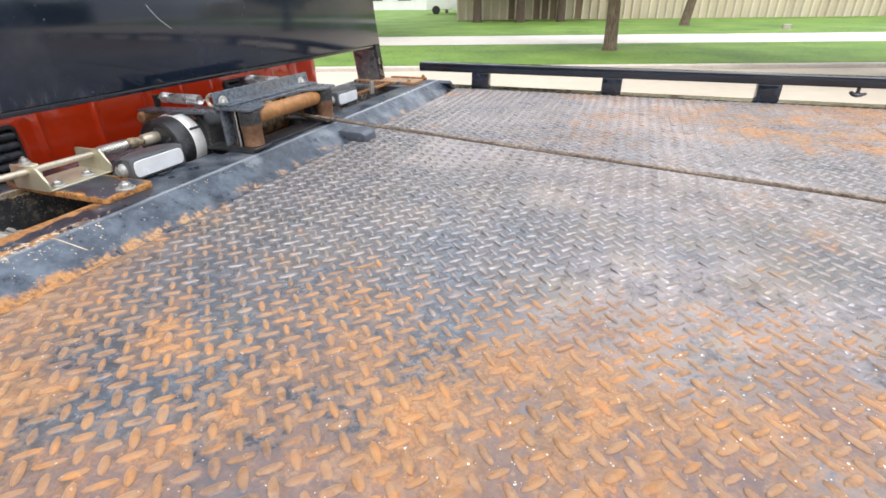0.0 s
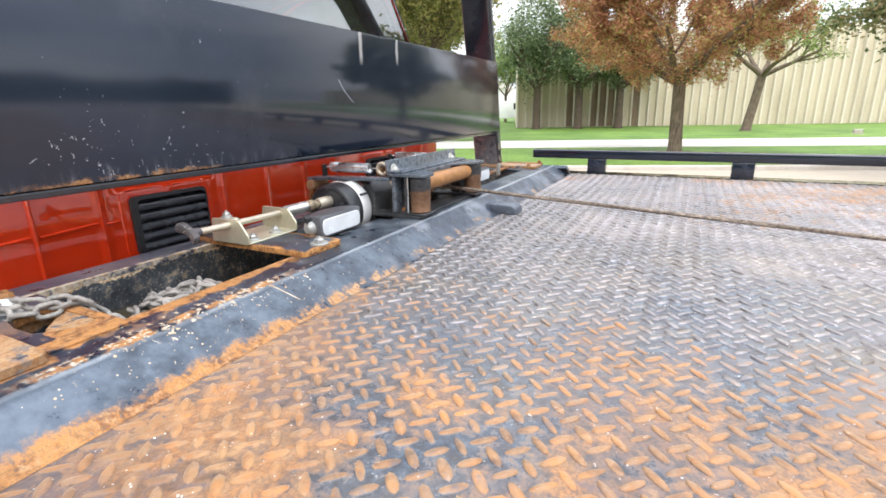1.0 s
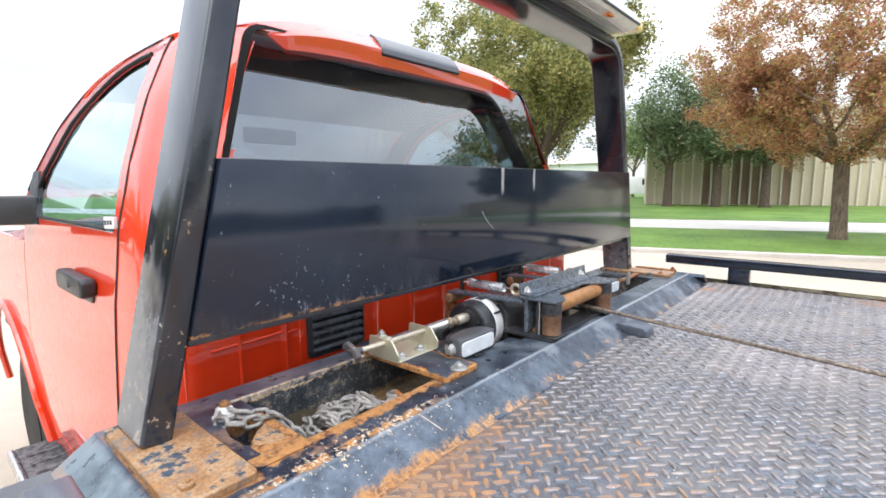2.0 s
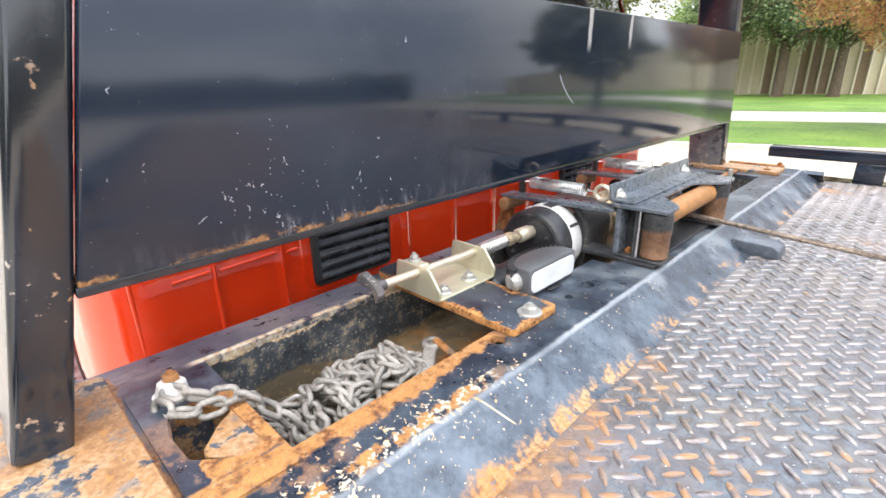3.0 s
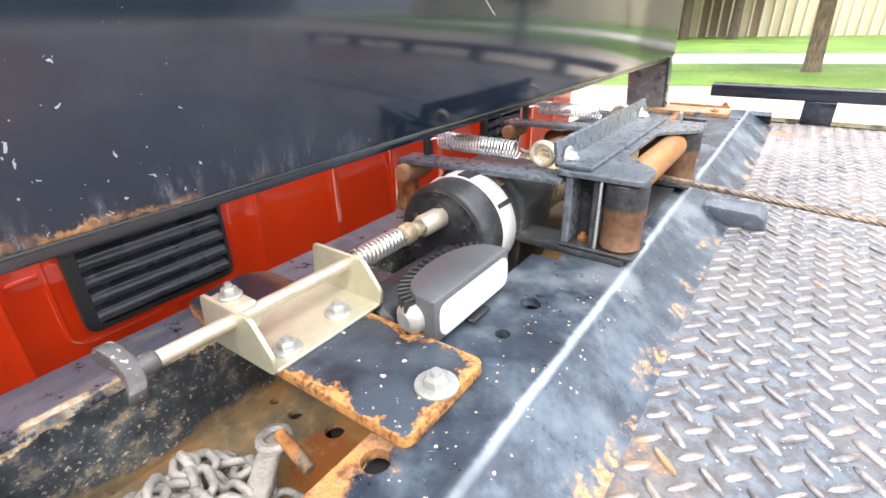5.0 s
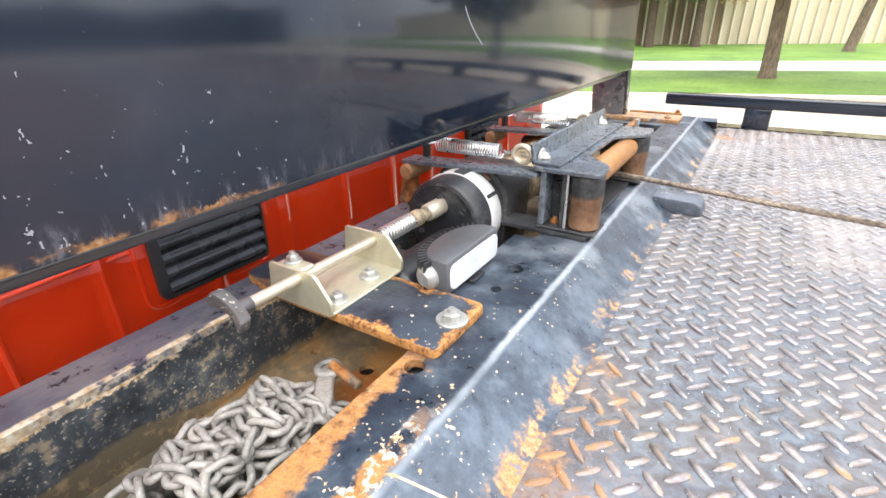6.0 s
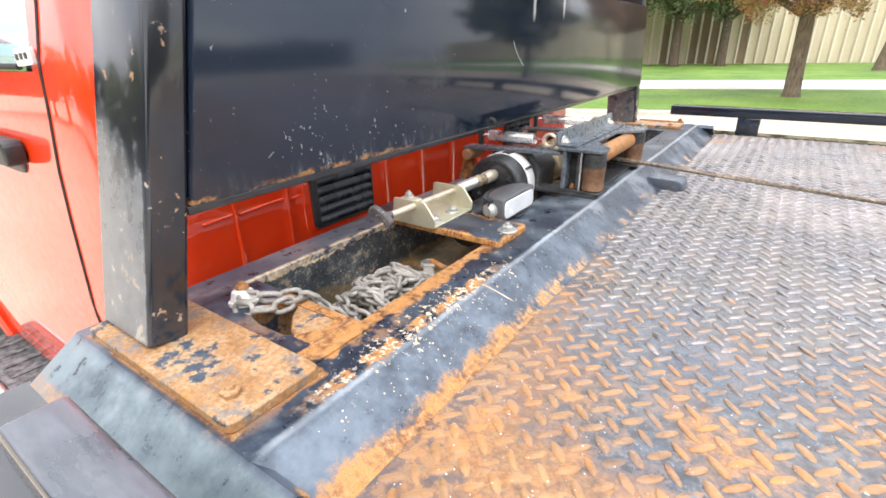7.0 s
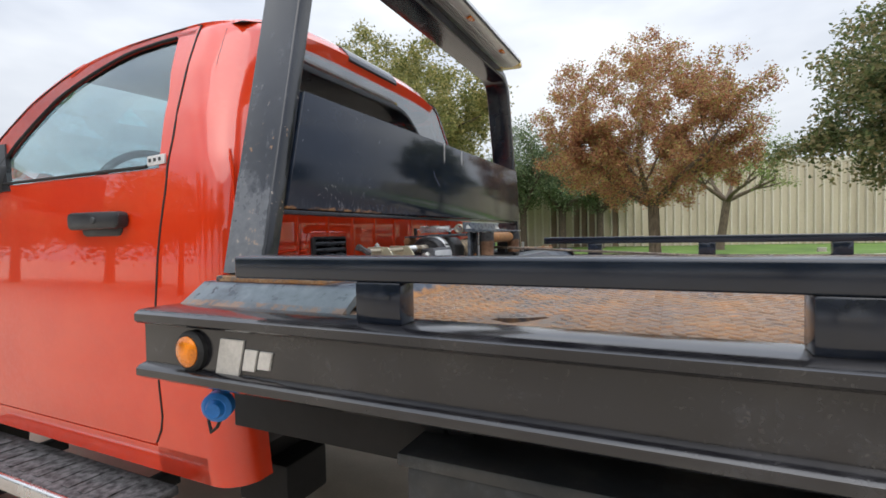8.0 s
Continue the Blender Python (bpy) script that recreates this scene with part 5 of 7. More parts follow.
for y in (1.096, 1.455):
    part("frame_angle", box(-0.34, 0.012, y - 0.012, y + 0.04, TOP + 0.0005, TOP + 0.0095, 0.002), M_WINCH, winch)
part("frame_bar", box(-0.065, 0.0, 1.14, 1.439, TOP + 0.0005, TOP + 0.0085, 0.002), M_WINCH, winch)

# roller fairlead and cable tensioner
fl = thing("roller_fairlead", "steel roller fairlead with rusty rollers", "fairlead")
for y, sd in ((1.113, 1), (1.452, -1)):
    yc = y - 0.024 * sd
    part("cheek_plate", prism(rounded([(-0.072, TOP + 0.015), (-0.033, TOP + 0.015), (-0.033, TOP + 0.106), (-0.072, TOP + 0.106)], 0.004), "y", yc + 0.037 * sd - 0.003, yc + 0.037 * sd + 0.003, 0.001, 1), M_WINCH, fl)
    part("cheek_flange", box(-0.072, -0.062, min(yc - 0.003 * sd, yc + 0.0335 * sd), max(yc - 0.003 * sd, yc + 0.0335 * sd), TOP + 0.0152, TOP + 0.106, 0.0015, 1), M_ARM, fl)
    part("cheek_bolt", hexbolt((-0.051, yc + 0.037 * sd - 0.003 * sd, TOP + 0.078), 0.008, 0.006, 0.0, None, (0, -sd, 0)), M_WINCH, fl)
    part("back_plate", box(-0.036, -0.031, min(yc, y + 0.03 * sd), max(yc, y + 0.03 * sd), TOP + 0.015, TOP + 0.106, 0.001, 1), M_WINCH, fl)
    part("foot_plate", box(-0.074, 0.024, min(yc - 0.004 * sd, y + 0.034 * sd), max(yc - 0.004 * sd, y + 0.034 * sd), TOP + 0.0097, TOP + 0.0149, 0.0015, 1), M_WINCH, fl)
    part("foot_bolt", hexbolt((-0.05, y - 0.002, TOP + 0.0149), 0.008, 0.006), M_RUSTY, fl)
    part("upright_roller", lathe([(0, 0.023), (0.03, 0.0255), (0.5, 0.0255), (0.53, 0.027), (0.97, 0.027), (1, 0.025)], (-0.002, y, TOP + 0.0155), (-0.002, y, TOP + 0.105), 28), M_ROLLER, fl, "rusty upright roller")
    part("tie_rod", rod((-0.028, y - 0.02 * sd, TOP + 0.0145), (-0.028, y - 0.02 * sd, TOP + 0.107), 0.0028, 10), M_SPRING, fl)
top_prof = [(0.024, 1.084), (0.024, 1.145), (-0.03, 1.2), (-0.03, 1.375), (0.024, 1.425), (0.024, 1.492), (-0.085, 1.492), (-0.085, 1.082)]
part("top_plate", prism(rounded(top_prof, 0.012), "z", TOP + 0.1065, TOP + 0.1135, 0.001, 1), M_ARM, fl, "blue grey top plate")
part("cross_roller", lathe([(0, 0.018), (0.03, 0.021), (0.97, 0.021), (1, 0.018)], (-0.012, 1.143, TOP + 0.084), (-0.012, 1.424, TOP + 0.084), 24), M_ORANGE, fl, "rusty cross roller")

ten = thing("cable_tensioner", "steel cable tensioner with angle bar, arms and two springs", "tensioner")
ang = bmesh.new()
prism([(-0.09, TOP + 0.114), (-0.084, TOP + 0.114), (-0.089, TOP + 0.146), (-0.095, TOP + 0.146)], "y", 1.092, 1.502, 0.0012, 1, ang)
box(-0.09, -0.042, 1.092, 1.488, TOP + 0.1137, TOP + 0.1192, 0.0012, 1, ang)
part("angle_bar", ang, M_ARM, ten, "blue grey angle bar")
for y in (1.1, 1.44):
    arm = prism([(-0.345, TOP + 0.0865), (-0.075, TOP + 0.0955), (-0.075, TOP + 0.103), (-0.345, TOP + 0.094)], "y", y - 0.023, y + 0.023, 0.0015, 2)
    part("arm", arm, M_ARM, ten, "dusty dark flat arm")
    part("arm_pivot", rod((-0.328, y - 0.035, TOP + 0.074), (-0.328, y + 0.035, TOP + 0.074), 0.0145, 16, None, 0.003), M_PIVOT, ten, "rusty pivot")
    part("pivot_lug", prism([(-0.37, TOP + 0.0005), (-0.325, TOP + 0.0005), (-0.325, TOP + 0.085), (-0.35, TOP + 0.085)], "y", y - 0.006, y + 0.006, 0.001, 1), M_RUSTY, ten)
    part("spring_anchor", box(-0.32, -0.31, y + 0.012, y + 0.026, TOP + 0.094, TOP + 0.127, 0.001, 1), M_WINCH, ten)
    zs, ys = TOP + 0.121, y + 0.019
    turns = 25
    coil = [(-0.289 + 0.13 * k / (turns * 14), ys + 0.0122 * math.cos(k * math.tau / 14), zs + 0.0122 * math.sin(k * math.tau / 14)) for k in range(turns * 14)]
    spring = bmesh.new()
    sweep([(-0.316, ys, zs - 0.004), (-0.303, ys + 0.002, zs), (-0.292, ys + 0.0122, zs)] + coil, 0.0014, 6, False, spring)
    sweep([(-0.159, ys + 0.0122, zs), (-0.152, ys + 0.004, zs), (-0.134, ys, zs + 0.001)], 0.0016, 6, False, spring)
    part("tension_spring", spring, M_SPRING, ten, "bright coil spring")
    eye = bmesh.new()
    sweep([(-0.119 + 0.0155 * math.cos(a), ys, zs + 0.0145 * math.sin(a)) for a in (k * math.tau / 20 for k in range(20))], 0.0046, 8, True, eye)
    rod((-0.104, ys, zs), (-0.0905, ys, zs), 0.0052, 10, eye)
    lathe([(0, 0.009), (1, 0.009)], (-0.099, ys, zs), (-0.092, ys, zs), 6, eye)
    part("eye_bolt", eye, M_ROD, ten, "zinc eye bolt")
    part("eye_nut", hexbolt((-0.0845, ys, zs), 0.009, 0.008, 0.015, None, (1, 0, 0)), M_BOLT, ten)

# far clip bar on the passenger side of the bulkhead
clip = thing("release_bar", "rusty flat release bar on the bulkhead", "bar")
part("flat_bar", box(-0.22, -0.035, 2.375, 2.4, TOP + 0.0005, TOP + 0.0105, 0.002), M_RUSTY, clip)
part("bar_pin", hexbolt((-0.05, 2.388, TOP + 0.0105), 0.009, 0.009), M_RUSTY, clip)
part("flat_bar", box(-0.16, -0.14, 1.75, 2.2, TOP + 0.0005, TOP + 0.0105, 0.002), M_RUSTY, clip)
part("clip_stand", box(-0.11, -0.1, 1.95, 1.975, TOP + 0.0005, TOP + 0.05, 0.002), M_BOLT, clip)


def work_light(y0, label):
    """An oblong flood lamp with a ribbed back; its face looks to the rear and slightly up."""
    wl = thing("work_light", label, "lamp", group="work lights on the bulkhead")
    y1, zb, zt = y0 + 0.148, TOP + 0.004, TOP + 0.053
    ym = (y0 + y1) / 2
    arc = [(-0.09 - 0.05 * math.sin(math.pi * k / 16) ** 0.7, ym + 0.072 * math.cos(math.pi * k / 16)) for k in range(17)]
    plan = [(-0.083, y0 + 0.002), (-0.083, y1 - 0.002)] + arc
    part("lamp_housing", prism(plan, "z", zb, zt, 0.005, 2), M_GREYTOP, wl, "grey lamp housing")
    for k in range(2, 23):
        a = math.pi * k / 24
        x, y = -0.09 - 0.05 * math.sin(a) ** 0.7, ym + 0.072 * math.cos(a)
        d = Vector((-math.sin(a), math.cos(a)))
        fin = moved(box(-0.004, 0.012, -0.0016, 0.0016, zb + 0.004, zt - 0.003, 0.0006, 1), Matrix.Translation((x, y, 0)) @ Matrix.Rotation(math.atan2(d.y, d.x), 4, "Z"))
        part("cooling_fin", fin, M_PLASTIC, wl)
    part("lens", prism(rounded([(y0 + 0.009, zb + 0.006), (y1 - 0.009, zb + 0.006), (y1 - 0.009, zt - 0.007), (y0 + 0.009, zt - 0.007)], 0.012), "x", -0.0845, -0.0805, 0.001, 1), M_LENS, wl, "frosted white lens")
    part("side_knob", lathe([(0, 0.017), (0.6, 0.016), (1, 0.009)], (-0.112, y0 + 0.006, (zb + zt) / 2 - 0.002), (-0.114, y0 - 0.008, (zb + zt) / 2 - 0.002), 18), M_BOLT, wl, "pale side bolt")
    part("lamp_foot", box(-0.13, -0.095, y0 + 0.06, y0 + 0.095, TOP - 0.009, zb + 0.002, 0.002), M_LAMP, wl)
    return wl


work_light(0.817, "grey oblong LED work light with white lens beside the winch")
work_light(1.66, "grey oblong LED work light with white lens past the winch")
part_bar = thing("lamp_crossbar", "dark steel bar across the trough under the lamps", "bar")
part("flat_bar", box(XT1 - 0.006, XT0 - 0.012, 0.875, 0.91, TOP - 0.0095 + 0.01, TOP + 0.004, 0.001, 1), M_WINCH, part_bar)
part("flat_bar", box(XT1 - 0.006, XT0 - 0.012, 1.718, 1.753, TOP - 0.0095 + 0.01, TOP + 0.004, 0.001, 1), M_WINCH, part_bar)

# wire rope from drum through the fairlead to the rear
wire = thing("wire_rope", "taut brown steel wire rope over the deck", "wire rope")
P0, P1 = Vector((-0.165, 1.384, 1.192)), Vector((1.72, 1.271, 1.111))
ropebm = bmesh.new()
length = (P1 - P0).length
axis = (P1 - P0).normalized()
ru, rv = axis.orthogonal().normalized(), None
rv = axis.cross(ru)
for strand in range(6):
    pts = []
    fine = 220
    for k in range(fine + 1):
        d = length * k / fine
        a = strand * math.tau / 6 + d / 0.07 * math.tau
        c = P0 + axis * d
        pts.append(c + (ru * math.cos(a) + rv * math.sin(a)) * 0.0034)
    sweep(pts, 0.0023, 5, False, ropebm)
part("rope_lay", ropebm, M_ROPE, wire)
part("rope_core", sweep([P0, P1, (2.1, 1.25, 1.107), (3.0, 1.2, 1.107), (4.6, 1.19, 1.107)], 0.0045, 8), M_ROPE, wire)


# ---- chain ----
def link_mesh(length=0.037, width=0.0255, r=0.0039, seg=7, steps=16):
    pts = []
    straight, rad = (length - width) / 2, width / 2 - r
    for k in range(steps):
        a = k * math.tau / steps
        x = rad * math.cos(a) + (straight if math.cos(a) > 0 else -straight)
        pts.append((x, rad * math.sin(a), 0))
    return mesh_from(sweep(pts, r, seg, True), "chain_link", 60)


LINK = link_mesh()
LINK.materials.append(M_CHAIN)
chain = thing("safety_chain", "heap of grey galvanised chain lying in the rusty trough", "chain")


def place_link(p, d, roll):
    d = Vector(d).normalized()
    m = Matrix.Translation(p) @ d.to_track_quat("X", "Z").to_matrix().to_4x4() @ Matrix.Rotation(roll, 4, "X")
    ob = new("chain_link", LINK)
    ob.matrix_world = m
    ob.parent = chain
    return ob


def run_chain(points, start=0.0, pitch=0.029):
    """Links laid one in the other along a smooth line of points."""
    pts = [Vector(p) for p in points]
    fine = []
    n = len(pts)
    for i in range(n - 1):
        p0, p1, p2, p3 = pts[max(0, i - 1)], pts[i], pts[i + 1], pts[min(n - 1, i + 2)]
        for k in range(24):
            t = k / 24
            fine.append(0.5 * ((2 * p1) + (p2 - p0) * t + (2 * p0 - 5 * p1 + 4 * p2 - p3) * t * t + (3 * p1 - p0 - 3 * p2 + p3) * t ** 3))
    acc, idx, last = 0.0, 0, fine[0]
    for a, b in zip(fine, fine[1:]):
        acc += (b - a).length
        if acc >= pitch:
            acc -= pitch
            mid, d = (last + b) / 2, b - last
            place_link(mid, d, start + (math.pi / 2 if idx % 2 else 0.0) + random.uniform(-0.35, 0.35))
            last = b
            idx += 1


random.seed(11)
F = 1.037
run_chain([(-0.235, 0.322, TOP + 0.018), (-0.205, 0.338, TOP + 0.017), (-0.185, 0.36, TOP + 0.014), (-0.165, 0.385, TOP + 0.012), (-0.155, 0.402, TOP - 0.01), (-0.15, 0.425, F + 0.075), (-0.13, 0.44, F + 0.03)], 0.4)
run_chain([(-0.228, 0.308, TOP + 0.007), (-0.2, 0.318, TOP + 0.008), (-0.178, 0.34, TOP + 0.008), (-0.172, 0.366, TOP + 0.008), (-0.178, 0.395, TOP - 0.004), (-0.18, 0.412, F + 0.07)], 1.2)
for layer in range(5):
    heap = []
    for k in range(46):
        t = k / 45
        reach = (1.0, 0.95, 0.85, 0.66, 0.4)[layer]
        y = 0.54 + 0.125 * reach * math.sin(t * 10.3 + layer * 1.9) + random.uniform(-0.012, 0.012)
        x = -0.155 + 0.078 * reach * math.sin(t * 27.7 + layer * 2.3 + 0.7) + random.uniform(-0.01, 0.01)
        heap.append((x - 0.05 * (y - 0.53), y, F + 0.008 + 0.0165 * layer + random.uniform(0, 0.009)))
    run_chain(heap, 0.6 + layer)
run_chain([(-0.225, 0.625, F + 0.012), (-0.213, 0.648, F + 0.03), (-0.19, 0.668, F + 0.034), (-0.172, 0.65, F + 0.045)], 0.2)
part("anchor_washer", lathe([(0, 0.021), (0.25, 0.021), (0.3, 0.018), (0.9, 0.015), (1, 0.012)], (-0.24, 0.33, TOP), (-0.243, 0.333, TOP + 0.022), 22), M_WHITE, chain, "white-coated washers")
part("anchor_bolt", hexbolt((-0.243, 0.333, TOP + 0.021), 0.0095, 0.009), M_ORANGE, chain, "rusty bolt head")
hookbm = prism(rounded([(-0.188, 0.69), (-0.178, 0.703), (-0.168, 0.7), (-0.157, 0.678), (-0.138, 0.66), (-0.124, 0.636), (-0.13, 0.618), (-0.142, 0.622), (-0.156, 0.646), (-0.175, 0.668)], 0.008, 4), "z", F + 0.04, F + 0.054, 0.005, 3)
sweep([(-0.176 + 0.0125 * math.cos(k * math.tau / 16), 0.69 + 0.0125 * math.sin(k * math.tau / 16), F + 0.052) for k in range(16)], 0.0055, 8, True, hookbm)
sweep([(-0.132, 0.628, F + 0.048), (-0.122, 0.612, F + 0.05), (-0.126, 0.596, F + 0.05), (-0.144, 0.596, F + 0.05), (-0.152, 0.612, F + 0.05)], [0.0085, 0.008, 0.0075, 0.007, 0.005], 10, False, hookbm)
part("grab_hook", hookbm, M_CHAIN, chain, "grey forged grab hook")
part("hook_pin", rod((-0.174, 0.694, F + 0.058), (-0.122, 0.686, F + 0.052), 0.0062, 12, None, 0.002), M_RUSTY, chain, "rusty pin")
plug = thing("trough_plug", "black rubber plug on the rusty trough floor", "plug")
part("plug_disc", lathe([(0, 0.013), (0.5, 0.013), (1, 0.009)], (-0.235, 0.455, F), (-0.235, 0.455, F + 0.006), 18), M_RUBBER, plug)


# ---- truck cab ----
cab = thing("truck_cab", "bright red pickup cab with dark windows", "truck cab")
CX = -0.468                       # rear wall
CY = 1.235                        # middle of the cab


def half(z):
    """Half width of the cab at a height."""
    pts = [(0.45, 0.895), (0.7, 0.93), (1.0, 0.945), (1.3, 0.935), (1.47, 0.92), (1.62, 0.885), (1.78, 0.83), (1.9, 0.773), (1.95, 0.745), (1.958, 0.738), (1.972, 0.675), (1.985, 0.62), (2.0, 0.55)]
    for (za, wa), (zb_, wb) in zip(pts, pts[1:]):
        if z <= zb_:
            return wa + (wb - wa) * (max(z, za) - za) / (zb_ - za)
    return pts[-1][1]


def lean(z):
    """How far the rear wall leans forward above the belt line."""
    return max(0.0, z - 1.45) * 0.21


def seam(z):
    pts = [(0.45, -0.80), (0.62, -0.80), (0.66, -0.765), (0.72, -0.746), (0.82, -0.75), (1.02, -0.744), (1.2, -0.73), (1.4, -0.7), (1.57, -0.694), (1.76, -0.714), (1.95, -0.75)]
    for (za, xa), (zb_, xb) in zip(pts, pts[1:]):
        if z <= zb_:
            return xa + (xb - xa) * (max(z, za) - za) / (zb_ - za)
    return pts[-1][1]


def side_point(x, z, side, out=0.0):
    w = half(z) + out
    return (x, CY + side * w, z)


def side_sheet(xl, xr, zs, side, out=0.0, cols=4, depth=0.02):
    """A sheet on the cab's side between two edges, given as functions of height."""
    bm = bmesh.new()
    grid = []
    for z in zs:
        a, b = xl(z), xr(z)
        grid.append([bm.verts.new(side_point(a + (b - a) * c / cols, z, side, out)) for c in range(cols + 1)])
    for r0, r1 in zip(grid, grid[1:]):
        for c in range(cols):
            if (r0[c].co - r0[c + 1].co).length > 1e-4 or (r1[c].co - r1[c + 1].co).length > 1e-4:
                bm.faces.new((r0[c], r0[c + 1], r1[c + 1], r1[c]))
    bmesh.ops.remove_doubles(bm, verts=bm.verts, dist=1e-4)
    bmesh.ops.solidify(bm, geom=bm.faces[:], thickness=-depth * side)
    return bm


def levels(a, b, n):
    return [a + (b - a) * i / n for i in range(n + 1)]


def glide(x, xs, ys):
    """A smooth line through knots."""
    i = min(max(int(np.searchsorted(xs, x)) - 1, 0), len(xs) - 2)
    t = min(max((x - xs[i]) / (xs[i + 1] - xs[i]), 0.0), 1.0)
    slope = [(ys[min(k + 1, len(ys) - 1)] - ys[max(k - 1, 0)]) / (xs[min(k + 1, len(xs) - 1)] - xs[max(k - 1, 0)]) for k in (i, i + 1)]
    h = xs[i + 1] - xs[i]
    return (2 * t ** 3 - 3 * t * t + 1) * ys[i] + (t ** 3 - 2 * t * t + t) * h * slope[0] + (3 * t * t - 2 * t ** 3) * ys[i + 1] + (t ** 3 - t * t) * h * slope[1]


def roof_z(x):
    """The drip line over the door."""
    return glide(x, [-1.95, -1.85, -1.7, -1.57, -1.42, -1.2, -0.95, -0.75], [1.47, 1.568, 1.71, 1.815, 1.894, 1.942, 1.958, 1.952])


def window_z(x):
    """The upper edge of the door glass."""
    return glide(x, [-1.75, -1.64, -1.51, -1.37, -1.13, -0.95, -0.84, -0.7], [1.475, 1.592, 1.716, 1.815, 1.902, 1.92, 1.918, 1.912])


def rear_corner():
    """The cab's side behind the doors, both corners and the ribbed rear wall, one shell with a window opening."""
    bm = bmesh.new()
    zs = levels(0.53, 1.0, 5) + [1.03, 1.07, 1.122, 1.145, 1.168, 1.178, 1.184, 1.19, 1.196, 1.205, 1.225, 1.242, 1.255, 1.262, 1.27, 1.29, 1.34, 1.39, 1.44, 1.48, 1.52, 1.56, 1.6] + levels(1.62, 1.96, 10) + [1.972, 1.984, 1.994, 2.003]
    cols = []
    ribs = [0.594, 0.745, 0.895, 1.047, 1.2, 1.352, 1.5, 1.65, 1.8, 1.95]

    def ridge(d, wide):
        return 0.5 + 0.5 * math.cos(math.pi * min(1.0, abs(d) / wide))

    def wall_x(y, z):
        x = CX
        if 1.0 < z < 1.5:
            for rib in ribs:
                x += 0.004 * ridge(y - rib, 0.016)
        for va, vb in ((0.64, 0.856), (1.51, 1.73)):
            if va - 0.01 < y < vb + 0.01 and 1.1 < z < 1.265:
                x += 0.005
        return x - lean(z)

    ys = sorted(set([round(0.56 + 0.02 * k, 3) for k in range(71)] + [round(rib + e, 4) for rib in ribs for e in (-0.016, -0.009, -0.0045, 0.0, 0.0045, 0.009, 0.016)]))
    LOW_ROW = [0.453 + 0.097 * k / 4 for k in range(5)] + ys + [1.97 + 0.047 * k / 4 for k in range(5)]
    for z in zs:
        w = half(z)
        rad = min(0.1 + max(0.0, z - 1.3) * 0.15, -0.478 - lean(z) - seam(z))
        line = [(seam(z) + 0.004, CY - w, z), (-0.465 - rad - lean(z), CY - w, z)]
        for k in range(1, 8):
            a = math.pi / 2 * k / 8
            line.append((-0.465 - rad + rad * math.sin(a) - lean(z), CY - w + rad * (1 - math.cos(a)), z))
        y0, y1 = CY - w + rad, CY + w - rad
        row = [y0 + (0.55 - y0) * k / 4 for k in range(5)] + ys + [1.97 + (y1 - 1.97) * k / 4 for k in range(5)]
        if z > 1.5:
            row = [CY + (q - CY) * t for q, t in ((q, (CY - y0) / 0.782) for q in LOW_ROW)]
        line += [(wall_x(q, z), q, z) for q in row]
        for k in range(7, 0, -1):
            a = math.pi / 2 * k / 8
            line.append((-0.465 - rad + rad * math.sin(a) - lean(z), CY + w - rad * (1 - math.cos(a)), z))
        line += [(-0.465 - rad - lean(z), CY + w, z), (seam(z) + 0.004, CY + w, z)]
        cols.append([bm.verts.new(p) for p in line])
    n = len(cols[0])
    for r0, r1 in zip(cols, cols[1:]):
        for c in range(n - 1):
            mid = (r0[c].co + r1[c + 1].co) / 2
            limit = 0.79 - max(0, mid.z - 1.5) * 0.36
            window = 1.5 < mid.z < 1.966 and abs(mid.y - CY) < limit
            vent = 1.125 < mid.z < 1.24 and (0.65 < mid.y < 0.842 or 1.52 < mid.y < 1.72) and mid.x > -0.5
            low = mid.z < 0.76 and abs(mid.y - CY) < half(mid.z) - 0.14
            if not window and not vent and not low:
                bm.faces.new((r0[c], r0[c + 1], r1[c + 1], r1[c]))
    loose = [v for v in bm.verts if not v.link_faces]
    bmesh.ops.delete(bm, geom=loose, context="VERTS")
    bmesh.ops.solidify(bm, geom=bm.faces[:], thickness=0.012)
    return bm


for rib in [0.355, 0.475] + [0.594 + 0.1507 * k for k in range(10)]:
    spans = [(1.0, 1.098), (1.258, 1.5)] if 0.64 < rib < 0.86 or 1.51 < rib < 1.73 else [(1.0, 1.5)]
    for za, zb_ in spans:
        part("rib", sweep([(CX + (0.0012 if rib > 0.4 else -0.0085) - lean(z), rib, z) for z in levels(za, zb_, 8)], 0.0042, 8), M_RED, cab)
for ya, yb in ((0.41, 0.467), (0.483, 0.586), (0.602, 0.632)):
    part("crease", sweep([(CX + 0.0004, y, 1.199 + 0.05 * (y - ya)) for y in levels(ya, yb, 6)], 0.003, 8), M_RED, cab)
part("rear_shell", rear_corner(), M_RED, cab, "ribbed red rear wall and corner panels", 45)


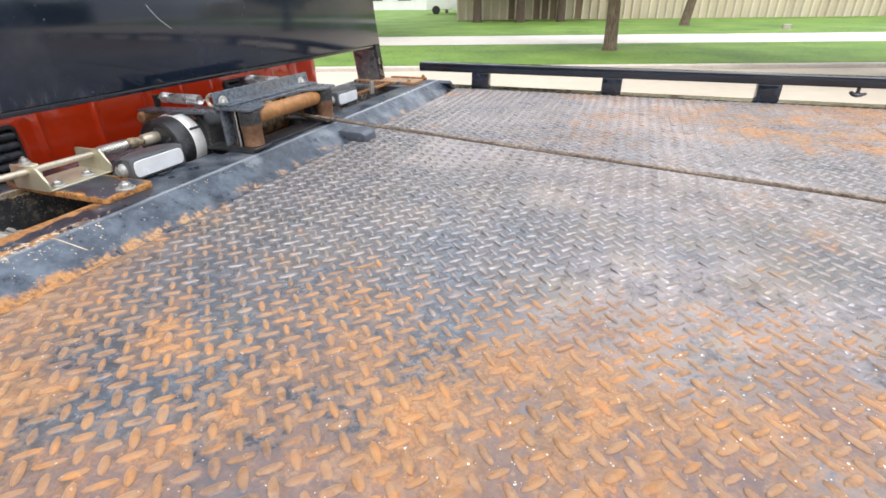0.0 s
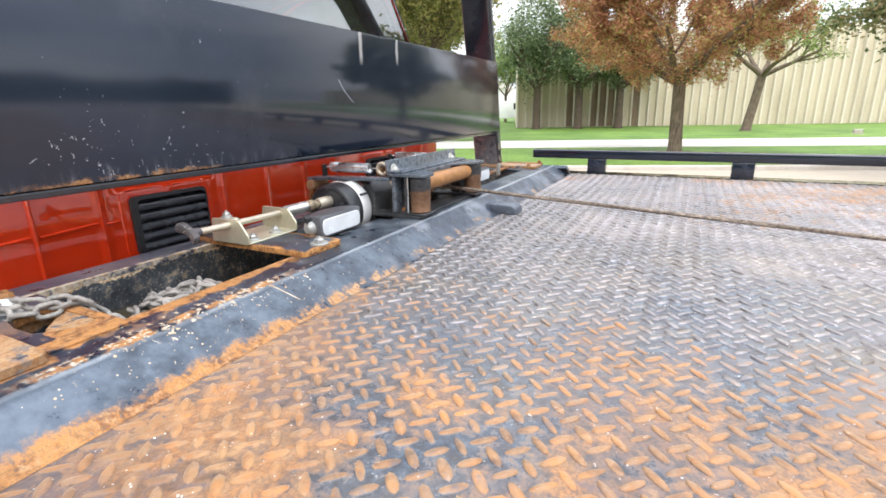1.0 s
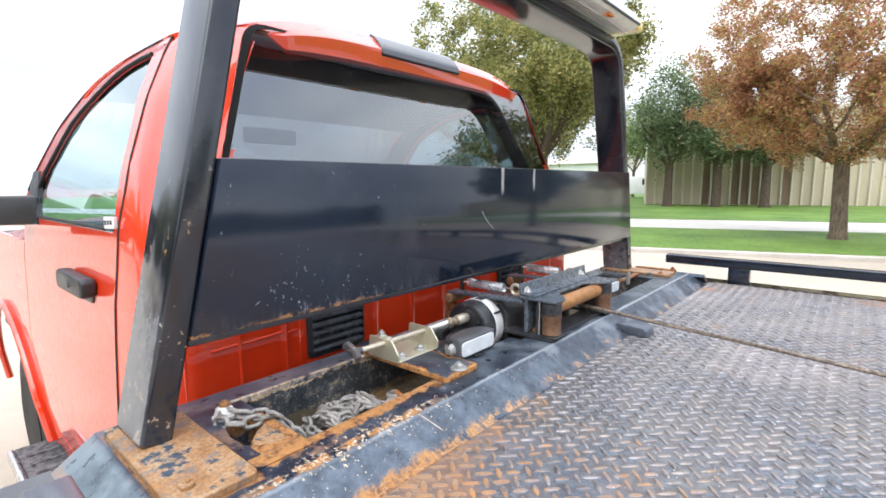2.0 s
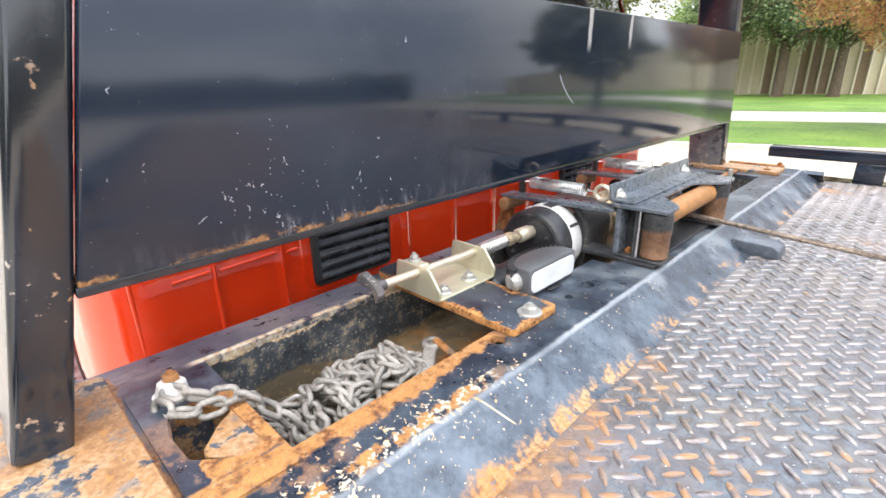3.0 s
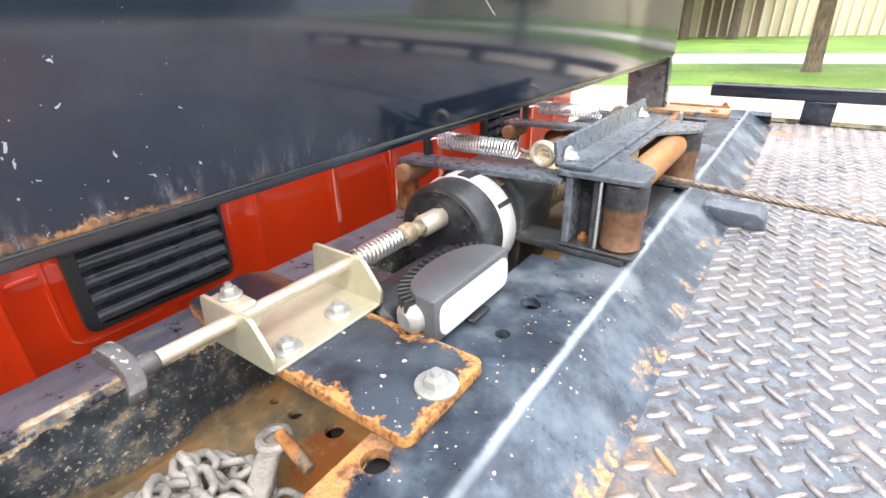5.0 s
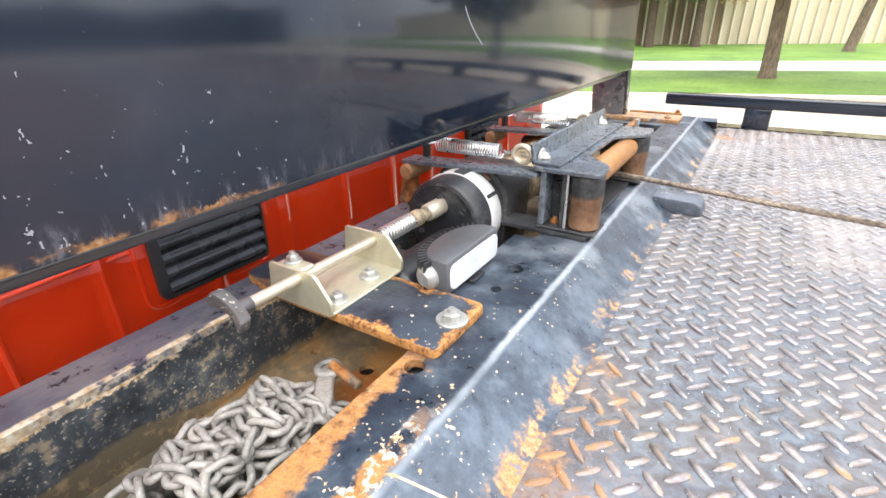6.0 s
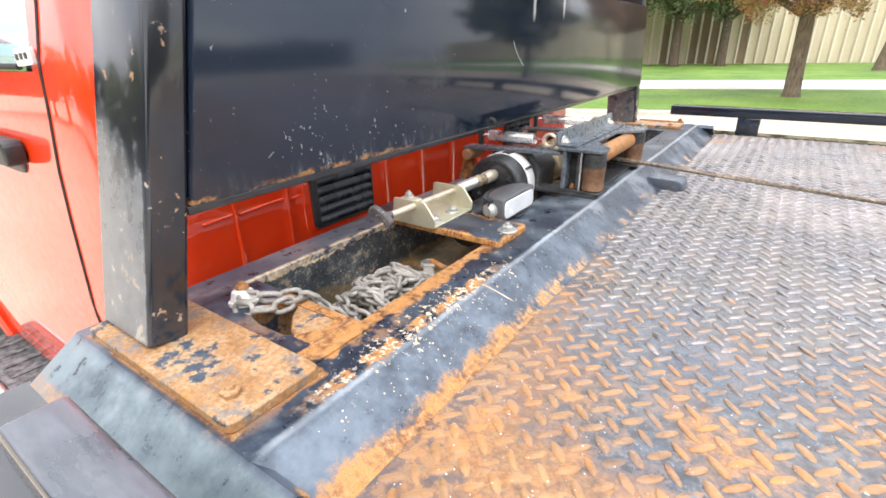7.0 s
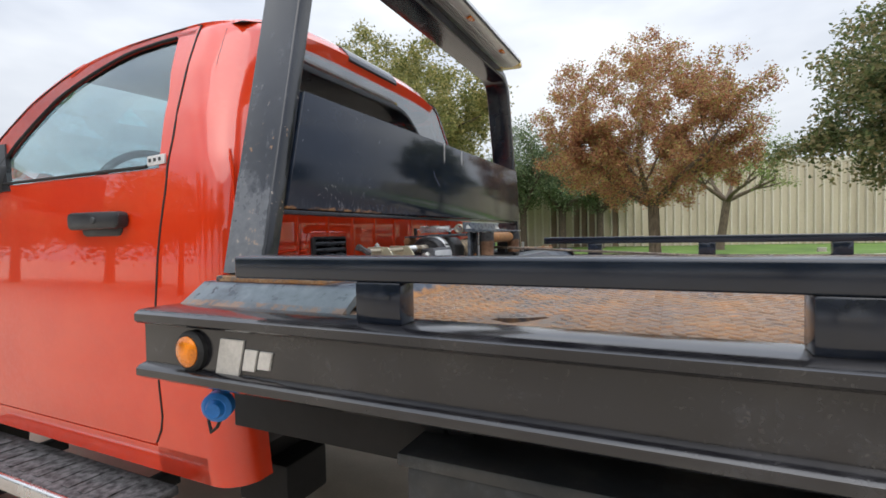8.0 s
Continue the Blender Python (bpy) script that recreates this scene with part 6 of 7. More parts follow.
def roof_shell():
    bm = bmesh.new()
    rows = []
    for i in range(24):
        x = -0.562 - i * 0.0373
        back = max(0.0, (x + 0.64) / 0.095) ** 2
        zc = 2.045 - 0.085 * back - 0.16 * max(0.0, (-1.0 - x) / 0.42) ** 2
        inset = 0.2 * (1 - math.sqrt(max(0.0, 1 - min(1.0, max(0.0, (x + 0.768) / 0.203)) ** 2)))
        edge = min(roof_z(max(x, -1.7)) + 0.002, zc - 0.012)
        row = []
        for k in range(33):
            t = -1 + 2 * k / 32
            w = half(edge) + 0.006 - inset
            row.append(bm.verts.new((x, CY + t * w, zc - (zc - edge) * abs(t) ** 4.5)))
        rows.append(row)
    for a, b in zip(rows, rows[1:]):
        for k in range(32):
            bm.faces.new((a[k], a[k + 1], b[k + 1], b[k]))
    # a flange turned down inside the body sides and the rear wall
    rim = [row[0] for row in rows[::-1]] + rows[0][1:-1] + [row[-1] for row in rows]
    low = [bm.verts.new((v.co.x - 0.012 * (v.co.x > -0.6), v.co.y + (0.014 if v.co.y < CY else -0.014), v.co.z - 0.03 - 0.03 * (v.co.x > -0.8))) for v in rim]
    for k in range(len(rim) - 1):
        bm.faces.new((rim[k], rim[k + 1], low[k + 1], low[k]))
    bmesh.ops.recalc_face_normals(bm, faces=bm.faces[:])
    bmesh.ops.solidify(bm, geom=bm.faces[:], thickness=0.004)
    return bm


part("roof", roof_shell(), M_RED, cab, "red roof")
lamp_x = [-0.557, -0.562, -0.572, -0.584, -0.596, -0.609, -0.622]
lamp_z = [1.974] + [2.045 - 0.085 * (max(0.0, x + 0.64) / 0.095) ** 2 + 0.005 for x in lamp_x[1:]]
part("brake_lamp", prism(list(zip(lamp_x, lamp_z)) + [(-0.622, 2.03), (-0.572, 1.966)], "y", 1.03, 1.41, 0.002, 1), M_SMOKED, cab, "smoked grey high brake lamp")

# rear window: glass in a black rubber border
limit0, limit1 = 0.775, 0.68
outer = rounded([(CY - 0.805, 1.49), (CY + 0.805, 1.49), (CY + 0.64, 1.974), (CY - 0.64, 1.974)], 0.05)


def tilt(bm):
    for v in bm.verts:
        v.co.x -= lean(v.co.z)
    return bm


part("rear_window", tilt(prism(outer, "x", CX - 0.006, CX - 0.001)), M_REARGLASS, cab, "dark tinted rear window").visible_shadow = False
ringbm = bmesh.new()
inner = rounded([(CY - 0.785, 1.505), (CY + 0.785, 1.505), (CY + 0.626, 1.964), (CY - 0.626, 1.964)], 0.045)
va = [[ringbm.verts.new((x, *p)) for p in loop] for x, loop in ((CX + 0.003, outer), (CX + 0.006, inner))]
for i in range(len(outer)):
    ringbm.faces.new((va[0][i], va[0][(i + 1) % len(outer)], va[1][(i + 1) % len(outer)], va[1][i]))
bmesh.ops.solidify(ringbm, geom=ringbm.faces[:], thickness=0.006)
part("window_rubber", tilt(ringbm), M_RUBBER, cab)


def cab_vent(y0, y1):
    v = part("air_vent", prism(rounded([(y0, 1.122), (y1, 1.122), (y1, 1.24), (y0, 1.24)], 0.012), "x", CX - 0.03, CX - 0.012), M_PLASTIC, cab, "black louvred cab vent")
    rim = bmesh.new()
    o, i = rounded([(y0 - 0.004, 1.117), (y1 + 0.003, 1.117), (y1 + 0.003, 1.248), (y0 - 0.004, 1.248)], 0.014), rounded([(y0 + 0.009, 1.124), (y1 - 0.003, 1.124), (y1 - 0.003, 1.24), (y0 + 0.009, 1.24)], 0.01)
    vs = [[rim.verts.new((x, *p)) for p in loop] for x, loop in ((CX + 0.002, o), (CX + 0.014, o), (CX + 0.016, i), (CX - 0.012, i))]
    for a, b in zip(vs, vs[1:]):
        for k in range(len(o)):
            rim.faces.new((a[k], a[(k + 1) % len(o)], b[(k + 1) % len(o)], b[k]))
    part("vent_rim", rim, M_PLASTIC, v)
    pressed = rounded([(y0 - 0.02, 1.106), (y1 + 0.016, 1.106), (y1 + 0.016, 1.262), (y0 - 0.02, 1.262)], 0.022, 5)
    part("pressed_edge", sweep([(CX + 0.0015, *p) for p in pressed], 0.0042, 8, True), M_RED, cab)
    for k in range(5):
        z = 1.125 + 0.0222 * k
        slat = prism([(CX - 0.012, z + 0.017), (CX + 0.01, z), (CX + 0.016, z + 0.003), (CX + 0.017, z + 0.009), (CX + 0.013, z + 0.016), (CX - 0.006, z + 0.024)], "y", y0 + 0.009, y1 - 0.003, 0.001, 1)
        part("slat", slat, M_SLAT, v)


cab_vent(0.655, 0.834)
cab_vent(1.528, 1.707)


# doors, one each side
def door(side, label):
    d = part("door", side_sheet(lambda z: -1.86, lambda z: seam(z) - 0.004, levels(0.62, 1.46, 18), side, 0.0, 10), M_RED, cab, label)
    win_rear = lambda z: float(np.interp(z, [1.45, 1.69, 1.92], [-0.735, -0.764, -0.842]))  # noqa: E731
    part("door_pillar", side_sheet(win_rear, lambda z: seam(z) - 0.004, levels(1.46, 1.948, 14), side, 0.0, 3), M_RED, d)
    header = bmesh.new()
    rows = []
    for i in range(40):
        x = -0.76 - i * 0.0275
        zt, za = roof_z(x), max(1.462, window_z(max(x, -1.75)))
        rows.append([header.verts.new(side_point(x, zz, side)) for zz in (za, (za + zt) / 2, zt)])
    for a, b in zip(rows, rows[1:]):
        for k in range(2):
            header.faces.new((a[k], a[k + 1], b[k + 1], b[k]))
    bmesh.ops.solidify(header, geom=header.faces[:], thickness=-0.02 * side)
    part("door_header", header, M_RED, d)
    lining = bmesh.new()
    rows = []
    for i in range(40):
        x = -0.76 - i * 0.0275
        zt, za = roof_z(x) + 0.02, max(1.462, window_z(max(x, -1.75))) + 0.01
        rows.append([lining.verts.new(side_point(x, zz, side, -0.024)) for zz in (za, (za + zt) / 2, zt)])
    for a, b in zip(rows, rows[1:]):
        for k in range(2):
            lining.faces.new((a[k], a[k + 1], b[k + 1], b[k]))
    bmesh.ops.solidify(lining, geom=lining.faces[:], thickness=-0.006 * side)
    part("header_lining", lining, M_LINER, d)
    part("pillar_lining", side_sheet(lambda z: win_rear(z) + 0.004, lambda z: seam(z) + 0.1, levels(1.44, 1.96, 12), side, -0.024, 3, 0.006), M_LINER, d)
    glassbm = bmesh.new()
    rows = []
    for i in range(41):
        x = -0.73 - i * 0.0255
        zt = max(1.462, window_z(x) + 0.006)
        rows.append([glassbm.verts.new(side_point(x, 1.455 + (zt - 1.455) * k / 6, side, -0.012)) for k in range(7)])
    for a, b in zip(rows, rows[1:]):
        for k in range(6):
            glassbm.faces.new((a[k], a[k + 1], b[k + 1], b[k]))
    bmesh.ops.remove_doubles(glassbm, verts=glassbm.verts, dist=1e-4)
    bmesh.ops.solidify(glassbm, geom=glassbm.faces[:], thickness=0.004 * side)
    part("window_pane", glassbm, M_GLASS, d, "tinted side window").visible_shadow = False
    belt = sweep([side_point(-0.79 - 0.0488 * i, 1.468, side, 0.002) for i in range(20)] + [side_point(x, window_z(x), side, 0.001) for x in levels(-1.73, -0.85, 36)], 0.0055, 8)
    part("belt_rubber", belt, M_RUBBER, d)
    hy = CY + side * (half(1.31) + 0.02)
    hb_ = bmesh.new()
    prism(rounded([(-1.13, 1.283), (-0.862, 1.285), (-0.858, 1.337), (-1.13, 1.34)], 0.022), "y", hy - 0.018, hy + 0.018, 0.008, 2, hb_)
    pull = part("door_handle", hb_, M_PLASTIC, d, "black pull handle")
    lock_y = hy + 0.018 * side
    part("lock_cylinder", lathe([(0, 0.011), (0.6, 0.011), (1, 0.009)], (-0.985, lock_y - 0.002 * side, 1.312), (-0.985, lock_y + 0.003 * side, 1.312), 18), M_LAMP, pull, "dark lock cylinder")
    cup = rounded([(-1.1, 1.262), (-0.9, 1.262), (-0.89, 1.3), (-1.11, 1.3)], 0.02)
    cup_y = CY + side * (half(1.29) + 0.0005)
    part("handle_cup", prism(cup, "y", cup_y - 0.004, cup_y + 0.004, 0.0035, 2), M_PLASTIC, d, "dark recess under the handle")
    gap = sweep([side_point(seam(z), z, side, 0.0002) for z in levels(0.63, 1.945, 30)] + [side_point(x, roof_z(x), side, 0.0005) for x in levels(-0.77, -1.86, 20)], 0.0032, 6)
    part("door_gap", gap, M_RUBBER, d)
    by = CY + side * (half(1.483) + 0.006)
    badge = part("door_badge", prism(rounded([(-0.782, 1.468), (-0.704, 1.472), (-0.702, 1.5), (-0.78, 1.497)], 0.004), "y", by - 0.004, by + 0.004, 0.0012, 1), M_BAND, d, "small bright badge with dark bars")
    for k in range(3):
        x = -0.772 + 0.022 * k
        yb = by + side * 0.0045
        part("badge_bar", box(x, x + 0.01, yb - 0.0012, yb + 0.0012, 1.479 + 0.001 * k, 1.489 + 0.001 * k), M_INK, badge)
    return d


door(-1, "red driver's door with black handle")
door(1, "red passenger door with black handle")

# lower body, front body
for side in (-1, 1):
    part("rocker", side_sheet(lambda z: -1.86, lambda z: -0.575, levels(0.53, 0.615, 4), side, 0.0, 8), M_RED, cab)
    part("front_fender", side_sheet(lambda z: -2.6 if z > 1.0 else -2.02 - max(0.0, z - 0.5) * 0.9, lambda z: -1.868, levels(0.5, 1.0, 8), side, 0.0, 3), M_RED, cab)
    part("front_fender", side_sheet(lambda z: -3.4, lambda z: -1.868, levels(1.0, 1.36, 6), side, 0.0, 8), M_RED, cab)
    lip = sweep([side_point(-2.45 + 0.53 * math.cos(a), 0.5 + 0.52 * math.sin(a), side, 0.01) for a in levels(0.0, math.pi, 18)], 0.016, 8)
    part("arch_lip", lip, M_RED, cab)
hood = bmesh.new()
rows = []
for i in range(13):
    x = -1.98 - i * 0.13
    rows.append([hood.verts.new((x, CY + t * 0.93, 1.44 - 0.08 * abs(t) ** 3 - 0.012 * i * (i / 12))) for t in levels(-1, 1, 12)])
for a, b in zip(rows, rows[1:]):
    for k in range(12):
        hood.faces.new((a[k], a[k + 1], b[k + 1], b[k]))
bmesh.ops.solidify(hood, geom=hood.faces[:], thickness=0.012)
part("hood", hood, M_RED, cab)
part("grille", box(-3.5, -3.4, CY - 0.85, CY + 0.85, 0.7, 1.3, 0.02), M_PLASTIC, cab)
ws = bmesh.new()
rows = []
for i in range(9):
    x = -1.4 - 0.62 * i / 8
    z = roof_z(max(x, -1.9)) + 0.004
    rows.append([ws.verts.new((x - 0.05 * (1 - abs(u) ** 2), CY + u * (half(z) - 0.03), z + 0.045 * (1 - u * u) * (1 - i / 8))) for u in levels(-1, 1, 10)])
for a, b in zip(rows, rows[1:]):
    for k in range(10):
        ws.faces.new((a[k], a[k + 1], b[k + 1], b[k]))
bmesh.ops.solidify(ws, geom=ws.faces[:], thickness=0.005)
part("windshield", ws, M_GLASS, cab, "windshield").visible_shadow = False
for side in (-1, 1):
    post = sweep([side_point(x, roof_z(x) + 0.006, side, -0.015) for x in levels(-1.38, -1.92, 24)], 0.015, 8)
    part("windshield_pillar", post, M_RED, cab)
lining = bmesh.new()
rows = []
for i in range(14):
    x = -0.6 - i * 0.062
    zc = 2.018 - 0.16 * max(0.0, (-1.0 - x) / 0.42) ** 2
    zs_ = min(zc, roof_z(x)) - 0.01
    rows.append([lining.verts.new((x, CY + t * (half(zs_) - 0.03), zc - (zc - zs_) * abs(t) ** 4)) for t in levels(-1, 1, 12)])
for a, b in zip(rows, rows[1:]):
    for k in range(12):
        lining.faces.new((a[k], a[k + 1], b[k + 1], b[k]))
bmesh.ops.solidify(lining, geom=lining.faces[:], thickness=0.008)
part("headliner", lining, M_LINER, cab, "black headliner")
part("rear_trim", box(-0.56, -0.5, CY - 0.8, CY + 0.8, 0.6, 1.485, 0.02), M_SEAT, cab)
for side in (-1, 1):
    part("pillar_trim", side_sheet(lambda z: seam(z) - 0.02, lambda z: seam(z) + 0.08, levels(0.7, 1.9, 10), side, -0.04, 3), M_SEAT, cab)
    part("door_trim", side_sheet(lambda z: -1.85, lambda z: seam(z) - 0.02, levels(0.65, 1.44, 8), side, -0.04, 4), M_SEAT, cab)
part("cab_floor", box(-1.95, -0.6, CY - 0.85, CY + 0.85, 0.5, 0.56), M_UNDER, cab)
part("dashboard", prism(rounded([(-1.98, 1.0), (-1.6, 1.05), (-1.55, 1.35), (-1.7, 1.42), (-2.0, 1.42)], 0.05), "y", CY - 0.88, CY + 0.88), M_PLASTIC, cab, "dark dashboard")
for y in (0.72, 1.82):
    seat = part("seat", box(-1.3, -0.78, y - 0.25, y + 0.25, 0.56, 0.92, 0.05, 3), M_SEAT, cab, "dark cloth seat")
    part("seat_back", moved(box(-0.08, 0.08, y - 0.25, y + 0.25, 0.0, 0.55, 0.05, 3), Matrix.Translation((-0.76, 0, 0.88)) @ Matrix.Rotation(radians(12), 4, "Y")), M_SEAT, seat)
    part("headrest", box(-0.7, -0.6, y - 0.13, y + 0.13, 1.45, 1.62, 0.04, 3), M_SEAT, seat)
wheel_pts = [(-1.46 + 0.09 * math.sin(a), 0.72 + 0.19 * math.cos(a), 1.45 + 0.165 * math.sin(a)) for a in levels(0, math.tau, 32)[:-1]]
part("steering_wheel", sweep(wheel_pts, 0.016, 10, True), M_PLASTIC, cab, "black steering wheel")
mirror = part("side_mirror", prism(rounded([(-1.9, 1.4), (-1.78, 1.41), (-1.77, 1.62), (-1.88, 1.64)], 0.03), "y", -0.12, 0.16, 0.012), M_PLASTIC, cab, "black door mirror")
part("mirror_arm", prism(rounded([(-1.84, 0.1), (-1.73, 0.1), (-1.62, 0.335), (-1.78, 0.335)], 0.02), "z", 1.437, 1.54, 0.012), M_PLASTIC, mirror)
part("mirror_sail", side_sheet(lambda z: -1.8, lambda z: -1.58 - (z - 1.44) * 0.6, levels(1.44, 1.63, 5), -1, 0.006, 3), M_PLASTIC, cab)
inside = part("interior_mirror", box(-1.42, -1.39, 0.99, 1.24, 1.75, 1.82, 0.012), M_PLASTIC, cab)

# running board
step = thing("running_board", "black ribbed running board with bright edge under the door", "running board")
part("tread", box(-2.08, -0.82, 0.216, 0.40, 0.415, 0.445, 0.006), M_GRIT, step, "gritty dark grey tread top")
part("bright_edge", box(-2.08, -0.80, 0.19, 0.2155, 0.395, 0.449, 0.01, 3), M_CHROME, step, "bright metal edge")
for k in range(12):
    part("tread_rib", box(-1.99 + 0.09 * k, -1.95 + 0.09 * k, 0.24, 0.36, 0.4455, 0.449, 0.001, 1), M_GRIT, step)
for x in (-1.7, -1.0):
    part("step_bracket", box(x, x + 0.05, 0.2, 0.5, 0.38, 0.43, 0.004), M_UNDER, step)

# chassis and wheels
chassis = thing("truck_chassis", "black truck chassis rails under the flatbed", "chassis")
for y in (0.85, 1.63):
    part("chassis_rail", box(-3.3, X_END - 0.6, y, y + 0.07, 0.66, 0.86, 0.004), M_UNDER, chassis)
    part("sub_rail", box(-0.3, X_END - 0.1, y - 0.01, y + 0.08, 0.865, 0.99, 0.004), M_UNDER, chassis)
part("tool_box", box(0.152, 1.35, 0.2, 0.7, 0.42, 0.79, 0.012, 2), M_TOOLBOX, chassis, "dark grey steel tool box")
part("tool_box_lid", box(0.14, 1.36, 0.185, 0.71, 0.7905, 0.818, 0.006), M_TOOLBOX, chassis)
part("tool_box_hanger", box(0.2, 0.26, 0.3, 0.7, 0.8185, 0.955, 0.004), M_UNDER, chassis)
# Black bars added to stand in for the deep shade under the deck.
for xa, xb in ((-0.44, 0.19), (1.42, X_END - 0.1)):
    part("outer_sub_rail", box(xa, xb, 0.3, 0.37, 0.74, 0.955, 0.004), M_UNDER, chassis)
part("front_axle", rod((-2.45, 0.35, 0.42), (-2.45, 2.19, 0.42), 0.05), M_UNDER, chassis)
part("rear_axle", rod((2.6, 0.35, 0.42), (2.6, 2.19, 0.42), 0.06), M_UNDER, chassis)
part("cab_mount", box(-0.72, -0.5, 0.55, 0.75, 0.35, 0.5, 0.01), M_UNDER, chassis)


def wheel(x, y, side):
    w = part("wheel", lathe([(0, 0.24), (0.05, 0.36), (0.15, 0.405), (0.85, 0.405), (0.95, 0.36), (1, 0.24)], (x, y, 0.405), (x, y + 0.24 * side, 0.405), 40), M_RUBBER, chassis, "black tyre")
    part("rim", lathe([(0, 0.23), (0.6, 0.22), (0.7, 0.12), (1, 0.1)], (x, y - 0.005 * side, 0.405), (x, y + 0.1 * side, 0.405), 28), M_UNDER, w)


for x in (-2.45, 2.6):
    wheel(x, 0.33, 1)
    wheel(x, 2.21, -1)

# side fittings of the bed
mk = thing("marker_lamp", "round amber marker lamp in a black rubber ring", "marker lamp")
part("lamp_ring", lathe([(0, 0.04), (0.6, 0.04), (1, 0.034)], (-0.222, 0.022, 1.028), (-0.222, 0.006, 1.028), 32), M_RUBBER, mk)
part("lamp_lens", lathe([(0, 0.031), (0.5, 0.03), (0.85, 0.022), (1, 0.006)], (-0.222, 0.012, 1.028), (-0.222, -0.004, 1.028), 32), M_AMBER, mk, "amber lens")
lg = thing("maker_badge", "pale cut-out maker's badge on the black side beam", "badge")
for x0, x1, z0, z1 in ((-0.15, -0.089, 0.99, 1.058), (-0.083, -0.052, 1.002, 1.042), (-0.046, -0.016, 1.008, 1.041)):
    lean_x = 0.12 * (z1 - z0)
    part("badge_shape", prism([(x0 - lean_x, z0), (x1 - lean_x, z0), (x1 + lean_x, z1), (x0 + lean_x, z1)], "y", 0.0175, 0.0226, 0.0008, 1), M_BADGE, lg)
cap = thing("hose_cap", "bright blue round plastic hose cap under the bed", "cap")
part("cap_disc", lathe([(0, 0.03), (0.15, 0.034), (0.8, 0.034), (1, 0.025)], (-0.305, 0.15, 0.87), (-0.29, 0.12, 0.867), 26), M_BLUE, cap)
part("cap_face", lathe([(0, 0.022), (1, 0.016)], (-0.29, 0.12, 0.867), (-0.285, 0.11, 0.866), 20), M_BLUE, cap)
part("cap_cord", sweep([(-0.295, 0.14, 0.84), (-0.31, 0.14, 0.815), (-0.33, 0.14, 0.8), (-0.35, 0.15, 0.82), (-0.35, 0.17, 0.9), (-0.35, 0.2, 0.975)], 0.004, 6), M_RUBBER, cap)


# ---- building across the street ----
BLD = Matrix.Translation((-10.4, 33.2, 0.12)) @ Matrix.Rotation(SA, 4, "Z")
bld = thing("warehouse", "long cream precast concrete building with upright fins", "building")
H_B = 5.6
part("wall", moved(box(0, 70, 0.25, 18, 0, H_B), BLD), M_WALL, bld, "cream concrete wall")
part("parapet", moved(box(-0.05, 70.05, 0.2, 18.05, H_B, H_B + 0.3, 0.02), BLD), M_FIN, bld)
for k in range(120):
    x = 0.0 + 0.54 * k
    part("fin", moved(prism([(x, 0.25), (x + 0.03, 0.08), (x + 0.11, 0.08), (x + 0.14, 0.25)], "z", 0, H_B), BLD), M_FIN, bld)
# Thin brown boxes set on the wall between some of the fins.
for k in (6, 7, 9, 10, 11, 14):
    part("recess_panel", moved(box(0.15 + 0.54 * k, 0.53 + 0.54 * k, 0.2, 0.245, 0.05, H_B - 0.6), BLD), M_BROWN, bld, "brown panel between two fins")
shed = thing("white_shed", "low white building far down the road", "building")
part("wall", box(-46, -24, 62, 72, 0, 4.2), M_SHED, shed)
part("roof", prism([(61.5, 4.2), (72.5, 4.2), (67, 5.4)], "x", -46.4, -23.6), M_WALK, shed)
for k in range(5):
    part("window", box(-44 + 4 * k, -42.2 + 4 * k, 61.94, 61.99, 1.2, 2.6), M_DARKGLASS, shed)


def parked_van(x, y, rot):
    v = thing("parked_van", "small white van parked far down the road", "van")
    m = Matrix.Translation((x, y, 0.12)) @ Matrix.Rotation(rot, 4, "Z")
    part("body", moved(prism(rounded([(-2.4, 0.4), (2.4, 0.4), (2.4, 1.0), (1.7, 1.15), (1.1, 2.0), (-2.4, 2.05)], 0.12), "y", -0.95, 0.95, 0.04), m), M_VAN, v)
    part("side_window", moved(box(0.2, 1.1, -0.965, -0.951, 1.25, 1.8), m), M_DARKGLASS, v)
    for wx in (-1.5, 1.5):
        part("wheel", moved(rod((wx, -0.97, 0.36), (wx, -0.7, 0.36), 0.36, 24), m), M_RUBBER, v)


parked_van(-15.5, 47, SA)


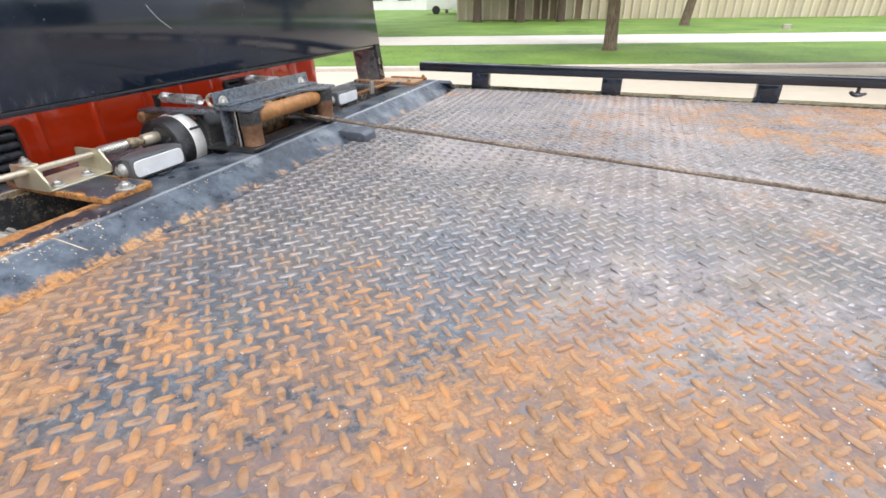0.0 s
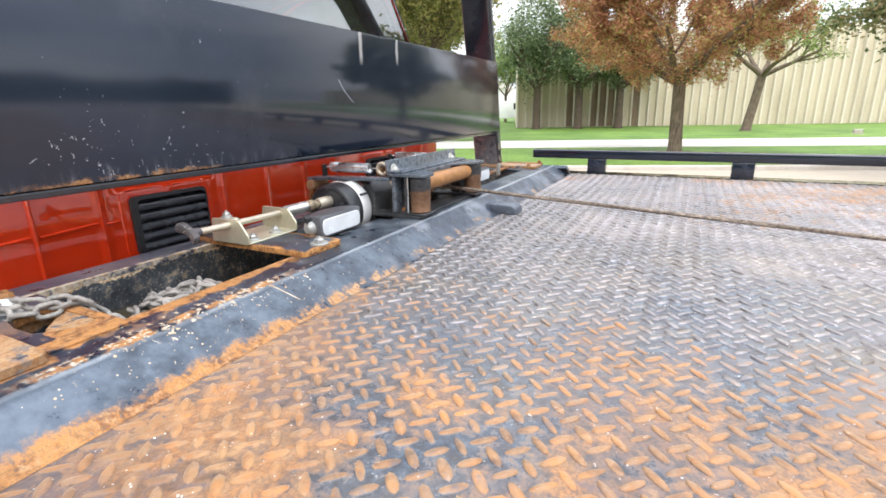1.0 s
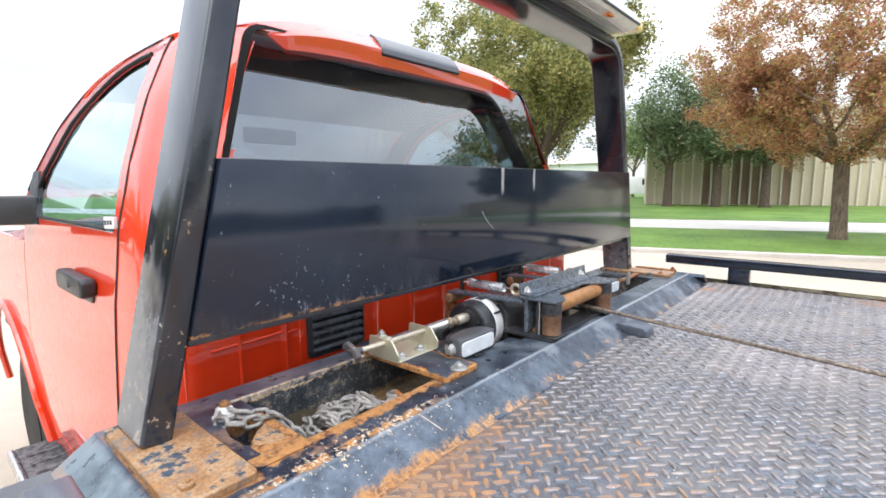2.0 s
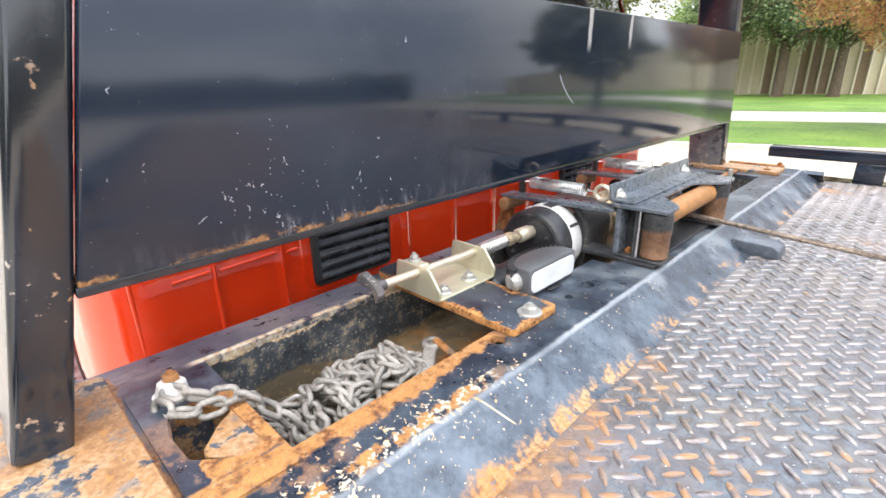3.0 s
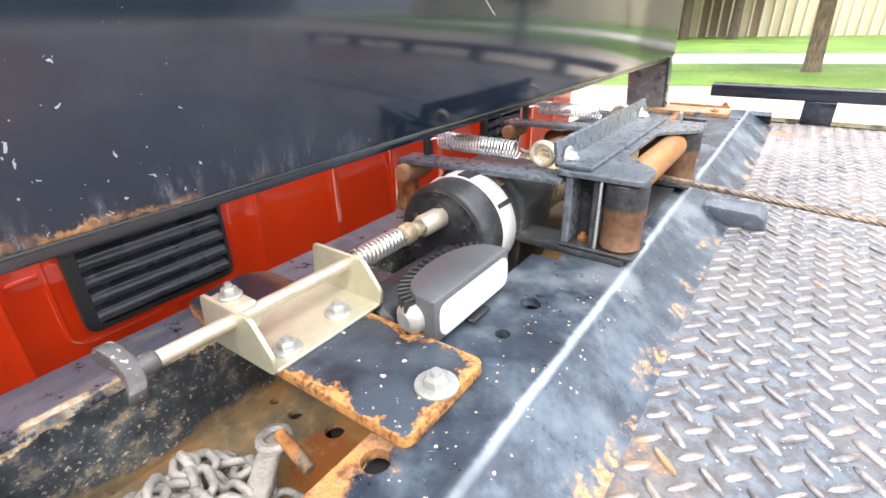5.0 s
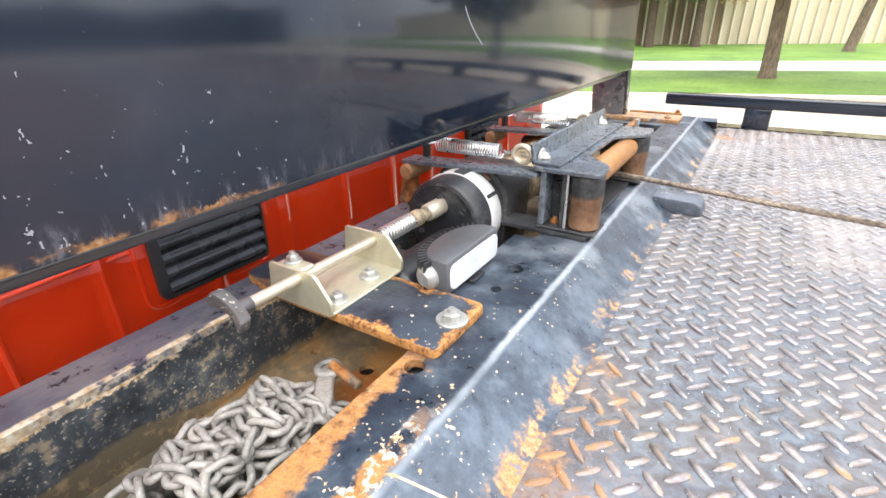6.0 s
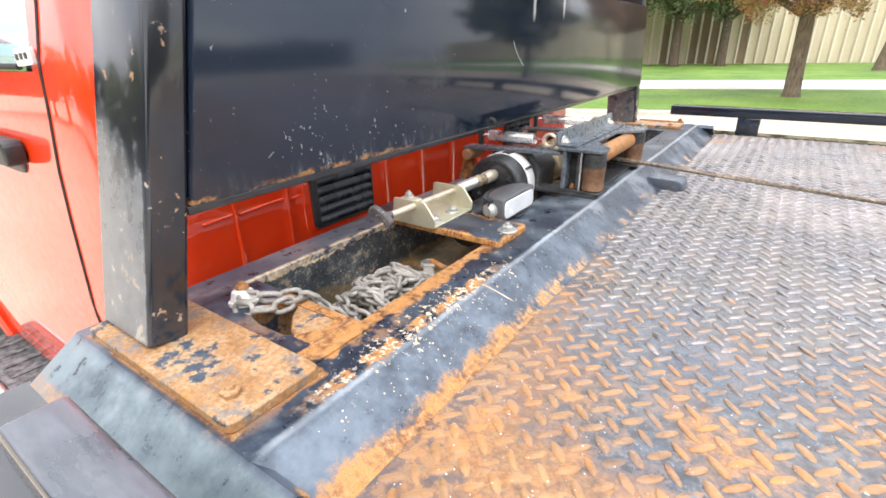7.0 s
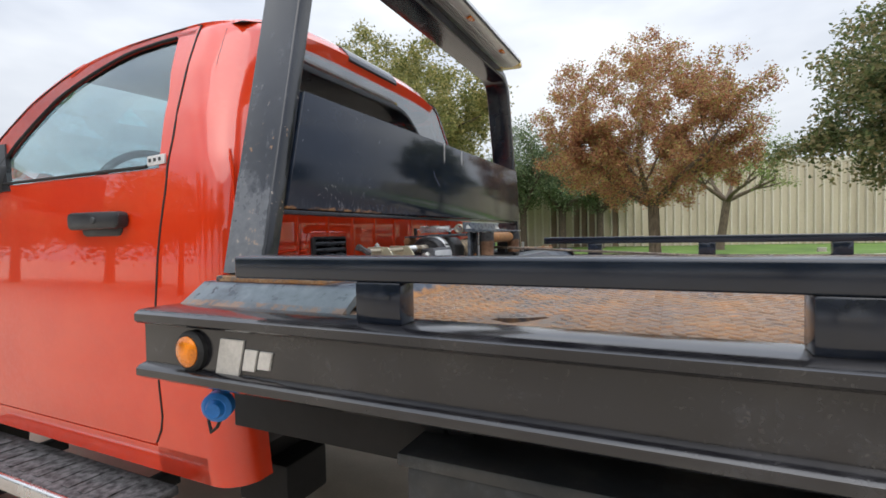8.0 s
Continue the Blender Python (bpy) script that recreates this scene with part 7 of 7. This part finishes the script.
# ---- trees ----
def tree(name, label, x, y, z, height, fork, trunk_r, spread, leaf_mat, bark_mat, seed, leaves=16000, leaf_size=0.08, lean=(0, 0), limbs=5, droop=0.0, clump=0.55, sparse=0.0, low=0.3, offset=(0, 0)):
    """A trunk that forks into limbs and twigs, and a crown of many small leaves in clumps at the twigs."""
    rng = random.Random(seed)
    t = thing(name, label, "tree", group="street trees")
    wood = bmesh.new()
    tips = []

    def limb(p, d, length, r, depth):
        pts, rad = [Vector(p)], [r]
        steps = 6
        d = Vector(d).normalized()
        for k in range(steps):
            d = (d + Vector((rng.uniform(-1, 1), rng.uniform(-1, 1), rng.uniform(-0.6, 0.9))) * 0.17 + Vector((0, 0, -droop * (depth > 0)))).normalized()
            pts.append(pts[-1] + d * length / steps)
            rad.append(r * (1 - 0.62 * (k + 1) / steps))
        sweep(pts, rad, 8 if depth < 2 else 5, False, wood)
        if depth >= 3:
            tips.extend(pts[2:])
            return
        kids = rng.choice((3, 4)) if depth else limbs
        for k in range(kids):
            i = rng.randint(3, 6) if depth else 6
            base = pts[i]
            a = rng.uniform(0, math.tau)
            out = Vector((math.cos(a), math.sin(a), rng.uniform(-0.25, 0.75)))
            limb(base, d * 0.65 + out * 0.75, length * rng.uniform(0.5, 0.72), rad[i] * 0.68, depth + 1)
        if depth:
            tips.extend(pts[4:])

    top = Vector((x + lean[0], y + lean[1], z + fork))
    pts = [Vector((x, y, z - 0.1)), Vector((x, y, z + 0.15)), Vector((x, y, z)).lerp(top, 0.5), top]
    sweep(pts, [trunk_r * 1.5, trunk_r * 1.12, trunk_r, trunk_r * 0.95], 14, False, wood)
    for k in range(limbs):
        a = math.tau * (k + rng.uniform(-0.25, 0.25)) / limbs
        rise = rng.uniform(0.45, 1.3)
        d = Vector((math.cos(a) * spread, math.sin(a) * spread, rise * (height - fork) * 0.5)).normalized()
        limb(top - Vector((0, 0, 0.1)), d, (height - fork) * rng.uniform(0.42, 0.56), trunk_r * 0.62, 1)
    part("trunk", wood, bark_mat, t, "forked trunk and branches", 60)
    cen = Vector((x + offset[0], y + offset[1], z + fork + (height - fork) * 0.48))
    nr = np.random.RandomState(seed)
    for k in range(int(len(tips) * clump)):
        v = nr.normal(size=3)
        v /= np.linalg.norm(v)
        q = nr.uniform(0.35, 1.0) ** 0.5
        wob = 1 + 0.22 * noise.noise(Vector(v) * 2.3 + Vector((seed, 0, 0)))
        tips.append(cen + Vector((v[0] * spread * q * wob, v[1] * spread * q * wob, v[2] * (height - fork) * (0.52 if v[2] > 0 else low) * q * wob)))
    tips = [p for p in tips if nr.rand() > sparse]
    centre = np.array([tuple(tips[i]) for i in nr.randint(0, len(tips), leaves)])
    centre += nr.normal(scale=leaf_size * 2.6, size=centre.shape)
    keep = centre[:, 2] > z + 0.8
    centre = centre[keep]
    n = len(centre)
    a = nr.normal(size=(n, 3))
    a[:, 2] *= 0.6
    a /= np.linalg.norm(a, axis=1)[:, None]
    b = np.cross(a, nr.normal(size=(n, 3)))
    b /= np.linalg.norm(b, axis=1)[:, None]
    s = leaf_size * nr.uniform(0.6, 1.3, (n, 1))
    v = np.empty((n, 4, 3))
    v[:, 0], v[:, 2] = centre - a * s, centre + a * s
    v[:, 1], v[:, 3] = centre - b * s * 0.5 - a * s * 0.1, centre + b * s * 0.5 - a * s * 0.1
    me = bpy.data.meshes.new("crown")
    me.from_pydata(v.reshape(-1, 3), [], np.arange(n * 4).reshape(-1, 4))
    me.materials.append(leaf_mat)
    crown = new("crown", me)
    crown.parent = t
    tagged(crown, "crown of small leaves", kind="stuff")
    return t


tree("russet_tree", "broad tree with russet autumn leaves on the grass verge", 0.2, 15.7, 0.1, 6.8, 2.0, 0.17, 3.2, M_RUSSET, M_BARK, 5, 104000, 0.042, (-0.06, 0), 6, 0.0, 1.6, 0.1, 0.55, (-0.5, 0))
tree("thin_tree", "thin tree with sparse pale green leaves on the lawn", 3.0, 29.2, 0.12, 8.2, 2.7, 0.2, 3.6, M_PALEGREEN, M_BARK, 9, 9000, 0.055, (0.35, 0), 5, 0.01, 0.4, 0.2, 0.4)
tree("green_tree", "large yellow-green leafy tree past the cab", -9.6, 18.0, 0.12, 9.6, 2.6, 0.26, 3.5, M_GREEN, M_BARK2, 21, 52000, 0.075, (0, 0), 6, 0.0, 0.6, 0.3, 0.5)
tree("green_tree", "large yellow-green leafy tree past the cab", -15.5, 23.0, 0.12, 13.0, 2.8, 0.3, 5.2, M_GREEN, M_BARK2, 22, 58000, 0.09, (0, 0), 6, 0.0, 0.7, 0.3, 0.5)
tree("dark_tree", "dark green tree with hanging branches by the road", 6.0, 12.6, 0.1, 6.2, 2.2, 0.2, 2.7, M_OLIVE, M_BARK2, 33, 70000, 0.055, (0, 0), 6, 0.06, 1.2, 0.1, 0.62)
for k, (sx, sy, sh, sw) in enumerate(((-8.4, 31.2, 8.6, 2.0), (-5.9, 31.8, 7.4, 1.8), (-3.6, 32.6, 6.6, 1.7))):
    tree("pine_tree", "dark green pine with bare lower trunk before the building", sx, sy, 0.12, sh, 2.5, 0.24, sw, M_SPRUCE, M_BARK2, 40 + k, 15000, 0.085, (0, 0), 6, 0.03, 1.0, 0, 0.5)



def far_woods(x0, y0, y1, height, seed, count=60000):
    """A long unseen belt of trees far behind the truck, added to darken the headboard's reflection; one uneven mass of
    leaves.
    """
    nr = np.random.RandomState(seed)
    y = nr.uniform(y0, y1, count)
    crest = np.array([height * (0.72 + 0.3 * noise.noise(Vector((q * 0.09, seed, 0))) + 0.16 * noise.noise(Vector((q * 0.31, seed, 4)))) for q in y])
    z = crest * nr.uniform(0, 1, count) ** 0.7
    c = np.stack([x0 + nr.uniform(-4, 4, count), y, z], 1)
    a = nr.normal(size=(count, 3))
    a /= np.linalg.norm(a, axis=1)[:, None]
    b = np.cross(a, nr.normal(size=(count, 3)))
    b /= np.linalg.norm(b, axis=1)[:, None]
    r = nr.uniform(0.3, 0.75, (count, 1))
    v = np.stack([c - a * r, c - b * r * 0.6, c + a * r, c + b * r * 0.6], 1)
    me = bpy.data.meshes.new("far_woods")
    me.from_pydata(v.reshape(-1, 3), [], np.arange(count * 4).reshape(-1, 4))
    me.materials.append(M_OLIVE)
    return tagged(new("far_woods", me), "unseen belt of dark green trees added for the headboard reflection", "woods", kind="stuff")


far_woods(62, -75, 34, 11.0, 3)
# Unseen trees beside the truck, added so the red door reflects a dark band.
for k in range(-5, 4):
    tree("roadside_tree", "unseen dark green tree added for the red door reflection", -9.5 + 5.2 * k, -12.5 - 1.2 * math.sin(k * 1.7), 0.0, 6.2 + 0.8 * math.sin(k * 2.3), 2.0, 0.22, 2.8, M_OLIVE, M_BARK2, 80 + k, 8000, 0.14, (0, 0), 5, 0.02, 1.2, 0, 0.6)
tree("young_tree", "young pale green tree far down the road", -17.0, 49.5, 0.1, 9.0, 2.6, 0.14, 2.3, M_PALEGREEN, M_BARK, 61, 7000, 0.12, (0, 0), 5, 0.0, 0.8, 0.1)
ub = thing("utility_box", "small pale grey utility box on the lawn", "box")
part("box_body", moved(box(-0.15, 0.15, -0.12, 0.12, 0.02, 0.16, 0.02), Matrix.Translation((6.85, 26.6, 0.13))), M_KERB, ub)
part("box_lid", moved(box(-0.165, 0.165, -0.135, 0.135, 0.1605, 0.19, 0.012), Matrix.Translation((6.85, 26.6, 0.13))), M_KERB, ub)
part("box_base", moved(box(-0.19, 0.19, -0.15, 0.15, -0.02, 0.0195), Matrix.Translation((6.85, 26.6, 0.13))), M_KERB, ub)


# each thing's Empty goes to the foot of its parts
for ob in [o for o in scene.objects if o.type == "EMPTY" and o.parent is None]:
    lo, hi = Vector((1e9,) * 3), Vector((-1e9,) * 3)
    for kid in ob.children:
        for corner in kid.bound_box:
            c = kid.matrix_basis @ Vector(corner)
            lo, hi = Vector(map(min, lo, c)), Vector(map(max, hi, c))
    foot = Vector(((lo.x + hi.x) / 2, (lo.y + hi.y) / 2, lo.z))
    ob.location = foot
    for kid in ob.children:
        kid.matrix_parent_inverse = Matrix.Translation(-foot)
